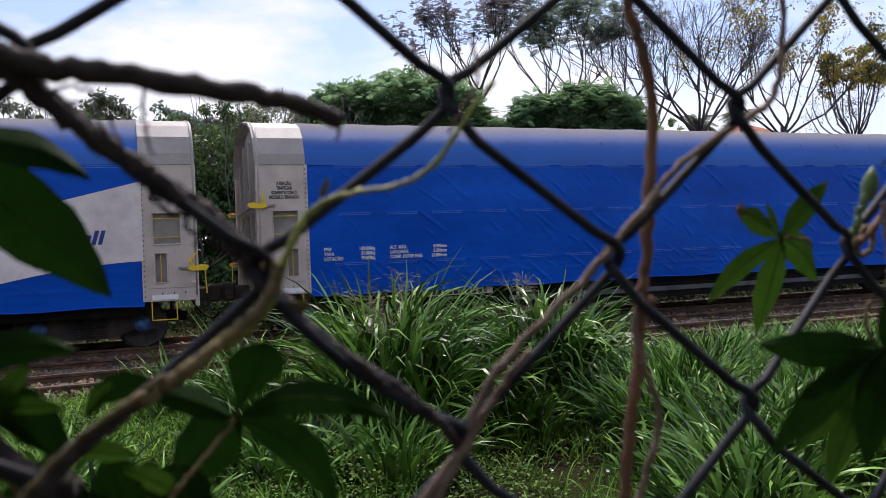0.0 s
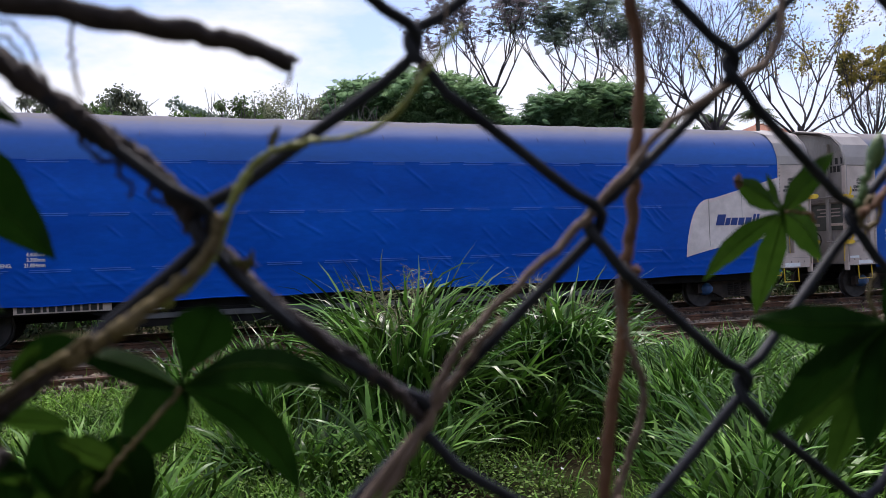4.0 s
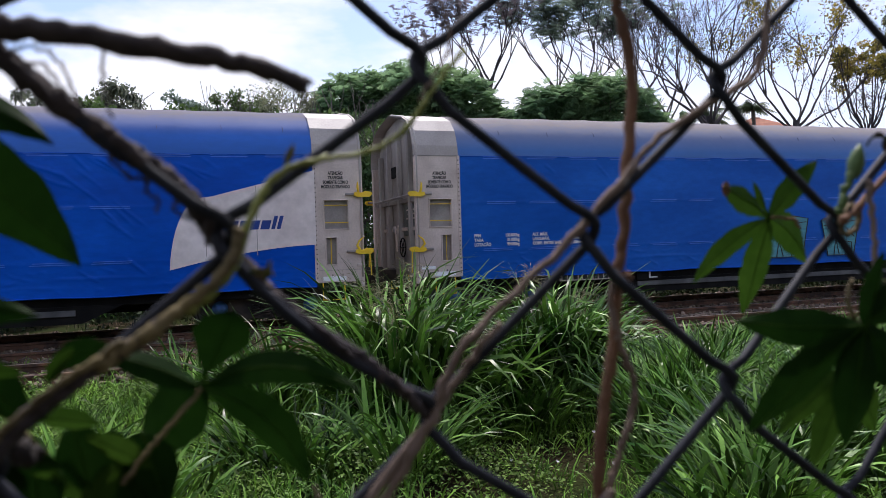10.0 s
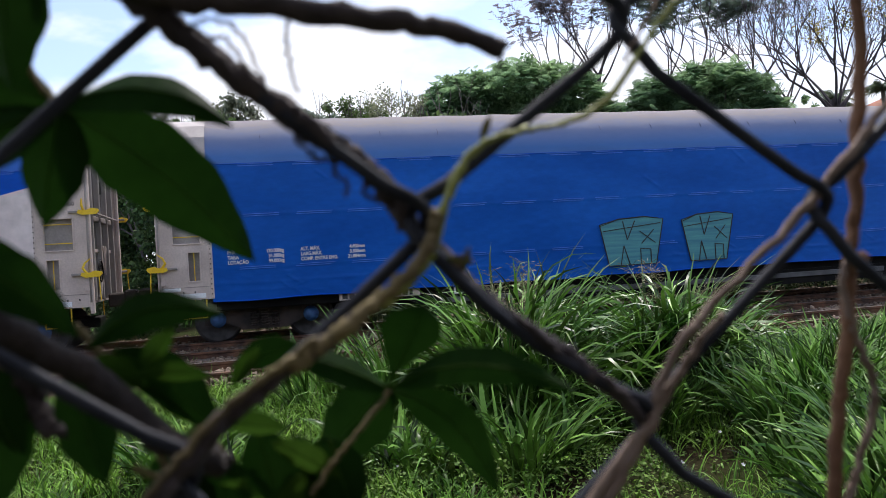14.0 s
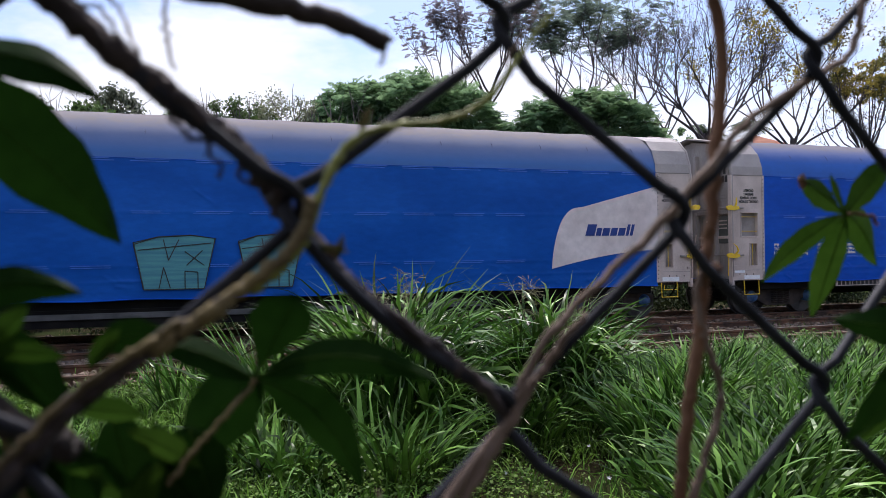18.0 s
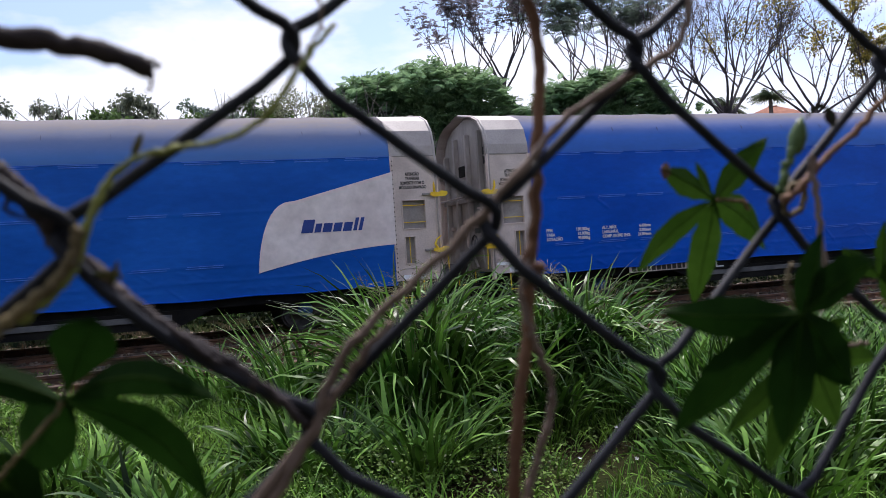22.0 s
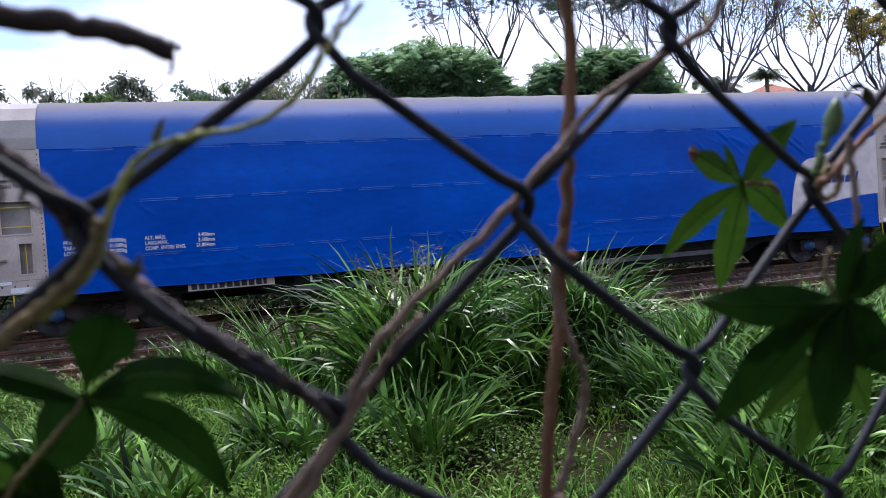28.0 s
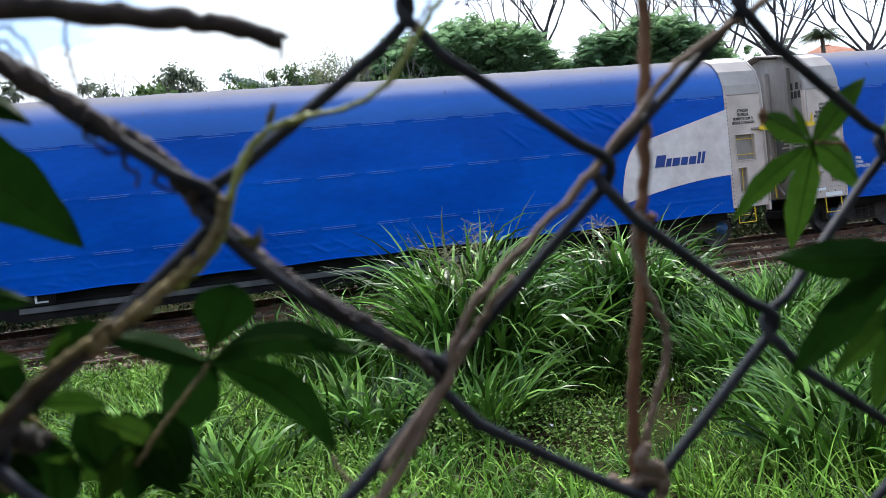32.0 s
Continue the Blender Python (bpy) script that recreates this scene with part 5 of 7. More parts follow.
def droop_tree(az, dist, top_el, az_width, heads, seed, label, leaf=0.5, per=46):
    """A small tree whose long leaves hang from a few stems, the middle one tallest."""
    rng, nr = random.Random(seed), np.random.default_rng(seed)
    root = tagged(new("tree"), label, "tree", group="drooping trees beyond the railway")
    root.location = polar(az, dist, 0.0)
    root.rotation_euler.z = -radians(az)
    top, half = 1.52 + dist * math.tan(radians(top_el)), dist * math.tan(radians(az_width / 2))
    s, tips = Shape(), []
    s.tube([(0, 0, -0.3), (0.1, 0, top * 0.4), (0, 0, top - 2.2)], [0.16, 0.12, 0.09], 8)
    for i in range(heads):
        x = -1 + 2 * (i + 0.5) / heads + rng.uniform(-0.12, 0.12)
        for level in (0, 1) if heads > 4 else (0,):
            z = top - 0.12 - (0.9 + 0.5 * level) * abs(x) ** 1.6 - 0.75 * level + rng.uniform(-0.12, 0.06)
            tip = Vector((x * (half - 0.2), rng.uniform(-0.7, 0.7), z))
            s.tube(smooth_line([(0, 0, top - 2.3), (tip.x * 0.45, tip.y * 0.5, top - 1.5), tip], 3), 0.022, 4)
            tips.append(tip[:])
    part("trunk", s, M_BARK, root, "slender grey stems")
    tuft_ends = [(x + rng.gauss(0, 0.16), y + rng.gauss(0, 0.3), z + rng.uniform(-0.3, 0.08)) for x, y, z in tips for _ in range(3)]
    crown = part("crown", droop_cloud("crown", tuft_ends, per // 3, leaf * 0.8, M_DROOP, nr), None, root, "long leaves hanging in bunches")
    tagged(part("leaf_mass", leaf_cloud("leaf_mass", tips, np.full(len(tips), 0.42), 70 * len(tips), 0.2, M_DROOP, nr, flat=0.9, droop=0.9, hollow=0.0), None, crown, "short dull leaves among the bunches"), kind="stuff")


M_DROOP = mat("dull_hanging_leaf", (0.117, 0.143, 0.104), (0.221, 0.247, 0.169), 0.6, 0.6, bump=0, island=0.35, leafy=0.4)
DROOP = "small tree with dull green leaves hanging in bunches"
droop_tree(-1.0, 46, 10.9, 3.7, 8, 41, DROOP, 0.5, 75)
droop_tree(-9.1, 50, 11.0, 2.0, 3, 42, DROOP, 0.55, 40)
droop_tree(-6.5, 50, 10.7, 0.7, 2, 43, DROOP, 0.5, 36)
droop_tree(-5.7, 52, 10.0, 1.6, 4, 46, DROOP, 0.4, 40)
droop_tree(-10.9, 50, 10.4, 1.6, 3, 47, DROOP, 0.55, 40)
round_tree(-8.0, 54, 9.9, 2.2, 48, 2600, "low green bush top beyond the train", M_HEDGE, leaf=0.2, lobes=24)


def reaching_tree():
    """A tree that holds one leafy bough far out to its side."""
    rng, nr = random.Random(51), np.random.default_rng(51)
    root = tagged(new("tree"), "tree with one leafy bough reaching sideways", "tree", group="trees beyond the railway")
    root.location = polar(5.0, 44, 0)
    root.rotation_euler.z = -radians(5.0)
    end, foot = Vector((-2.4, 0, 9.62)), Vector((0, 0, 8.5))
    s = Shape().tube([(0.3, 0, -0.3), (0.2, 0, 4.5), foot], [0.16, 0.12, 0.08], 8)
    s.tube(smooth_line([foot, (-1.0, 0, 8.85), (-1.8, 0, 9.3), end], 4), 0.03, 5)
    part("trunk", s, M_BARK, root, "grey trunk and bough")
    cs = [foot.lerp(end, u) + Vector((rng.gauss(0, 0.06), rng.gauss(0, 0.25), rng.gauss(0, 0.07))) for u in np.linspace(0.0, 1, 22)]
    cs += [Vector((rng.uniform(-1.2, 1.6), rng.uniform(-0.8, 0.8), 8.2 + rng.uniform(-0.8, 0.75))) for _ in range(16)]
    rs = [0.34 - 0.2 * u for u in np.linspace(0, 1, 22)] + [0.4] * 16
    part("crown", leaf_cloud("crown", [c[:] for c in cs], rs, 3600, 0.17, M_FERN, nr, flat=0.7), None, root, "bright leaves along the bough")


reaching_tree()


def mast():
    root = tagged(new("mast"), "thin grey mast beyond the trees", "mast")
    root.location = polar(-4.45, 60, 0)
    part("pole", Shape().tube([(0, 0, -0.3), (0, 0, 11.5)], [0.09, 0.06], 8), M_SILL, root)
    part("tip", Shape().tube([(0, 0, 11.5), (0, 0, 12.15)], [0.03, 0.015], 6), M_SILL, root)


mast()
palm(41.1, 60, 8.7, 44, 1.5)
palm(38.4, 61, 8.5, 45, 1.6)


def house():
    root = tagged(new("house"), "house with a red tiled roof behind the trees", "house")
    root.location = polar(41.2, 62, 0)
    root.rotation_euler.z = radians(-36)
    part("wall", Shape().box(-3.3, -2.0, -0.3, 3.3, 2.0, 8.35), M_HOUSE, root)
    s = Shape()
    s.add([(-3.7, -2.4, 8.25), (3.7, -2.4, 8.25), (3.7, 2.4, 8.25), (-3.7, 2.4, 8.25), (-0.3, 0, 9.72), (0.3, 0, 9.72)], [(0, 1, 5, 4), (1, 2, 5), (2, 3, 4, 5), (3, 0, 4), (3, 2, 1, 0)])
    roof = part("roof", s, M_ROOF, root, "hipped red clay tile roof")
    part("ridge", Shape().tube([(-0.3, 0, 9.72), (0.3, 0, 9.72)], 0.06, 6), M_ROOF, roof)


house()


# ---- grass and weeds between the fence and the railway ----
WIDTHS = {3: (0.7, 1.0, 0.62, 0.05), 4: (0.6, 1.0, 0.9, 0.55, 0.05), 6: (0.55, 0.9, 1.0, 0.95, 0.75, 0.45, 0.04)}


def blades(base, heading, length, width, a0, a1, rng, segs=4, late=1.25):
    """Arching strips. a0, a1: angle from upright at the foot and at the tip; late: how late they bend."""
    n = len(base)
    u = (np.arange(segs) + 0.5) / segs
    th = a0[:, None] + (a1 - a0)[:, None] * u[None] ** late
    step = (length / segs)[:, None]
    reach = np.concatenate([np.zeros((n, 1)), np.cumsum(np.sin(th) * step, 1)], 1)
    rise = np.concatenate([np.zeros((n, 1)), np.cumsum(np.cos(th) * step, 1)], 1)
    w = width[:, None] * np.array(WIDTHS[segs])[None] * 0.5
    yaw = heading[:, None] + rng.normal(0, 0.25, n)[:, None] * np.linspace(0, 1, segs + 1)[None] ** 2
    tw = rng.uniform(-1.1, 1.1, n)[:, None] * np.linspace(0.2, 1, segs + 1)[None]
    v = np.empty((n, segs + 1, 2, 3))
    for k, sg in enumerate((-1, 1)):
        v[:, :, k, 0] = base[:, None, 0] + np.cos(yaw) * reach - sg * np.sin(heading)[:, None] * w * np.cos(tw)
        v[:, :, k, 1] = base[:, None, 1] + np.sin(yaw) * reach + sg * np.cos(heading)[:, None] * w * np.cos(tw)
        v[:, :, k, 2] = base[:, None, 2] + rise + sg * w * np.sin(tw)
    q = np.array([(2 * i, 2 * i + 1, 2 * i + 3, 2 * i + 2) for i in range(segs)])
    return v.reshape(-1, 3), (q[None] + 2 * (segs + 1) * np.arange(n)[:, None, None]).reshape(-1, 4)


def gz(x, y):
    return np.array([ground_height(a, b) for a, b in zip(x, y)])


def tuft(x, y, height, radius, count, seed, label, droop=1.0, plumes=5, toward=None):
    """Leaves arch outward from many upright culms at all heights."""
    rng = np.random.default_rng(seed)
    root = tagged(new("grass_tuft"), label, "grass", group="tufts of grass")
    root.location = (x, y, ground_height(x, y) - 0.03)
    a, r = rng.uniform(0, 6.283, count), radius * np.sqrt(rng.random(count))
    low = height < 0.85
    up = rng.random(count) ** (2.2 if low else 1.6) * (0.4 if low else 0.58) * height
    lean = 1 + 0.55 * up / height
    base = np.stack([r * np.cos(a) * lean, r * np.sin(a) * lean, up], -1)
    head = a + rng.normal(0, 0.75, count)
    if toward is not None:
        head = np.where(rng.random(count) < 0.6, toward + rng.normal(0, 0.6, count), head)
    ln = (height - up * 0.5) * (rng.uniform(0.7, 1.9, count) if low else rng.uniform(0.5, 1.4, count))
    a0 = np.abs(rng.normal(0.15, 0.13, count)) + 0.18 * r / radius
    if low:
        a0 = a0 + rng.uniform(0.0, 0.25, count)
    a1 = a0 + (rng.uniform(0.4, 1.5, count) if low else rng.uniform(0.5, 3.0, count)) * droop
    v, q = blades(base, head, ln, rng.uniform(0.020, 0.050, count) if low else rng.uniform(0.024, 0.058, count), a0, a1, rng, 6, 1.5 if low else 1.9)
    tagged(part("foliage", arrays_mesh("foliage", v, q, M_TUFT, True), None, root, "long arching green blades"), kind="stuff")
    k = count // 11
    b2 = np.stack([rng.normal(0, radius * 0.45, k), rng.normal(0, radius * 0.45, k), np.zeros(k)], -1)
    v, q = blades(b2, rng.uniform(0, 6.283, k), height * rng.uniform(0.6, 1.0, k), np.full(k, 0.008), np.abs(rng.normal(0.1, 0.08, k)), rng.uniform(0.1, 0.5, k), rng, 4)
    tagged(part("culm_mass", arrays_mesh("culm_mass", v, q, M_CULM, True), None, root, "upright pale green culms"), kind="stuff")
    rr = random.Random(seed)
    for i in range(plumes):
        s = Shape()
        aa, hh = rr.uniform(0, 6.283), height * rr.uniform(1.0, 1.22)
        dx, dy = math.cos(aa) * hh * rr.uniform(0.1, 0.45), math.sin(aa) * hh * 0.25
        pts = smooth_line([(dx * 0.1, dy * 0.1, 0), (dx * 0.4, dy * 0.4, hh * 0.6), (dx, dy, hh)], 5)
        s.tube(pts, [0.004] * (len(pts) - 3) + [0.003, 0.002, 0.001], 3)
        for _ in range(34):
            p = pts[rr.randint(int(len(pts) * 0.68), len(pts) - 1)]
            b = rr.uniform(0, 6.283)
            ln_ = rr.uniform(0.06, 0.17)
            tip = p + Vector((math.cos(b) * ln_, math.sin(b) * ln_, rr.uniform(-0.03, 0.1)))
            s.tube([p, p.lerp(tip, 0.5) + Vector((0, 0, 0.02)), tip], [0.0012, 0.001, 0.0032], 3, caps=False)
        part("seed_plume", s, M_DRYG, root, "pale feathery seed plume")
    return root


def stand(x0, x1, y0, y1, count, h, w, seed, name, label, material, bunch=7, patch=0.45, floor=0.1, segs=4):
    """A stand of grass growing in small bunches, thick and thin in patches, sparse in one clearing."""
    rng = np.random.default_rng(seed)
    m = count // bunch
    bx, by = rng.uniform(x0, x1, m), rng.uniform(y0, y1, m)
    n = np.array([noise.noise((a * patch, b * patch, seed)) for a, b in zip(bx, by)])
    open_ = 1.0 if h < 0.15 else np.clip(((bx - 2.7) / 1.05) ** 2 + ((by - 5.75) / 1.2) ** 2 - 0.35, 0.28, 1)
    keep = rng.random(m) < np.clip(0.6 + 1.2 * n, floor, 1) * open_
    bx, by, n = bx[keep], by[keep], n[keep]
    x = np.repeat(bx, bunch) + rng.normal(0, 0.05, len(bx) * bunch)
    y = np.repeat(by, bunch) + rng.normal(0, 0.05, len(bx) * bunch)
    k = len(x)
    size = np.repeat((1 + 0.6 * n) * rng.uniform(0.6, 1.25, len(n)), bunch)
    base = np.stack([x, y, gz(x, y) - 0.02], -1)
    a0 = np.abs(rng.normal(0.3, 0.22, k))
    v, q = blades(base, rng.uniform(0, 6.283, k), h * size * rng.uniform(0.5, 1.2, k), w * rng.uniform(0.6, 1.3, k), a0, a0 + rng.uniform(0.4, 1.7, k), rng, segs)
    o = new(name, arrays_mesh(name, v, q, material, True))
    return tagged(o, label, "grass", kind="stuff")


TALL, LOW = "tall tuft of arching green guinea grass", "low spreading tuft of green grass"
# x, y, height, spread, leaves, plumes, droop
TALL_CLUMPS = ((2.15, 7.15, 1.22, 0.42, 520, 6, 1), (2.45, 7.9, 1.34, 0.42, 380, 8, 1), (4.05, 7.8, 1.24, 0.36, 620, 6, 1.2), (4.75, 8.5, 0.78, 0.4, 230, 4, 1), (3.2, 8.7, 0.9, 0.45, 260, 5, 1), (1.45, 8.9, 0.8, 0.45, 228, 4, 0.9))
BANK_CLUMPS = ((3.1, 7.7, 0.80, 0.4, 300, 2, 1.3), (3.4, 7.1, 0.5, 0.35, 240, 0, 1.2), (4.3, 6.1, 0.5, 0.40, 400, 0, 1), (4.9, 6.6, 0.52, 0.45, 460, 0, 0.9), (5.6, 7.1, 0.48, 0.5, 500, 0, 0.8), (6.3, 7.9, 0.46, 0.5, 450, 1, 0.7), (7.3, 8.4, 0.44, 0.55, 420, 1, 0.7), (8.3, 8.9, 0.44, 0.55, 400, 0, 0.7), (5.5, 8.9, 0.42, 0.5, 300, 2, 0.8), (1.75, 5.85, 0.5, 0.3, 150, 0, 1), (2.3, 6.45, 0.46, 0.3, 150, 0, 1.5), (1.15, 6.1, 0.4, 0.3, 130, 0, 1.5))
EDGE_CLUMPS = ((1, 6.5, 0.45, 0.4, 180, 0, 1), (0.6, 9.9, 0.6, 0.4, 144, 3, 0.7), (3.6, 5.0, 0.34, 0.3, 110, 0, 1), (4.9, 5.4, 0.5, 0.4, 352, 0, 1), (6, 6.2, 0.5, 0.45, 386, 0, 0.9), (7, 7.1, 0.48, 0.45, 352, 0, 0.9), (9.6, 9.6, 0.44, 0.6, 252, 1, 0.7), (-0.6, 6.6, 0.4, 0.4, 156, 0, 1))
NEAR_CLUMPS = ((0, 5.6, 0.38, 0.35, 144, 0, 1), (3.8, 4.3, 0.5, 0.35, 252, 0, 1), (4.6, 4.6, 0.5, 0.4, 276, 0, 0.9), (3.25, 3.85, 0.45, 0.32, 216, 0, 1), (5.5, 5.3, 0.5, 0.42, 288, 0, 0.9), (6.6, 6.3, 0.5, 0.45, 288, 0, 0.9), (7.9, 7.5, 0.46, 0.5, 288, 0, 0.8), (4.25, 5.15, 0.48, 0.38, 252, 0, 0.9), (8.9, 8.1, 0.46, 0.5, 264, 0, 0.8))
for i, (x, y, h, r, c, pl, dr) in enumerate(TALL_CLUMPS + BANK_CLUMPS + EDGE_CLUMPS + NEAR_CLUMPS):
    tuft(x, y, h, r, c, 60 + i, TALL if h > 0.9 else LOW, dr, pl)
stand(-5, 12, 2.8, 11.6, 74000, 0.30, 0.013, 71, "meadow_grass", "shin-high bright green grass beside the fence", M_GRASS)
stand(-6, 2.6, 3.0, 11.4, 32000, 0.25, 0.018, 78, "lawn_grass", "lush low green grass beside the siding", M_GRASS, floor=0.55)
stand(-12, 26, 10.6, 12.6, 9000, 0.34, 0.012, 72, "siding_grass", "bright green grass along the siding", M_GRASS)
stand(-12, 26, 12.6, 16.2, 4500, 0.28, 0.010, 75, "track_grass", "sparse green grass between the rails", M_GRASS, floor=0.02)
stand(-12, 26, 12.2, 19.4, 14000, 0.24, 0.007, 76, "dry_track_grass", "dead straw-coloured grass between the rails", M_DRYG, floor=0.05, segs=3)
stand(-14, 30, 15.1, 16.35, 9000, 0.26, 0.007, 79, "dead_grass_heap", "heaped dead brown grass between the tracks", M_DEADG, floor=0.25)
stand(-14, 30, 18.6, 21.5, 6000, 0.30, 0.008, 81, "dead_verge_grass", "dead brown grass on the far verge", M_DEADG, floor=0.3, segs=3)
stand(0.2, 4.2, 4.0, 6.9, 9000, 0.09, 0.006, 80, "dry_leaf_litter", "dry straw-coloured bits among the weeds", M_DEADG, floor=0.3, segs=3)
stand(-30, 45, 23.2, 31.0, 22000, 0.45, 0.03, 73, "far_grass", "long grass beyond the railway", M_GRASS, segs=3)


def weeds(count, seed, x0=-5, x1=10, y0=3, y1=12, thick=0.5):
    """Low broad-leaved weeds."""
    rng = np.random.default_rng(seed)
    x, y = rng.uniform(x0, x1, count), rng.uniform(y0, y1, count)
    n = np.array([noise.noise((a * 0.8, b * 0.8, 9.0)) for a, b in zip(x, y)])
    keep = rng.random(count) < np.clip(thick + 1.5 * n - 0.04 * x, 0.06, 1)
    x, y, n = x[keep], y[keep], n[keep]
    k = len(x)
    out = rng.normal(size=(k, 3)) * np.array([1, 1, 0.35])
    out /= np.linalg.norm(out, axis=1, keepdims=True)
    side = np.cross(out, np.array([0, 0, 1.0]) + rng.normal(size=(k, 3)) * 0.5)
    side /= np.linalg.norm(side, axis=1, keepdims=True)
    pos = np.stack([x, y, gz(x, y) + rng.uniform(0.01, 0.12, k) + np.clip(n, 0, 1) * 0.35 * rng.random(k)], -1)
    s = rng.uniform(0.016, 0.042, k)
    v = pos[:, None] + s[:, None, None] * (LEAF5[None, :, 0:1] * out[:, None] + LEAF5[None, :, 1:2] * 1.7 * side[:, None] + LEAF5[None, :, 2:3] * np.array([0, 0, 1.0]))
    o = new("weed_leaves", arrays_mesh("weed_leaves", v.reshape(-1, 3), np.arange(4 * k).reshape(-1, 4), M_WEED))
    tagged(o, "carpet of small broad-leaved green weeds", "weeds", kind="stuff")


weeds(90000, 74)
weeds(8000, 77, 1.3, 4.1, 4.3, 7.1, 0.45)


def weed_plant(x, y, height, seed):
    """A leafy upright weed: a few stems with broad pointed leaves in pairs."""
    rng, nr = random.Random(seed), np.random.default_rng(seed)
    root = tagged(new("weed_plant"), "leafy broad-leaved green weed beside the siding", "weed", group="weeds beside the siding")
    root.location = (x, y, ground_height(x, y) - 0.02)
    s, v = Shape(), []
    for _ in range(rng.randint(7, 11)):
        a, ln = rng.uniform(0, 6.283), height * rng.uniform(0.6, 1.15)
        foot = Vector((rng.gauss(0, 0.12), rng.gauss(0, 0.12), 0))
        out = Vector((math.cos(a), math.sin(a), 0))
        pts = [foot + out * ln * 0.45 * u * u + Vector((0, 0, ln * u)) for u in (0, 0.25, 0.5, 0.75, 1.0)]
        s.tube(pts, [0.006, 0.005, 0.004, 0.003, 0.002], 5)
        for k in range(14):
            u = 0.2 + 0.8 * k / 13
            i = min(int(u * 4), 3)
            p = pts[i].lerp(pts[i + 1], u * 4 - i)
            b = a + k * 2.4 + rng.uniform(-0.4, 0.4)
            d = Vector((math.cos(b), math.sin(b), rng.uniform(-0.35, 0.35))).normalized()
            w = d.cross(Vector((0, 0, 1))).normalized()
            size = rng.uniform(0.07, 0.13) * (1.15 - 0.5 * u)
            v += [p, p + d * size * 0.45 + w * size * 0.30 + Vector((0, 0, 0.008)), p + d * size + Vector((0, 0, -size * 0.2)), p + d * size * 0.45 - w * size * 0.30 + Vector((0, 0, 0.008))]
    part("stems", s, M_CULM, root)
    tagged(part("leaves", arrays_mesh("leaves", np.array([q[:] for q in v]), np.arange(len(v)).reshape(-1, 4), M_WEED), None, root, "broad pointed leaves"), kind="stuff")


for i, (x, y, h) in enumerate(((-1.6, 9.7, 0.42), (-1.1, 10.3, 0.5), (-2.2, 10.5, 0.5), (-0.5, 9.6, 0.36), (-2.8, 9.6, 0.45), (0.1, 10.6, 0.38), (-1.9, 9.0, 0.34), (0.9, 10.9, 0.34), (-3.4, 10.7, 0.5), (9.6, 11.3, 0.36), (11.4, 11.6, 0.4), (6.9, 10.9, 0.32))):
    weed_plant(x, y, h, 200 + i)


def wild_flowers():
    rng = random.Random(17)
    s = Shape()
    for k in range(5):
        a = 2 * math.pi * k / 5
        d, e = Vector((math.cos(a), math.sin(a), 0.35)), Vector((-math.sin(a), math.cos(a), 0))
        s.add([(0, 0, 0), d * 0.010 + e * 0.006, d * 0.019, d * 0.010 - e * 0.006], [(0, 1, 2, 3)])
    bloom = s.mesh("petals", M_FLOWER)
    stalk = Shape().tube([(0, 0, -0.12), (0.006, 0, -0.05), (0, 0, 0)], 0.0018, 5).mesh("stalk", M_WEED)
    for x, y in ((2.95, 5.62), (3.28, 5.35), (2.62, 5.75), (3.7, 6.35), (1.55, 5.9), (3.05, 6.9), (0.9, 6.1), (2.2, 5.5)):
        root = tagged(new("wild_flower"), "tiny pale lilac wild flower in the weeds", "flower", group="wild flowers")
        root.location = (x, y, ground_height(x, y) + 0.13)
        root.rotation_euler = (rng.uniform(0.2, 0.7), 0, rng.uniform(-0.5, 0.5))
        part("petals", bloom, None, root)
        part("stalk", stalk, None, root)


wild_flowers()


def litter():
    rng = random.Random(6)
    for x, y in ((8.3, 12.0), (9.4, 13.5), (7.2, 14.6), (11.2, 14.3)):
        me = Shape()
        pts = [(0.16 * math.cos(a) * rng.uniform(0.6, 1), 0.11 * math.sin(a) * rng.uniform(0.6, 1), rng.uniform(0, 0.05)) for a in np.linspace(0, 5.5, 8)]
        me.add(pts + [(0, 0, 0.07)], [(i, (i + 1) % 8, 8) for i in range(8)])
        o = part("litter", me, M_TEXT_W, at=pose(x, y, -0.19, 0, 0, rng.uniform(0, 360)))
        tagged(o, "crumpled scrap of white paper on the ballast", "litter", group="litter by the track")


litter()


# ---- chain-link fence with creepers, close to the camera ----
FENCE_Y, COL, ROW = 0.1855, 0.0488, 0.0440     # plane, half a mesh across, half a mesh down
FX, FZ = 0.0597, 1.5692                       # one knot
WIRE_R = 0.00155


def fence_y(x):
    """The mesh is strained a little askew."""
    return max(0.1815, FENCE_Y + 0.09 * (x - FX))


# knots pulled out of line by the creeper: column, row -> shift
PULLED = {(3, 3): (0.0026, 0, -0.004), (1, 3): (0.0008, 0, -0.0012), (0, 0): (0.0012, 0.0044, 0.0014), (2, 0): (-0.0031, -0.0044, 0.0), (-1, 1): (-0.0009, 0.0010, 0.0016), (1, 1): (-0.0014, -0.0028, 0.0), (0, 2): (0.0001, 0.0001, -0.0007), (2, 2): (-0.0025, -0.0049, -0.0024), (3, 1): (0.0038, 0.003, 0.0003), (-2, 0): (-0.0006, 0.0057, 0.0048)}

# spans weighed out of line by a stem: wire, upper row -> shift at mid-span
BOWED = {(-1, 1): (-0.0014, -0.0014)}


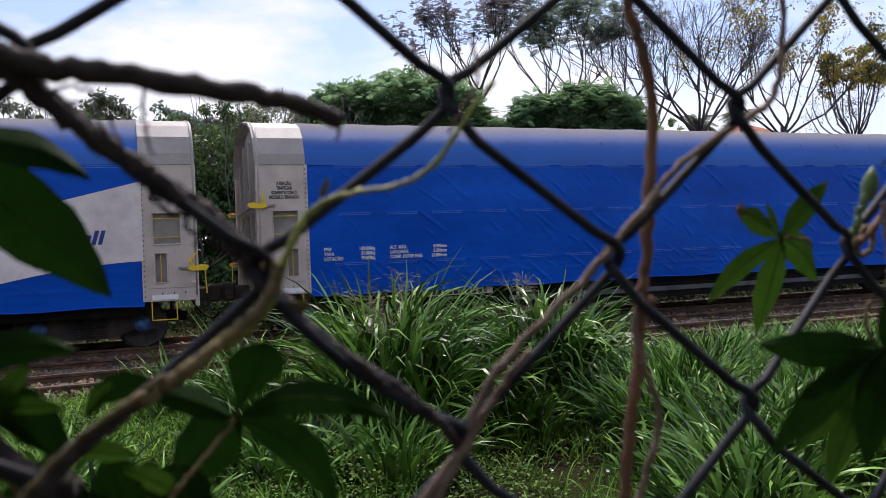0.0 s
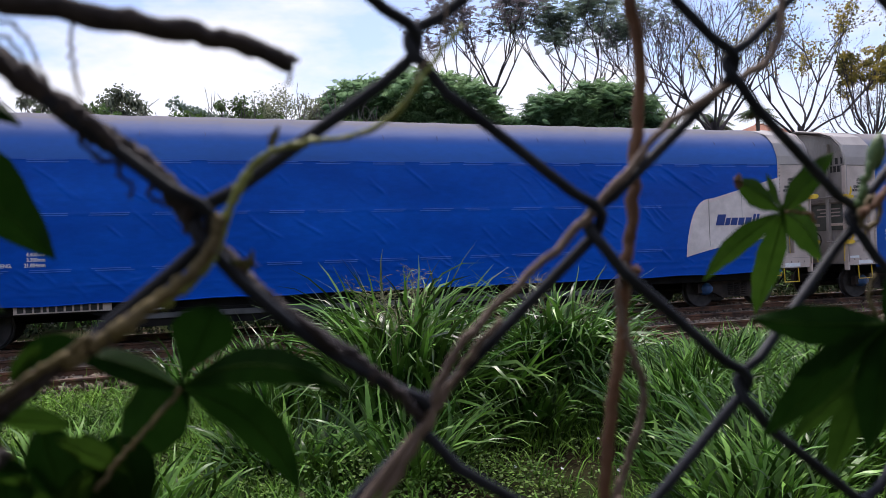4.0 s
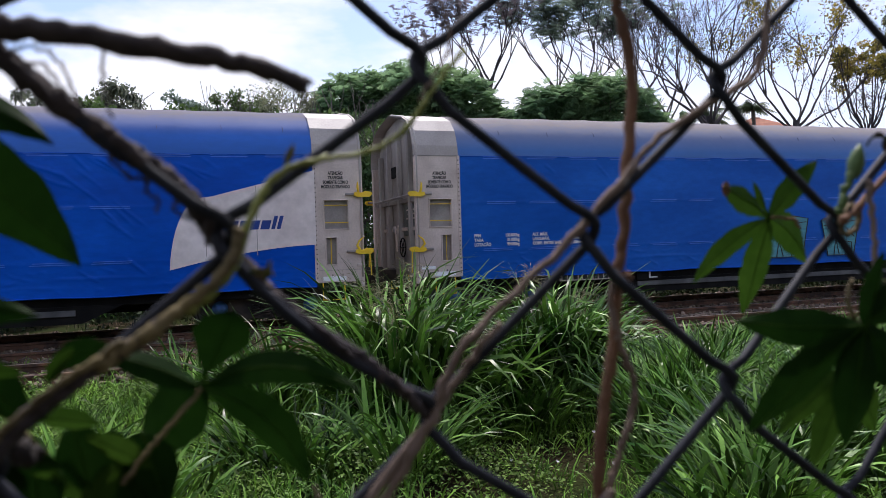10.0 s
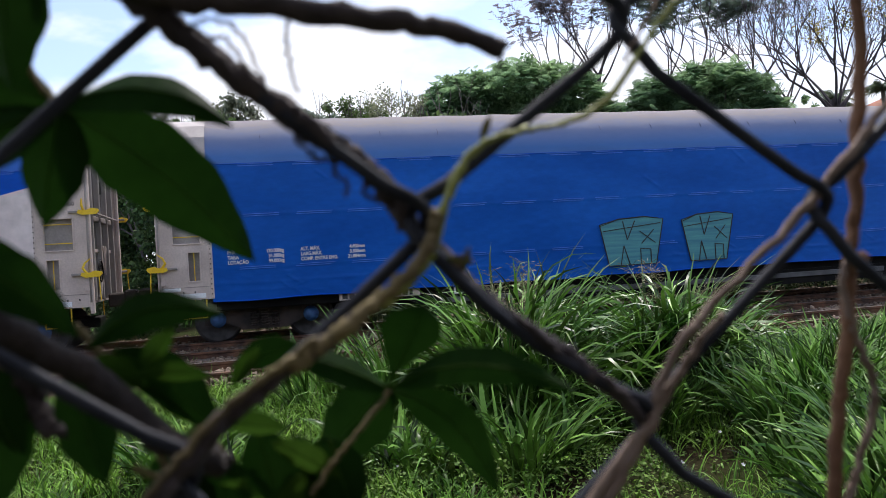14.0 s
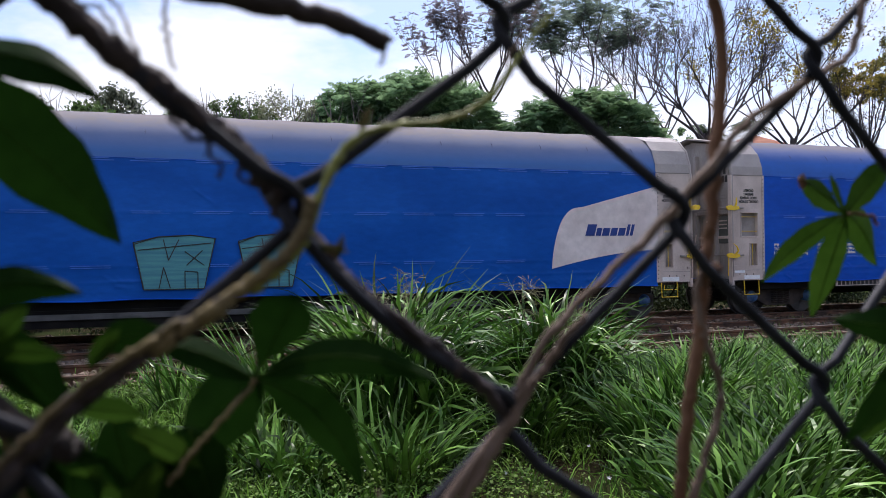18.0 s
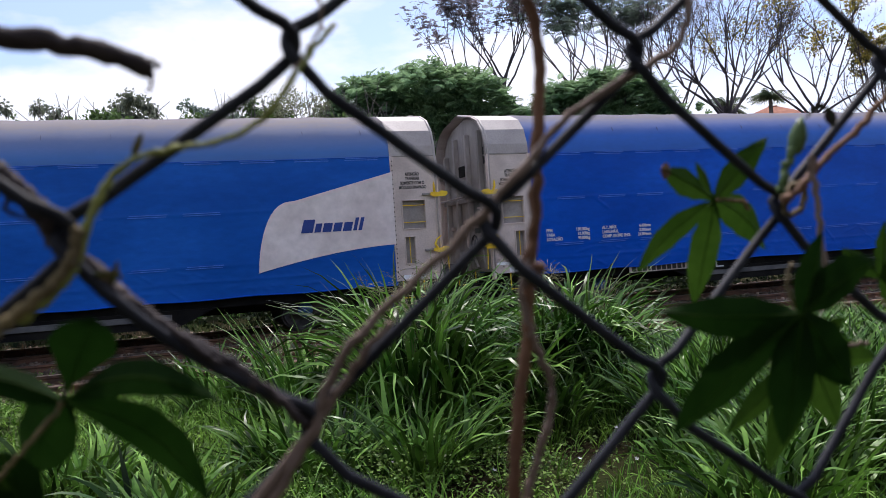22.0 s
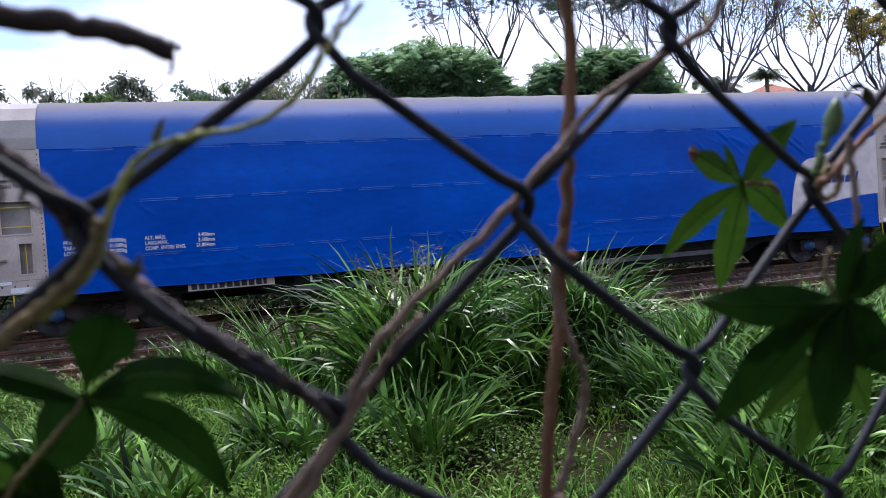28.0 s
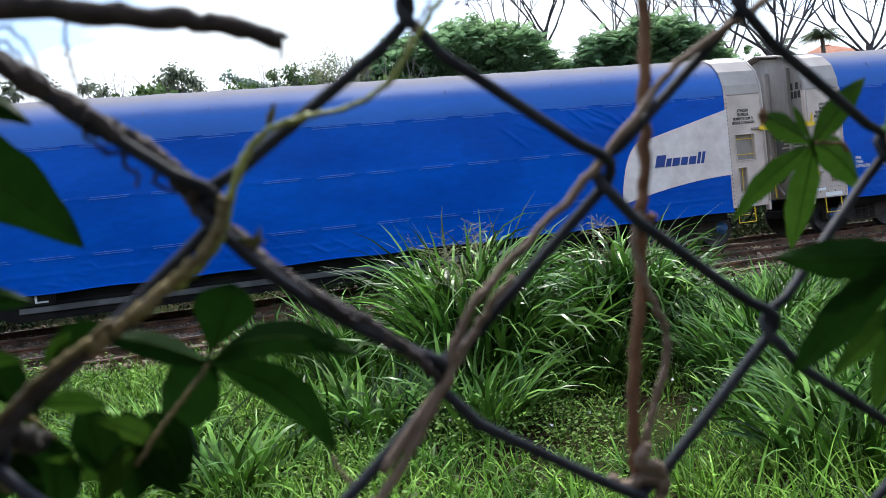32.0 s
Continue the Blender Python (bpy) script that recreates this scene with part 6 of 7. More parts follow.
def build_fence():
    root = tagged(new("chain_link_fence"), "dark grey chain-link fence overgrown with creeper", "fence")
    rows = range(-17, 40)
    rng = random.Random(4)
    for c in range(-17, 18):
        pts = []
        # a flattened spiral between two columns of knots
        for j in rows:
            right = (j + c) % 2 == 1
            x = FX + COL * (c + (1 if right else 0))
            z = FZ - ROW * j
            over = 0.0015
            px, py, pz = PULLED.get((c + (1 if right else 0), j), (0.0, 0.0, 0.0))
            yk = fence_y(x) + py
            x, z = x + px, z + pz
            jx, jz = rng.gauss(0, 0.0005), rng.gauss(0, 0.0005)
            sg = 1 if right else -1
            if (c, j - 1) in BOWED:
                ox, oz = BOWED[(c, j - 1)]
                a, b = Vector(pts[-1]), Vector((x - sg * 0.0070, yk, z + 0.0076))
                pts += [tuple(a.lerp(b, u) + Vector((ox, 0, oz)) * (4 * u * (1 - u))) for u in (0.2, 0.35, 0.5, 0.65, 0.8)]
            for dx, dz, dy in ((-0.0070, 0.0076, -0.0016), (-0.0012, 0.0046, -0.0016), (over * 0.8, 0.0022, -0.0013), (over, 0.0, 0.0), (over * 0.8, -0.0022, 0.0013), (-0.0012, -0.0046, 0.0016), (-0.0070, -0.0096 if right else -0.0116, 0.0016)):
                pts.append((x + sg * dx + jx, yk + (dy if right else -dy), z + dz + jz))
        part("wire", Shape().tube(pts, WIRE_R, 8), M_WIRE, root, smooth=True)
    return root


build_fence()


def strand(name, pts, y, r0, r1, material, parent, label="", seed=1, wobble=0.0006, steps=7, lump=0.18):
    """A stem through (x, z) points near the plane y, uneven in girth."""
    rng = random.Random(seed)
    ys = [y if y > 0.189 or p[0] < 0.07 else y + 0.085 * (p[0] - 0.07) for p in pts]
    line = smooth_line([(p[0] * b / y, b + (p[2] if len(p) > 2 else 0.0), 1.523 + (p[1] - 1.523) * b / y) for p, b in zip(pts, ys)], steps)
    n = len(line)
    line = [p + Vector((rng.gauss(0, wobble), rng.gauss(0, wobble), rng.gauss(0, wobble))) * (0 if i in (0, n - 1) else 1) * 0.5 for i, p in enumerate(line)]
    rad = [(r0 + (r1 - r0) * i / (n - 1)) * (1 + rng.uniform(-lump, lump)) for i in range(n)]
    return part(name, Shape().tube(line, rad, 8), material, parent, label, smooth=True)


def leaf(parent, base, tip, y, width, arch=0.0, turn=0.0, tip_y=0.0, material=None, name="leaflet", label="", round_=0.9):
    """A pointed leaf from base to tip, both (x, z); arch bends it upward, turn tilts the blade about its rib."""
    a, b = Vector((base[0], y, base[1])), Vector((tip[0], y + tip_y, tip[1]))
    d = b - a
    ln = d.length
    d.normalize()
    face = Vector((0, -1, 0))
    side = d.cross(face).normalized()
    face = side.cross(d).normalized()
    q = Matrix.Rotation(turn, 3, d)
    side, face = q @ side, q @ face
    n, m = 12, 3
    vs = []
    up = Vector((0, 0, 1)) - d * d.z
    for i in range(n + 1):
        u = i / n
        w = width / 2 * (math.sin(math.pi * min(1, u ** round_)) ** 0.85 if 0 < u < 1 else 0.02)
        w *= 1 + 0.05 * math.sin(u * 23)
        c = a.lerp(b, u) + up * (arch * 4 * u * (1 - u)) * ln
        for k in range(-m, m + 1):
            s_ = k / m
            vs.append(c + side * (w * s_) + face * (-0.10 * width * abs(s_) + 0.012 * width * math.sin(u * 30 + abs(s_) * 5)))
    r = 2 * m + 1
    s = Shape().add(vs, [(i * r + k, i * r + k + 1, (i + 1) * r + k + 1, (i + 1) * r + k) for i in range(n) for k in range(r - 1)])
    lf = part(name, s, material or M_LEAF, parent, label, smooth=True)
    rib = [a.lerp(b, i / n) + up * (arch * 4 * (i / n) * (1 - i / n)) * ln + face * 0.0002 for i in range(n)]
    part("midrib", Shape().tube(rib, [0.0003 * (1 - 0.7 * i / n) for i in range(n)], 5), M_LEAF_Y, lf)
    return lf


def creepers():
    dead = tagged(new("dead_vine"), "dry brown woody vine twisted round the fence wire", "vine", group="vines on the fence")
    strand("broken_branch", [(-0.0640, 1.5810), (-0.0524, 1.5772), (-0.0382, 1.5727), (-0.0200, 1.5706), (0.0026, 1.5676), (0.0169, 1.5657), (0.0292, 1.5620)], 0.180, 0.0033, 0.0021, M_VINE, dead, "broken dead branch with a torn end", 3, lump=0.12)
    strand("torn_end", [(0.0272, 1.5628), (0.0290, 1.5608), (0.0288, 1.5580), (0.0278, 1.5572)], 0.180, 0.0005, 0.0002, M_VINE, dead, "", 4)
    strand("torn_end", [(0.0270, 1.5622), (0.0292, 1.5630), (0.0305, 1.5622)], 0.1795, 0.0007, 0.0003, M_VINE, dead, "", 5)
    main = [(-0.0610, 1.5860), (-0.0532, 1.5813), (-0.0400, 1.5712), (-0.0308, 1.5628), (-0.0223, 1.5561), (-0.0145, 1.5497), (-0.0095, 1.5459), (-0.0036, 1.5419), (0.0018, 1.5367), (0.0052, 1.5324), (0.0080, 1.5275), (0.0113, 1.5235), (0.0171, 1.5169), (0.0222, 1.5116), (0.0275, 1.5062), (0.0343, 1.5018), (0.0421, 1.4967), (0.0467, 1.4919), (0.0535, 1.4861), (0.0587, 1.4811)]
    strand("woody_stem", main, 0.1850, 0.0031, 0.0014, M_VINE, dead, "thick dry woody stem", 6)
    twist = [(x + 0.0011 * math.sin(i * 2.1), z + 0.0013 * math.cos(i * 2.1), 0.0016 * math.cos(i * 2.1 + 1)) for i, (x, z) in enumerate(main[2:])]
    strand("woody_stem", twist, 0.1832, 0.0017, 0.0008, M_VINE, dead, "thinner stem wound round it", 7)
    strand("dry_tendril", [(-0.0152, 1.5513), (-0.0142, 1.5460), (-0.0114, 1.5418), (-0.0075, 1.5404), (-0.0040, 1.5419)], 0.183, 0.0006, 0.0004, M_VINE, dead, "curled dry tendril", 8)
    strand("dry_tendril", [(-0.0062, 1.5404), (-0.0060, 1.5372), (-0.0040, 1.5350), (-0.0045, 1.5330)], 0.182, 0.0005, 0.0003, M_VINE, dead, "curled dry tendril", 9)
    strand("dry_tendril", [(0.0000, 1.5354), (-0.0007, 1.5330), (0.0020, 1.5318), (0.0055, 1.5300)], 0.182, 0.0005, 0.0003, M_VINE, dead, "curled dry tendril", 10)
    strand("dry_tendril", [(-0.0330, 1.5665), (-0.0290, 1.5680), (-0.0240, 1.5660), (-0.0210, 1.5600), (-0.0188, 1.5540)], 0.181, 0.0004, 0.0003, M_VINE, dead, "curled dry tendril", 11)
    strand("dry_tendril", [(-0.0345, 1.5680), (-0.0300, 1.5650), (-0.0255, 1.5640), (-0.0225, 1.5580)], 0.182, 0.0005, 0.0003, M_VINE, dead, "curled dry tendril", 12)
    strand("dry_tendril", [(-0.0140, 1.5690), (-0.0145, 1.5610), (-0.0138, 1.5560), (-0.0130, 1.5530)], 0.179, 0.0004, 0.0003, M_VINE, dead, "hanging dry tendril", 13)

    low = tagged(new("woody_creeper"), "brown creeper stem bound along the fence wire", "vine", group="vines on the fence")
    climb = [(0.0130, 1.5285), (0.0124, 1.5250), (0.0112, 1.5223), (0.0075, 1.5175), (0.0018, 1.5127), (-0.0044, 1.5082), (-0.0112, 1.5037), (-0.0168, 1.5003), (-0.0234, 1.4961), (-0.0319, 1.4899), (-0.0400, 1.4815), (-0.0470, 1.4740)]
    strand("stem", climb[:8], 0.1780, 0.0012, 0.0017, M_VINE_Y, low, "yellowish brown bark", 14)
    strand("lower_stem", climb[5:], 0.1785, 0.0015, 0.0022, M_VINE, low, "dark brown bark", 45)
    # a thin yellow strand follows the upper edge of the dark stem
    strand("side_shoot", [(x - 0.0009, z + 0.0012) for x, z in climb[6:]], 0.1765, 0.0009, 0.0007, M_VINE_Y, low, "thin yellowish strand on the upper edge of the stem", 46)
    strand("stem", [(-0.0850, 1.5230), (-0.0760, 1.5150), (-0.0660, 1.5060), (-0.0560, 1.5000), (-0.0450, 1.4875), (-0.0370, 1.4815), (-0.0310, 1.4790)], 0.1930, 0.0036, 0.0026, M_VINE_SHADE, low, "thick dark stem with leaf shade put into its bark", 15)
    strand("green_tendril", [(0.0690, 1.5720), (0.0620, 1.5638), (0.0566, 1.5566), (0.0513, 1.5505), (0.0424, 1.5460), (0.0330, 1.5446), (0.0251, 1.5427), (0.0203, 1.5393), (0.0178, 1.5357), (0.0146, 1.5289), (0.0126, 1.5228), (0.0108, 1.5192), (0.0070, 1.5150), (0.0010, 1.5100)], 0.1785, 0.0006, 0.0011, M_TENDRIL, low, "yellow-green climbing tendril", 16, wobble=0.0003)
    strand("dry_tendril", [(0.0653, 1.5860), (0.0672, 1.5761), (0.0654, 1.5701), (0.0614, 1.5649), (0.0585, 1.5600)], 0.184, 0.0004, 0.0004, M_VINE_P, low, "thin pale tendril", 17)
    leaf(low, (0.0240, 1.5430), (0.0265, 1.5485), 0.181, 0.0018, material=M_VINE_Y, name="withered_leaf")
    leaf(low, (0.0150, 1.5190), (0.0210, 1.5180), 0.180, 0.0022, material=M_VINE_Y, name="withered_leaf")
    leaf(low, (0.0185, 1.5165), (0.0200, 1.5215), 0.180, 0.0016, material=M_VINE_Y, name="withered_leaf")

    pale = tagged(new("climbing_stem"), "pale brown climbing stem twisted along the wire", "vine", group="vines on the fence")
    strand("stem", [(0.0160, 1.4320), (0.0340, 1.4490), (0.0480, 1.4640), (0.0590, 1.4800), (0.0640, 1.4915), (0.0735, 1.5025), (0.0975, 1.5220), (0.1150, 1.5382), (0.1293, 1.5518), (0.1525, 1.5645), (0.1639, 1.5726), (0.1682, 1.5914), (0.1687, 1.6100)], 0.1838, 0.0014, 0.0009, M_VINE_P, pale, "pale rough bark", 18)
    strand("twin_stem", [(0.0420, 1.4610), (0.0560, 1.4770), (0.0635, 1.4850), (0.0700, 1.4930), (0.0790, 1.5030)], 0.1845, 0.0014, 0.0008, M_VINE_P, pale, "", 19)

    stem = tagged(new("upright_stem"), "upright reddish brown woody stem behind the fence", "vine", group="vines on the fence")
    strand("stem", [(0.1195, 1.6200), (0.1202, 1.6080), (0.1209, 1.5982), (0.1247, 1.5885), (0.1276, 1.5686), (0.1255, 1.5470), (0.1235, 1.5272), (0.1208, 1.5125), (0.1190, 1.4946), (0.1150, 1.4737), (0.1126, 1.4546), (0.1120, 1.4400)], 0.1945, 0.0016, 0.0018, M_VINE_R, stem, "reddish brown bark", 20, lump=0.12)
    strand("side_stem", [(0.1210, 1.5150), (0.1178, 1.5075), (0.1195, 1.4970), (0.1228, 1.4880), (0.1248, 1.4790), (0.1222, 1.4690), (0.1175, 1.4580), (0.1140, 1.4500), (0.1150, 1.4420)], 0.1935, 0.0009, 0.0013, M_VINE_P, stem, "thin pale side stem", 21)
    strand("knot", [(0.1028, 1.4458), (0.1080, 1.4430), (0.1130, 1.4440), (0.1175, 1.4410), (0.1160, 1.4360)], 0.1910, 0.0013, 0.0019, M_VINE_P, stem, "gnarled knot", 22)
    strand("knot", [(0.1145, 1.4530), (0.1120, 1.4490), (0.1170, 1.4460), (0.1185, 1.4400)], 0.1905, 0.0015, 0.0019, M_VINE_P, stem, "gnarled knot", 23)
    strand("knot", [(0.1190, 1.5110), (0.1225, 1.5135), (0.1232, 1.5115), (0.1200, 1.5100)], 0.1925, 0.0011, 0.0010, M_VINE_R, stem, "", 24)

    # creeper with five-fingered leaves on the left
    lc = tagged(new("creeper_leaf"), "dark green five-fingered creeper leaf in the fence", "leaf", group="creeper leaves")
    c = (0.0051, 1.4896)
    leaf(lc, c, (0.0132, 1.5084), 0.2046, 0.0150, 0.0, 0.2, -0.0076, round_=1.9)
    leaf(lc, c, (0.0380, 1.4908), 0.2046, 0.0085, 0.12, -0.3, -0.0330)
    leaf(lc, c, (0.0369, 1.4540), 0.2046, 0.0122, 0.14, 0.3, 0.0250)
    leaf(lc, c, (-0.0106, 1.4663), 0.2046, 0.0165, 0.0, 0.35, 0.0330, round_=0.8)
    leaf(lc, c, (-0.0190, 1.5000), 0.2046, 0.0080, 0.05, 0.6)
    strand("leaf_stalk", [(0.0051, 1.4896), (-0.0030, 1.4805), (-0.0095, 1.4735), (-0.0140, 1.4680)], 0.2030, 0.0005, 0.0006, M_VINE_Y, lc, "", 25)
    strand("leaf_stalk", [(0.0318, 1.4625), (0.0345, 1.4570), (0.0380, 1.4520)], 0.199, 0.0005, 0.0006, M_VINE_P, lc, "", 26)

    la = tagged(new("creeper_leaf"), "large dark green creeper leaf with pointed fingers", "leaf", group="creeper leaves")
    c = (-0.0618, 1.5562)
    leaf(la, c, (-0.0230, 1.5202), 0.205, 0.0205, 0.06, 0.15, 0.027, round_=0.8)
    leaf(la, c, (-0.0262, 1.5501), 0.205, 0.0112, 0.15, -0.5, -0.008)
    leaf(la, c, (-0.0675, 1.5310), 0.205, 0.0150, 0.0, 0.2, 0.004, round_=0.8)
    leaf(la, c, (-0.0950, 1.5390), 0.205, 0.0150, 0.05, 0.2)
    leaf(la, c, (-0.0940, 1.5680), 0.205, 0.0125, 0.05, -0.2)
    strand("leaf_stalk", [c, (-0.0660, 1.5620), (-0.0690, 1.5700), (-0.0680, 1.5800)], 0.2045, 0.0006, 0.0008, M_VINE_Y, la, "", 27)

    lb = tagged(new("creeper_leaf"), "drooping dark green creeper leaf high on the fence", "leaf", group="creeper leaves")
    leaf(lb, (-0.0655, 1.5880), (-0.0660, 1.5555), 0.184, 0.0165, 0, 0.3, round_=0.8)
    leaf(lb, (-0.0590, 1.5860), (-0.0600, 1.5682), 0.184, 0.0042, 0, 1.0)
    leaf(lb, (-0.0660, 1.5880), (-0.0920, 1.5700), 0.186, 0.0140, 0.05, 0.3)
    strand("leaf_stalk", [(-0.0655, 1.5880), (-0.0640, 1.5920), (-0.0600, 1.5960)], 0.186, 0.0006, 0.0008, M_VINE_Y, lb, "", 28)

    ld = tagged(new("creeper_leaf"), "dark green creeper leaves crowding the lower fence", "leaf", group="creeper leaves")
    for b, t, w, ar, tu, y in (((-0.0860, 1.5285), (-0.0572, 1.5080), 0.0125, 0.10, 0.2, 0.186), ((-0.0570, 1.5055), (-0.0300, 1.5103), 0.0088, 0.16, -0.3, 0.195), ((-0.0530, 1.5045), (-0.0325, 1.4838), 0.0115, 0.10, 0.2, 0.198),
                              ((-0.0800, 1.5060), (-0.0700, 1.4850), 0.0120, 0.0, 0.3, 0.194), ((-0.0620, 1.5000), (-0.0560, 1.4760), 0.0120, 0.0, -0.3, 0.200), ((-0.0290, 1.4980), (-0.0130, 1.5010), 0.0075, 0.1, 0.3, 0.197)):
        leaf(ld, b, t, y, w, ar, tu)
    for b, t, w, y in (((-0.0470, 1.5000), (-0.0400, 1.5080), 0.0050, 0.196), ((-0.0480, 1.4990), (-0.0330, 1.4975), 0.0045, 0.194), ((-0.0290, 1.4950), (-0.0230, 1.5030), 0.0042, 0.194), ((-0.0330, 1.4860), (-0.0180, 1.4830), 0.0060, 0.202),
                       ((-0.0400, 1.4800), (-0.0270, 1.4700), 0.0070, 0.204), ((-0.0350, 1.4880), (-0.0420, 1.4700), 0.0080, 0.204), ((-0.0220, 1.4800), (-0.0070, 1.4700), 0.0065, 0.206), ((-0.0150, 1.4720), (-0.0240, 1.4590), 0.0070, 0.207)):
        leaf(ld, b, t, y, w, 0.05, 0.3, material=M_LEAF_Y)
    strand("leaf_stalk", [(-0.0600, 1.5100), (-0.0560, 1.5040), (-0.0500, 1.5000), (-0.0380, 1.4880), (-0.0300, 1.4780)], 0.2, 0.0008, 0.0007, M_VINE_Y, ld, "", 29)

    le = tagged(new("creeper_leaf"), "small dark creeper leaf low on the fence", "leaf", group="creeper leaves")
    c = (-0.0143, 1.4690)
    for t, w in (((-0.0160, 1.4800), 0.0070), ((-0.0085, 1.4785), 0.0068), ((-0.0030, 1.4640), 0.0075), ((-0.0260, 1.4785), 0.0085), ((-0.0300, 1.4660), 0.0090), ((-0.0180, 1.4560), 0.0085), ((-0.0060, 1.4560), 0.0080)):
        leaf(le, c, t, 0.212, w * 1.15, 0.04, 0.3, material=M_LEAF_Y if t[0] < -0.028 else M_LEAF)
    for b, t, w in (((-0.0250, 1.4830), (-0.0205, 1.4630), 0.0125), ((-0.0090, 1.4790), (-0.0040, 1.4590), 0.0120), ((-0.0400, 1.4810), (-0.0465, 1.4630), 0.0135), ((-0.0330, 1.4760), (-0.0330, 1.4560), 0.0120)):
        leaf(le, b, t, 0.208, w, 0.03, 0.2, round_=0.8)
    lg = tagged(new("creeper_leaf"), "hanging dark creeper leaf beside a dry tangle", "leaf", group="creeper leaves")
    leaf(lg, (-0.0755, 1.5020), (-0.0765, 1.4735), 0.197, 0.0165, 0, 0.2, round_=0.7)
    leaf(lg, (-0.0790, 1.5120), (-0.0900, 1.4900), 0.197, 0.0140, 0, 0.2)
    leaf(lg, (-0.0600, 1.5010), (-0.0460, 1.4960), 0.196, 0.0075, 0.1, 0.3, material=M_LEAF_Y)
    leaf(lg, (-0.0450, 1.4800), (-0.0340, 1.4640), 0.198, 0.0090, 0.1, 0.3)
    leaf(lg, (-0.0430, 1.4760), (-0.0260, 1.4745), 0.198, 0.0070, 0.1, 0.3)
    strand("dry_tangle", [(-0.0700, 1.5060), (-0.0690, 1.4990), (-0.0670, 1.4930), (-0.0640, 1.4880)], 0.196, 0.0030, 0.0020, M_VINE, lg, "dry dark tangle", 41)
    strand("dry_tangle", [(-0.0720, 1.5090), (-0.0640, 1.5030), (-0.0560, 1.5000), (-0.0530, 1.4960)], 0.194, 0.0022, 0.0014, M_VINE, lg, "dry pale stub", 42)
    strand("leaf_stalk", [(-0.0460, 1.4900), (-0.0430, 1.4770), (-0.0400, 1.4690)], 0.196, 0.0008, 0.0006, M_VINE_Y, lg, "", 43)
    strand("leaf_stalk", [(-0.0500, 1.4800), (-0.0430, 1.4770), (-0.0340, 1.4800)], 0.196, 0.0007, 0.0006, M_VINE_Y, lg, "", 44)

    # right side: a small leaf with a brown tip, a bud, and a large leaf
    rs = tagged(new("creeper_leaf"), "small creeper leaf with a browned finger tip", "leaf", group="creeper leaves")
    c = (0.2085, 1.5296)
    leaf(rs, c, (0.1893, 1.5408), 0.2303, 0.0105, 0.03, 0.2, 0.0005, material=M_LEAF_Y, round_=1.3)
    leaf(rs, (0.1915, 1.5398), (0.1876, 1.5414), 0.2299, 0.0062, 0, 0.2, material=M_VINE_R, name="browned_tip", label="browned leaf tip")
    leaf(rs, c, (0.2020, 1.5432), 0.2303, 0.0050, 0, 0.3, material=M_LEAF_Y, round_=1.4)
    leaf(rs, c, (0.2331, 1.5512), 0.2303, 0.0092, 0.03, -0.3, 0.0007, material=M_LEAF_Y)
    leaf(rs, c, (0.1860, 1.5061), 0.2303, 0.0082, 0.08, 0.3, 0.0159, material=M_LEAF_Y)
    leaf(rs, c, (0.2099, 1.4927), 0.2303, 0.0110, 0, 0.3, 0.0174, material=M_LEAF_Y)
    leaf(rs, c, (0.2481, 1.5109), 0.2303, 0.0125, 0.08, 0.2, 0.0228, material=M_LEAF_Y)
    strand("leaf_stalk", [c, (0.2140, 1.5298), (0.2190, 1.5288), (0.2215, 1.5262)], 0.2295, 0.0005, 0.0006, M_VINE_R, rs, "", 30)

    bud = tagged(new("vine_bud"), "pale green flower bud on a creeper stem", "bud")
    strand("stalk", [(0.2040, 1.5300), (0.2058, 1.5345), (0.2085, 1.5400), (0.2110, 1.5450)], 0.194, 0.0012, 0.0014, M_BUD, bud, "", 31)
    part("bud_body", Shape().lathe((0.2103, 0.194, 1.5412), (0.2137, 0.194, 1.5524), [(0, 0.0014), (0.15, 0.0023), (0.45, 0.0028), (0.75, 0.0019), (1, 0.0003)], 12), M_BUD, bud, smooth=True)
    strand("climbing_stem", [(0.1940, 1.5270), (0.2000, 1.5300), (0.2084, 1.5377), (0.2230, 1.5476), (0.2404, 1.5627), (0.2600, 1.5790)], 0.184, 0.0014, 0.0008, M_VINE_R, bud, "stem wound round the wire", 32)
    strand("coil", [(0.1960, 1.5260), (0.1985, 1.5310), (0.2030, 1.5300), (0.2020, 1.5250), (0.1970, 1.5230), (0.1965, 1.5285), (0.2015, 1.5320)], 0.1855, 0.0010, 0.0009, M_VINE_Y, bud, "", 33)
    strand("hanging_stem", [(0.2132, 1.5400), (0.2132, 1.5338), (0.2139, 1.5239), (0.2147, 1.5100), (0.2160, 1.4980)], 0.19, 0.0010, 0.0008, M_VINE_P, bud, "thin pale hanging stem", 34)
    leaf(bud, (0.2100, 1.5510), (0.2190, 1.5528), 0.188, 0.0030, 0.25, 0.9, material=M_VINE, name="dry_leaf")
    leaf(bud, (0.2180, 1.5540), (0.2200, 1.5478), 0.188, 0.0034, 0.0, 0.6, material=M_VINE, name="dry_leaf")

    rl = tagged(new("creeper_leaf"), "broad dark green creeper leaf with five long fingers", "leaf", group="creeper leaves")
    c = (0.1874, 1.4965)
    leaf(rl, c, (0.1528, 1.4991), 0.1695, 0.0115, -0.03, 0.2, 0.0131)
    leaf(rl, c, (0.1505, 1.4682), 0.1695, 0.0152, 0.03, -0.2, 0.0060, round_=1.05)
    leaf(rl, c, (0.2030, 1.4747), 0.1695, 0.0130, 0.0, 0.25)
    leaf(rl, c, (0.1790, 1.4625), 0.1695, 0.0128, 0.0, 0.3)
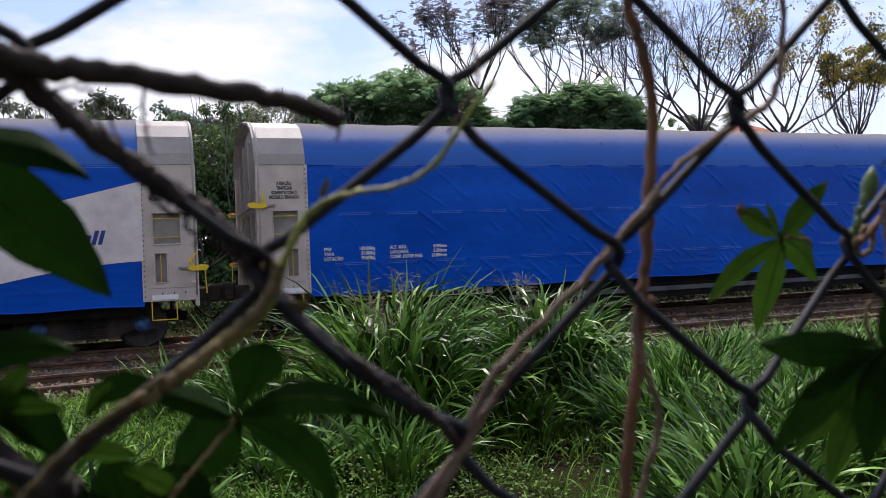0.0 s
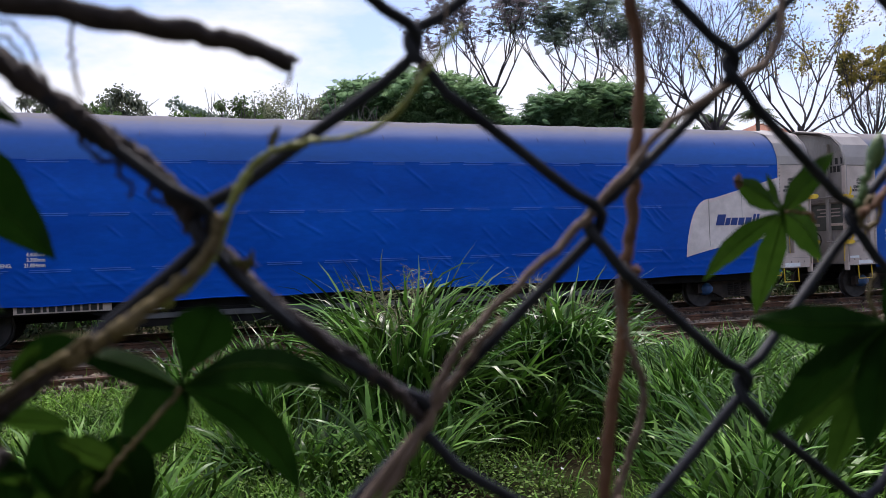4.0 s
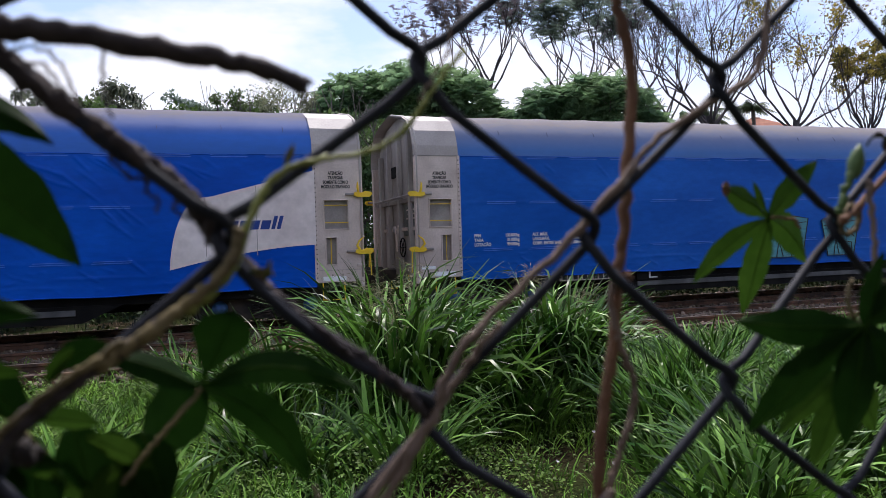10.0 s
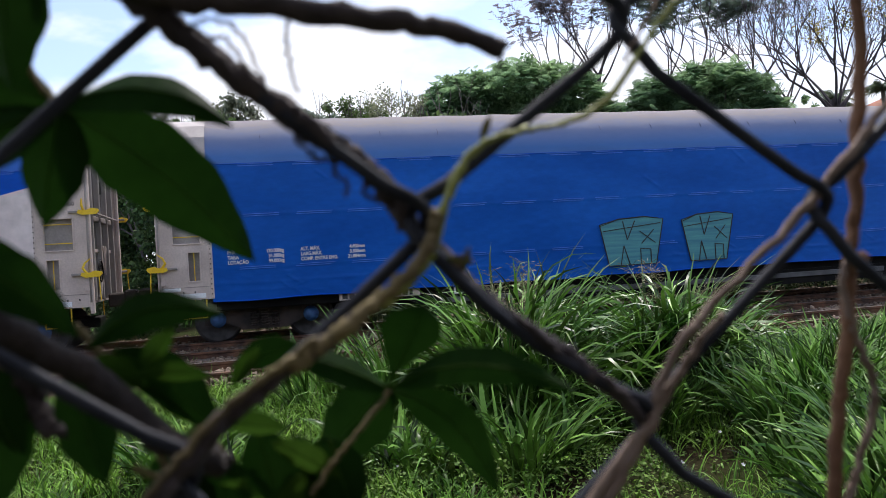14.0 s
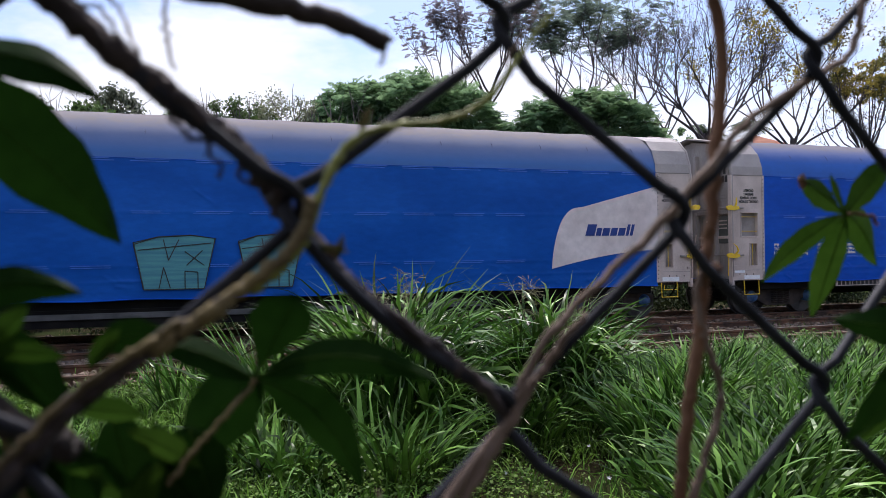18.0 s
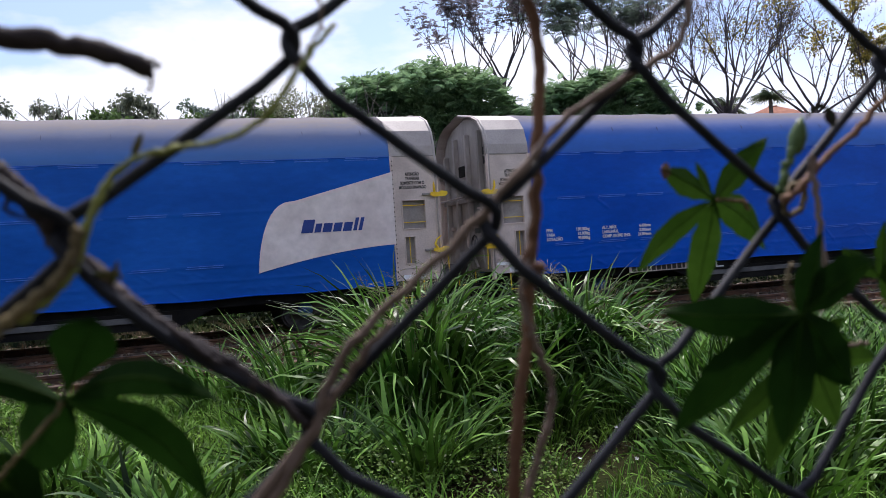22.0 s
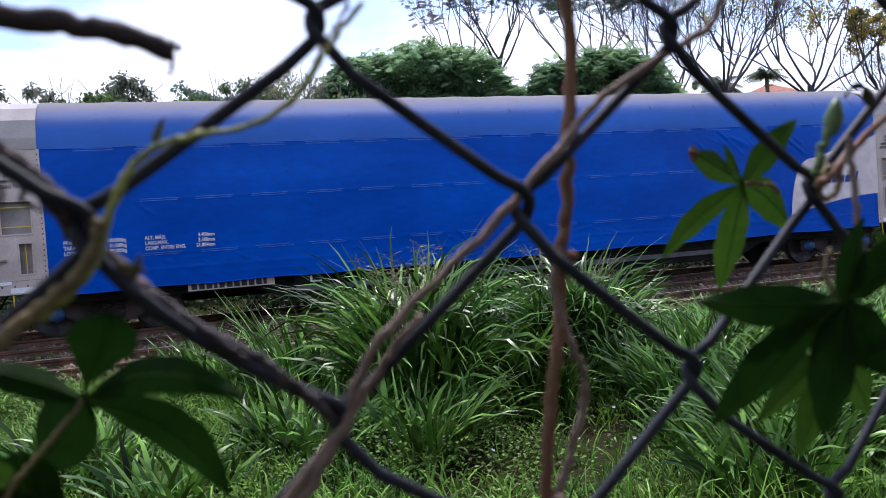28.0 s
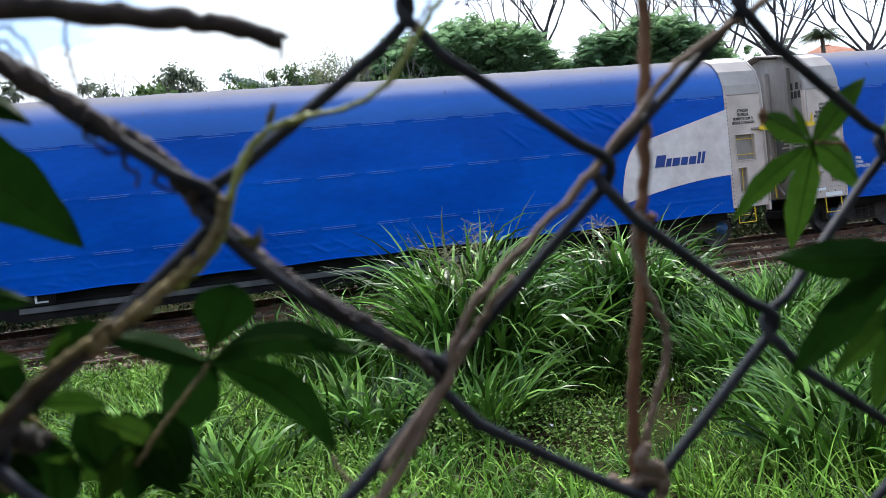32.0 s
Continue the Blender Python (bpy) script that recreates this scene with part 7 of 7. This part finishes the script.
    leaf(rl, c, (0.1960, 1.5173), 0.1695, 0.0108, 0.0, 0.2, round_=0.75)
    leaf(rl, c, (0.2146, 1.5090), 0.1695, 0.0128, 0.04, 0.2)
    strand("leaf_stalk", [c, (0.1835, 1.5030), (0.1850, 1.5100)], 0.1720, 0.0008, 0.0007, M_VINE_Y, rl, "", 35)
    rb = tagged(new("creeper_leaf"), "lighter green creeper leaf hanging lower on the fence", "leaf", group="creeper leaves")
    c = (0.2370, 1.4740)
    for t, w in (((0.2010, 1.4520), 0.0080), ((0.2170, 1.4380), 0.0110), ((0.2480, 1.4480), 0.0110), ((0.2540, 1.4860), 0.0090), ((0.2680, 1.4700), 0.0100)):
        leaf(rb, c, t, 0.222, w * 1.1, 0.03, 0.25, material=M_LEAF_Y)
    strand("leaf_stalk", [c, (0.2450, 1.4760), (0.2600, 1.4770)], 0.219, 0.0006, 0.0007, M_VINE_P, rb, "", 36)
    rt = tagged(new("creeper_leaf"), "young bright green creeper leaf at the fence", "leaf", group="creeper leaves")
    c = (0.2600, 1.5000)
    for t, w in (((0.2440, 1.5110), 0.0070), ((0.2640, 1.5190), 0.0080), ((0.2780, 1.5080), 0.0090), ((0.2720, 1.4880), 0.0090)):
        leaf(rt, c, t, 0.212, w, 0.02, 0.2, material=M_LEAF_Y)


creepers()


# ---- what moves ----
TRAIN = [(0, 1.76), (2, -2.10), (6, -9.72), (9, -15.25), (13, -22.44), (17, -29.30), (20, -34.36), (23, -39.20), (25, -42.27), (28, -46.90), (32, -52.78)]


def train_x(t):
    for (a, p), (b, q) in zip(TRAIN, TRAIN[1:]):
        if t <= b:
            return p + (q - p) * (t - a) / (b - a)
    return TRAIN[-1][1]


def motions():
    xs = [(t, train_x(t)) for t, _ in TRAIN]
    for k, w in enumerate(wagons):
        walk(w, [(t, pose(x + (k - 0.5) * PITCH, TRACK_Y, 0)) for t, x in xs])
        for o in w.children_recursive:
            if o.name.startswith("wheelset"):
                dx = o.location.x
                rows = []
                for i in range(129):
                    t = i * 0.25
                    rows.append((t, Matrix.Translation((dx, 0, WHEEL_R)) @ Matrix.Rotation((train_x(t) - train_x(0)) / WHEEL_R, 4, "Y")))
                walk(o, rows)


motions()
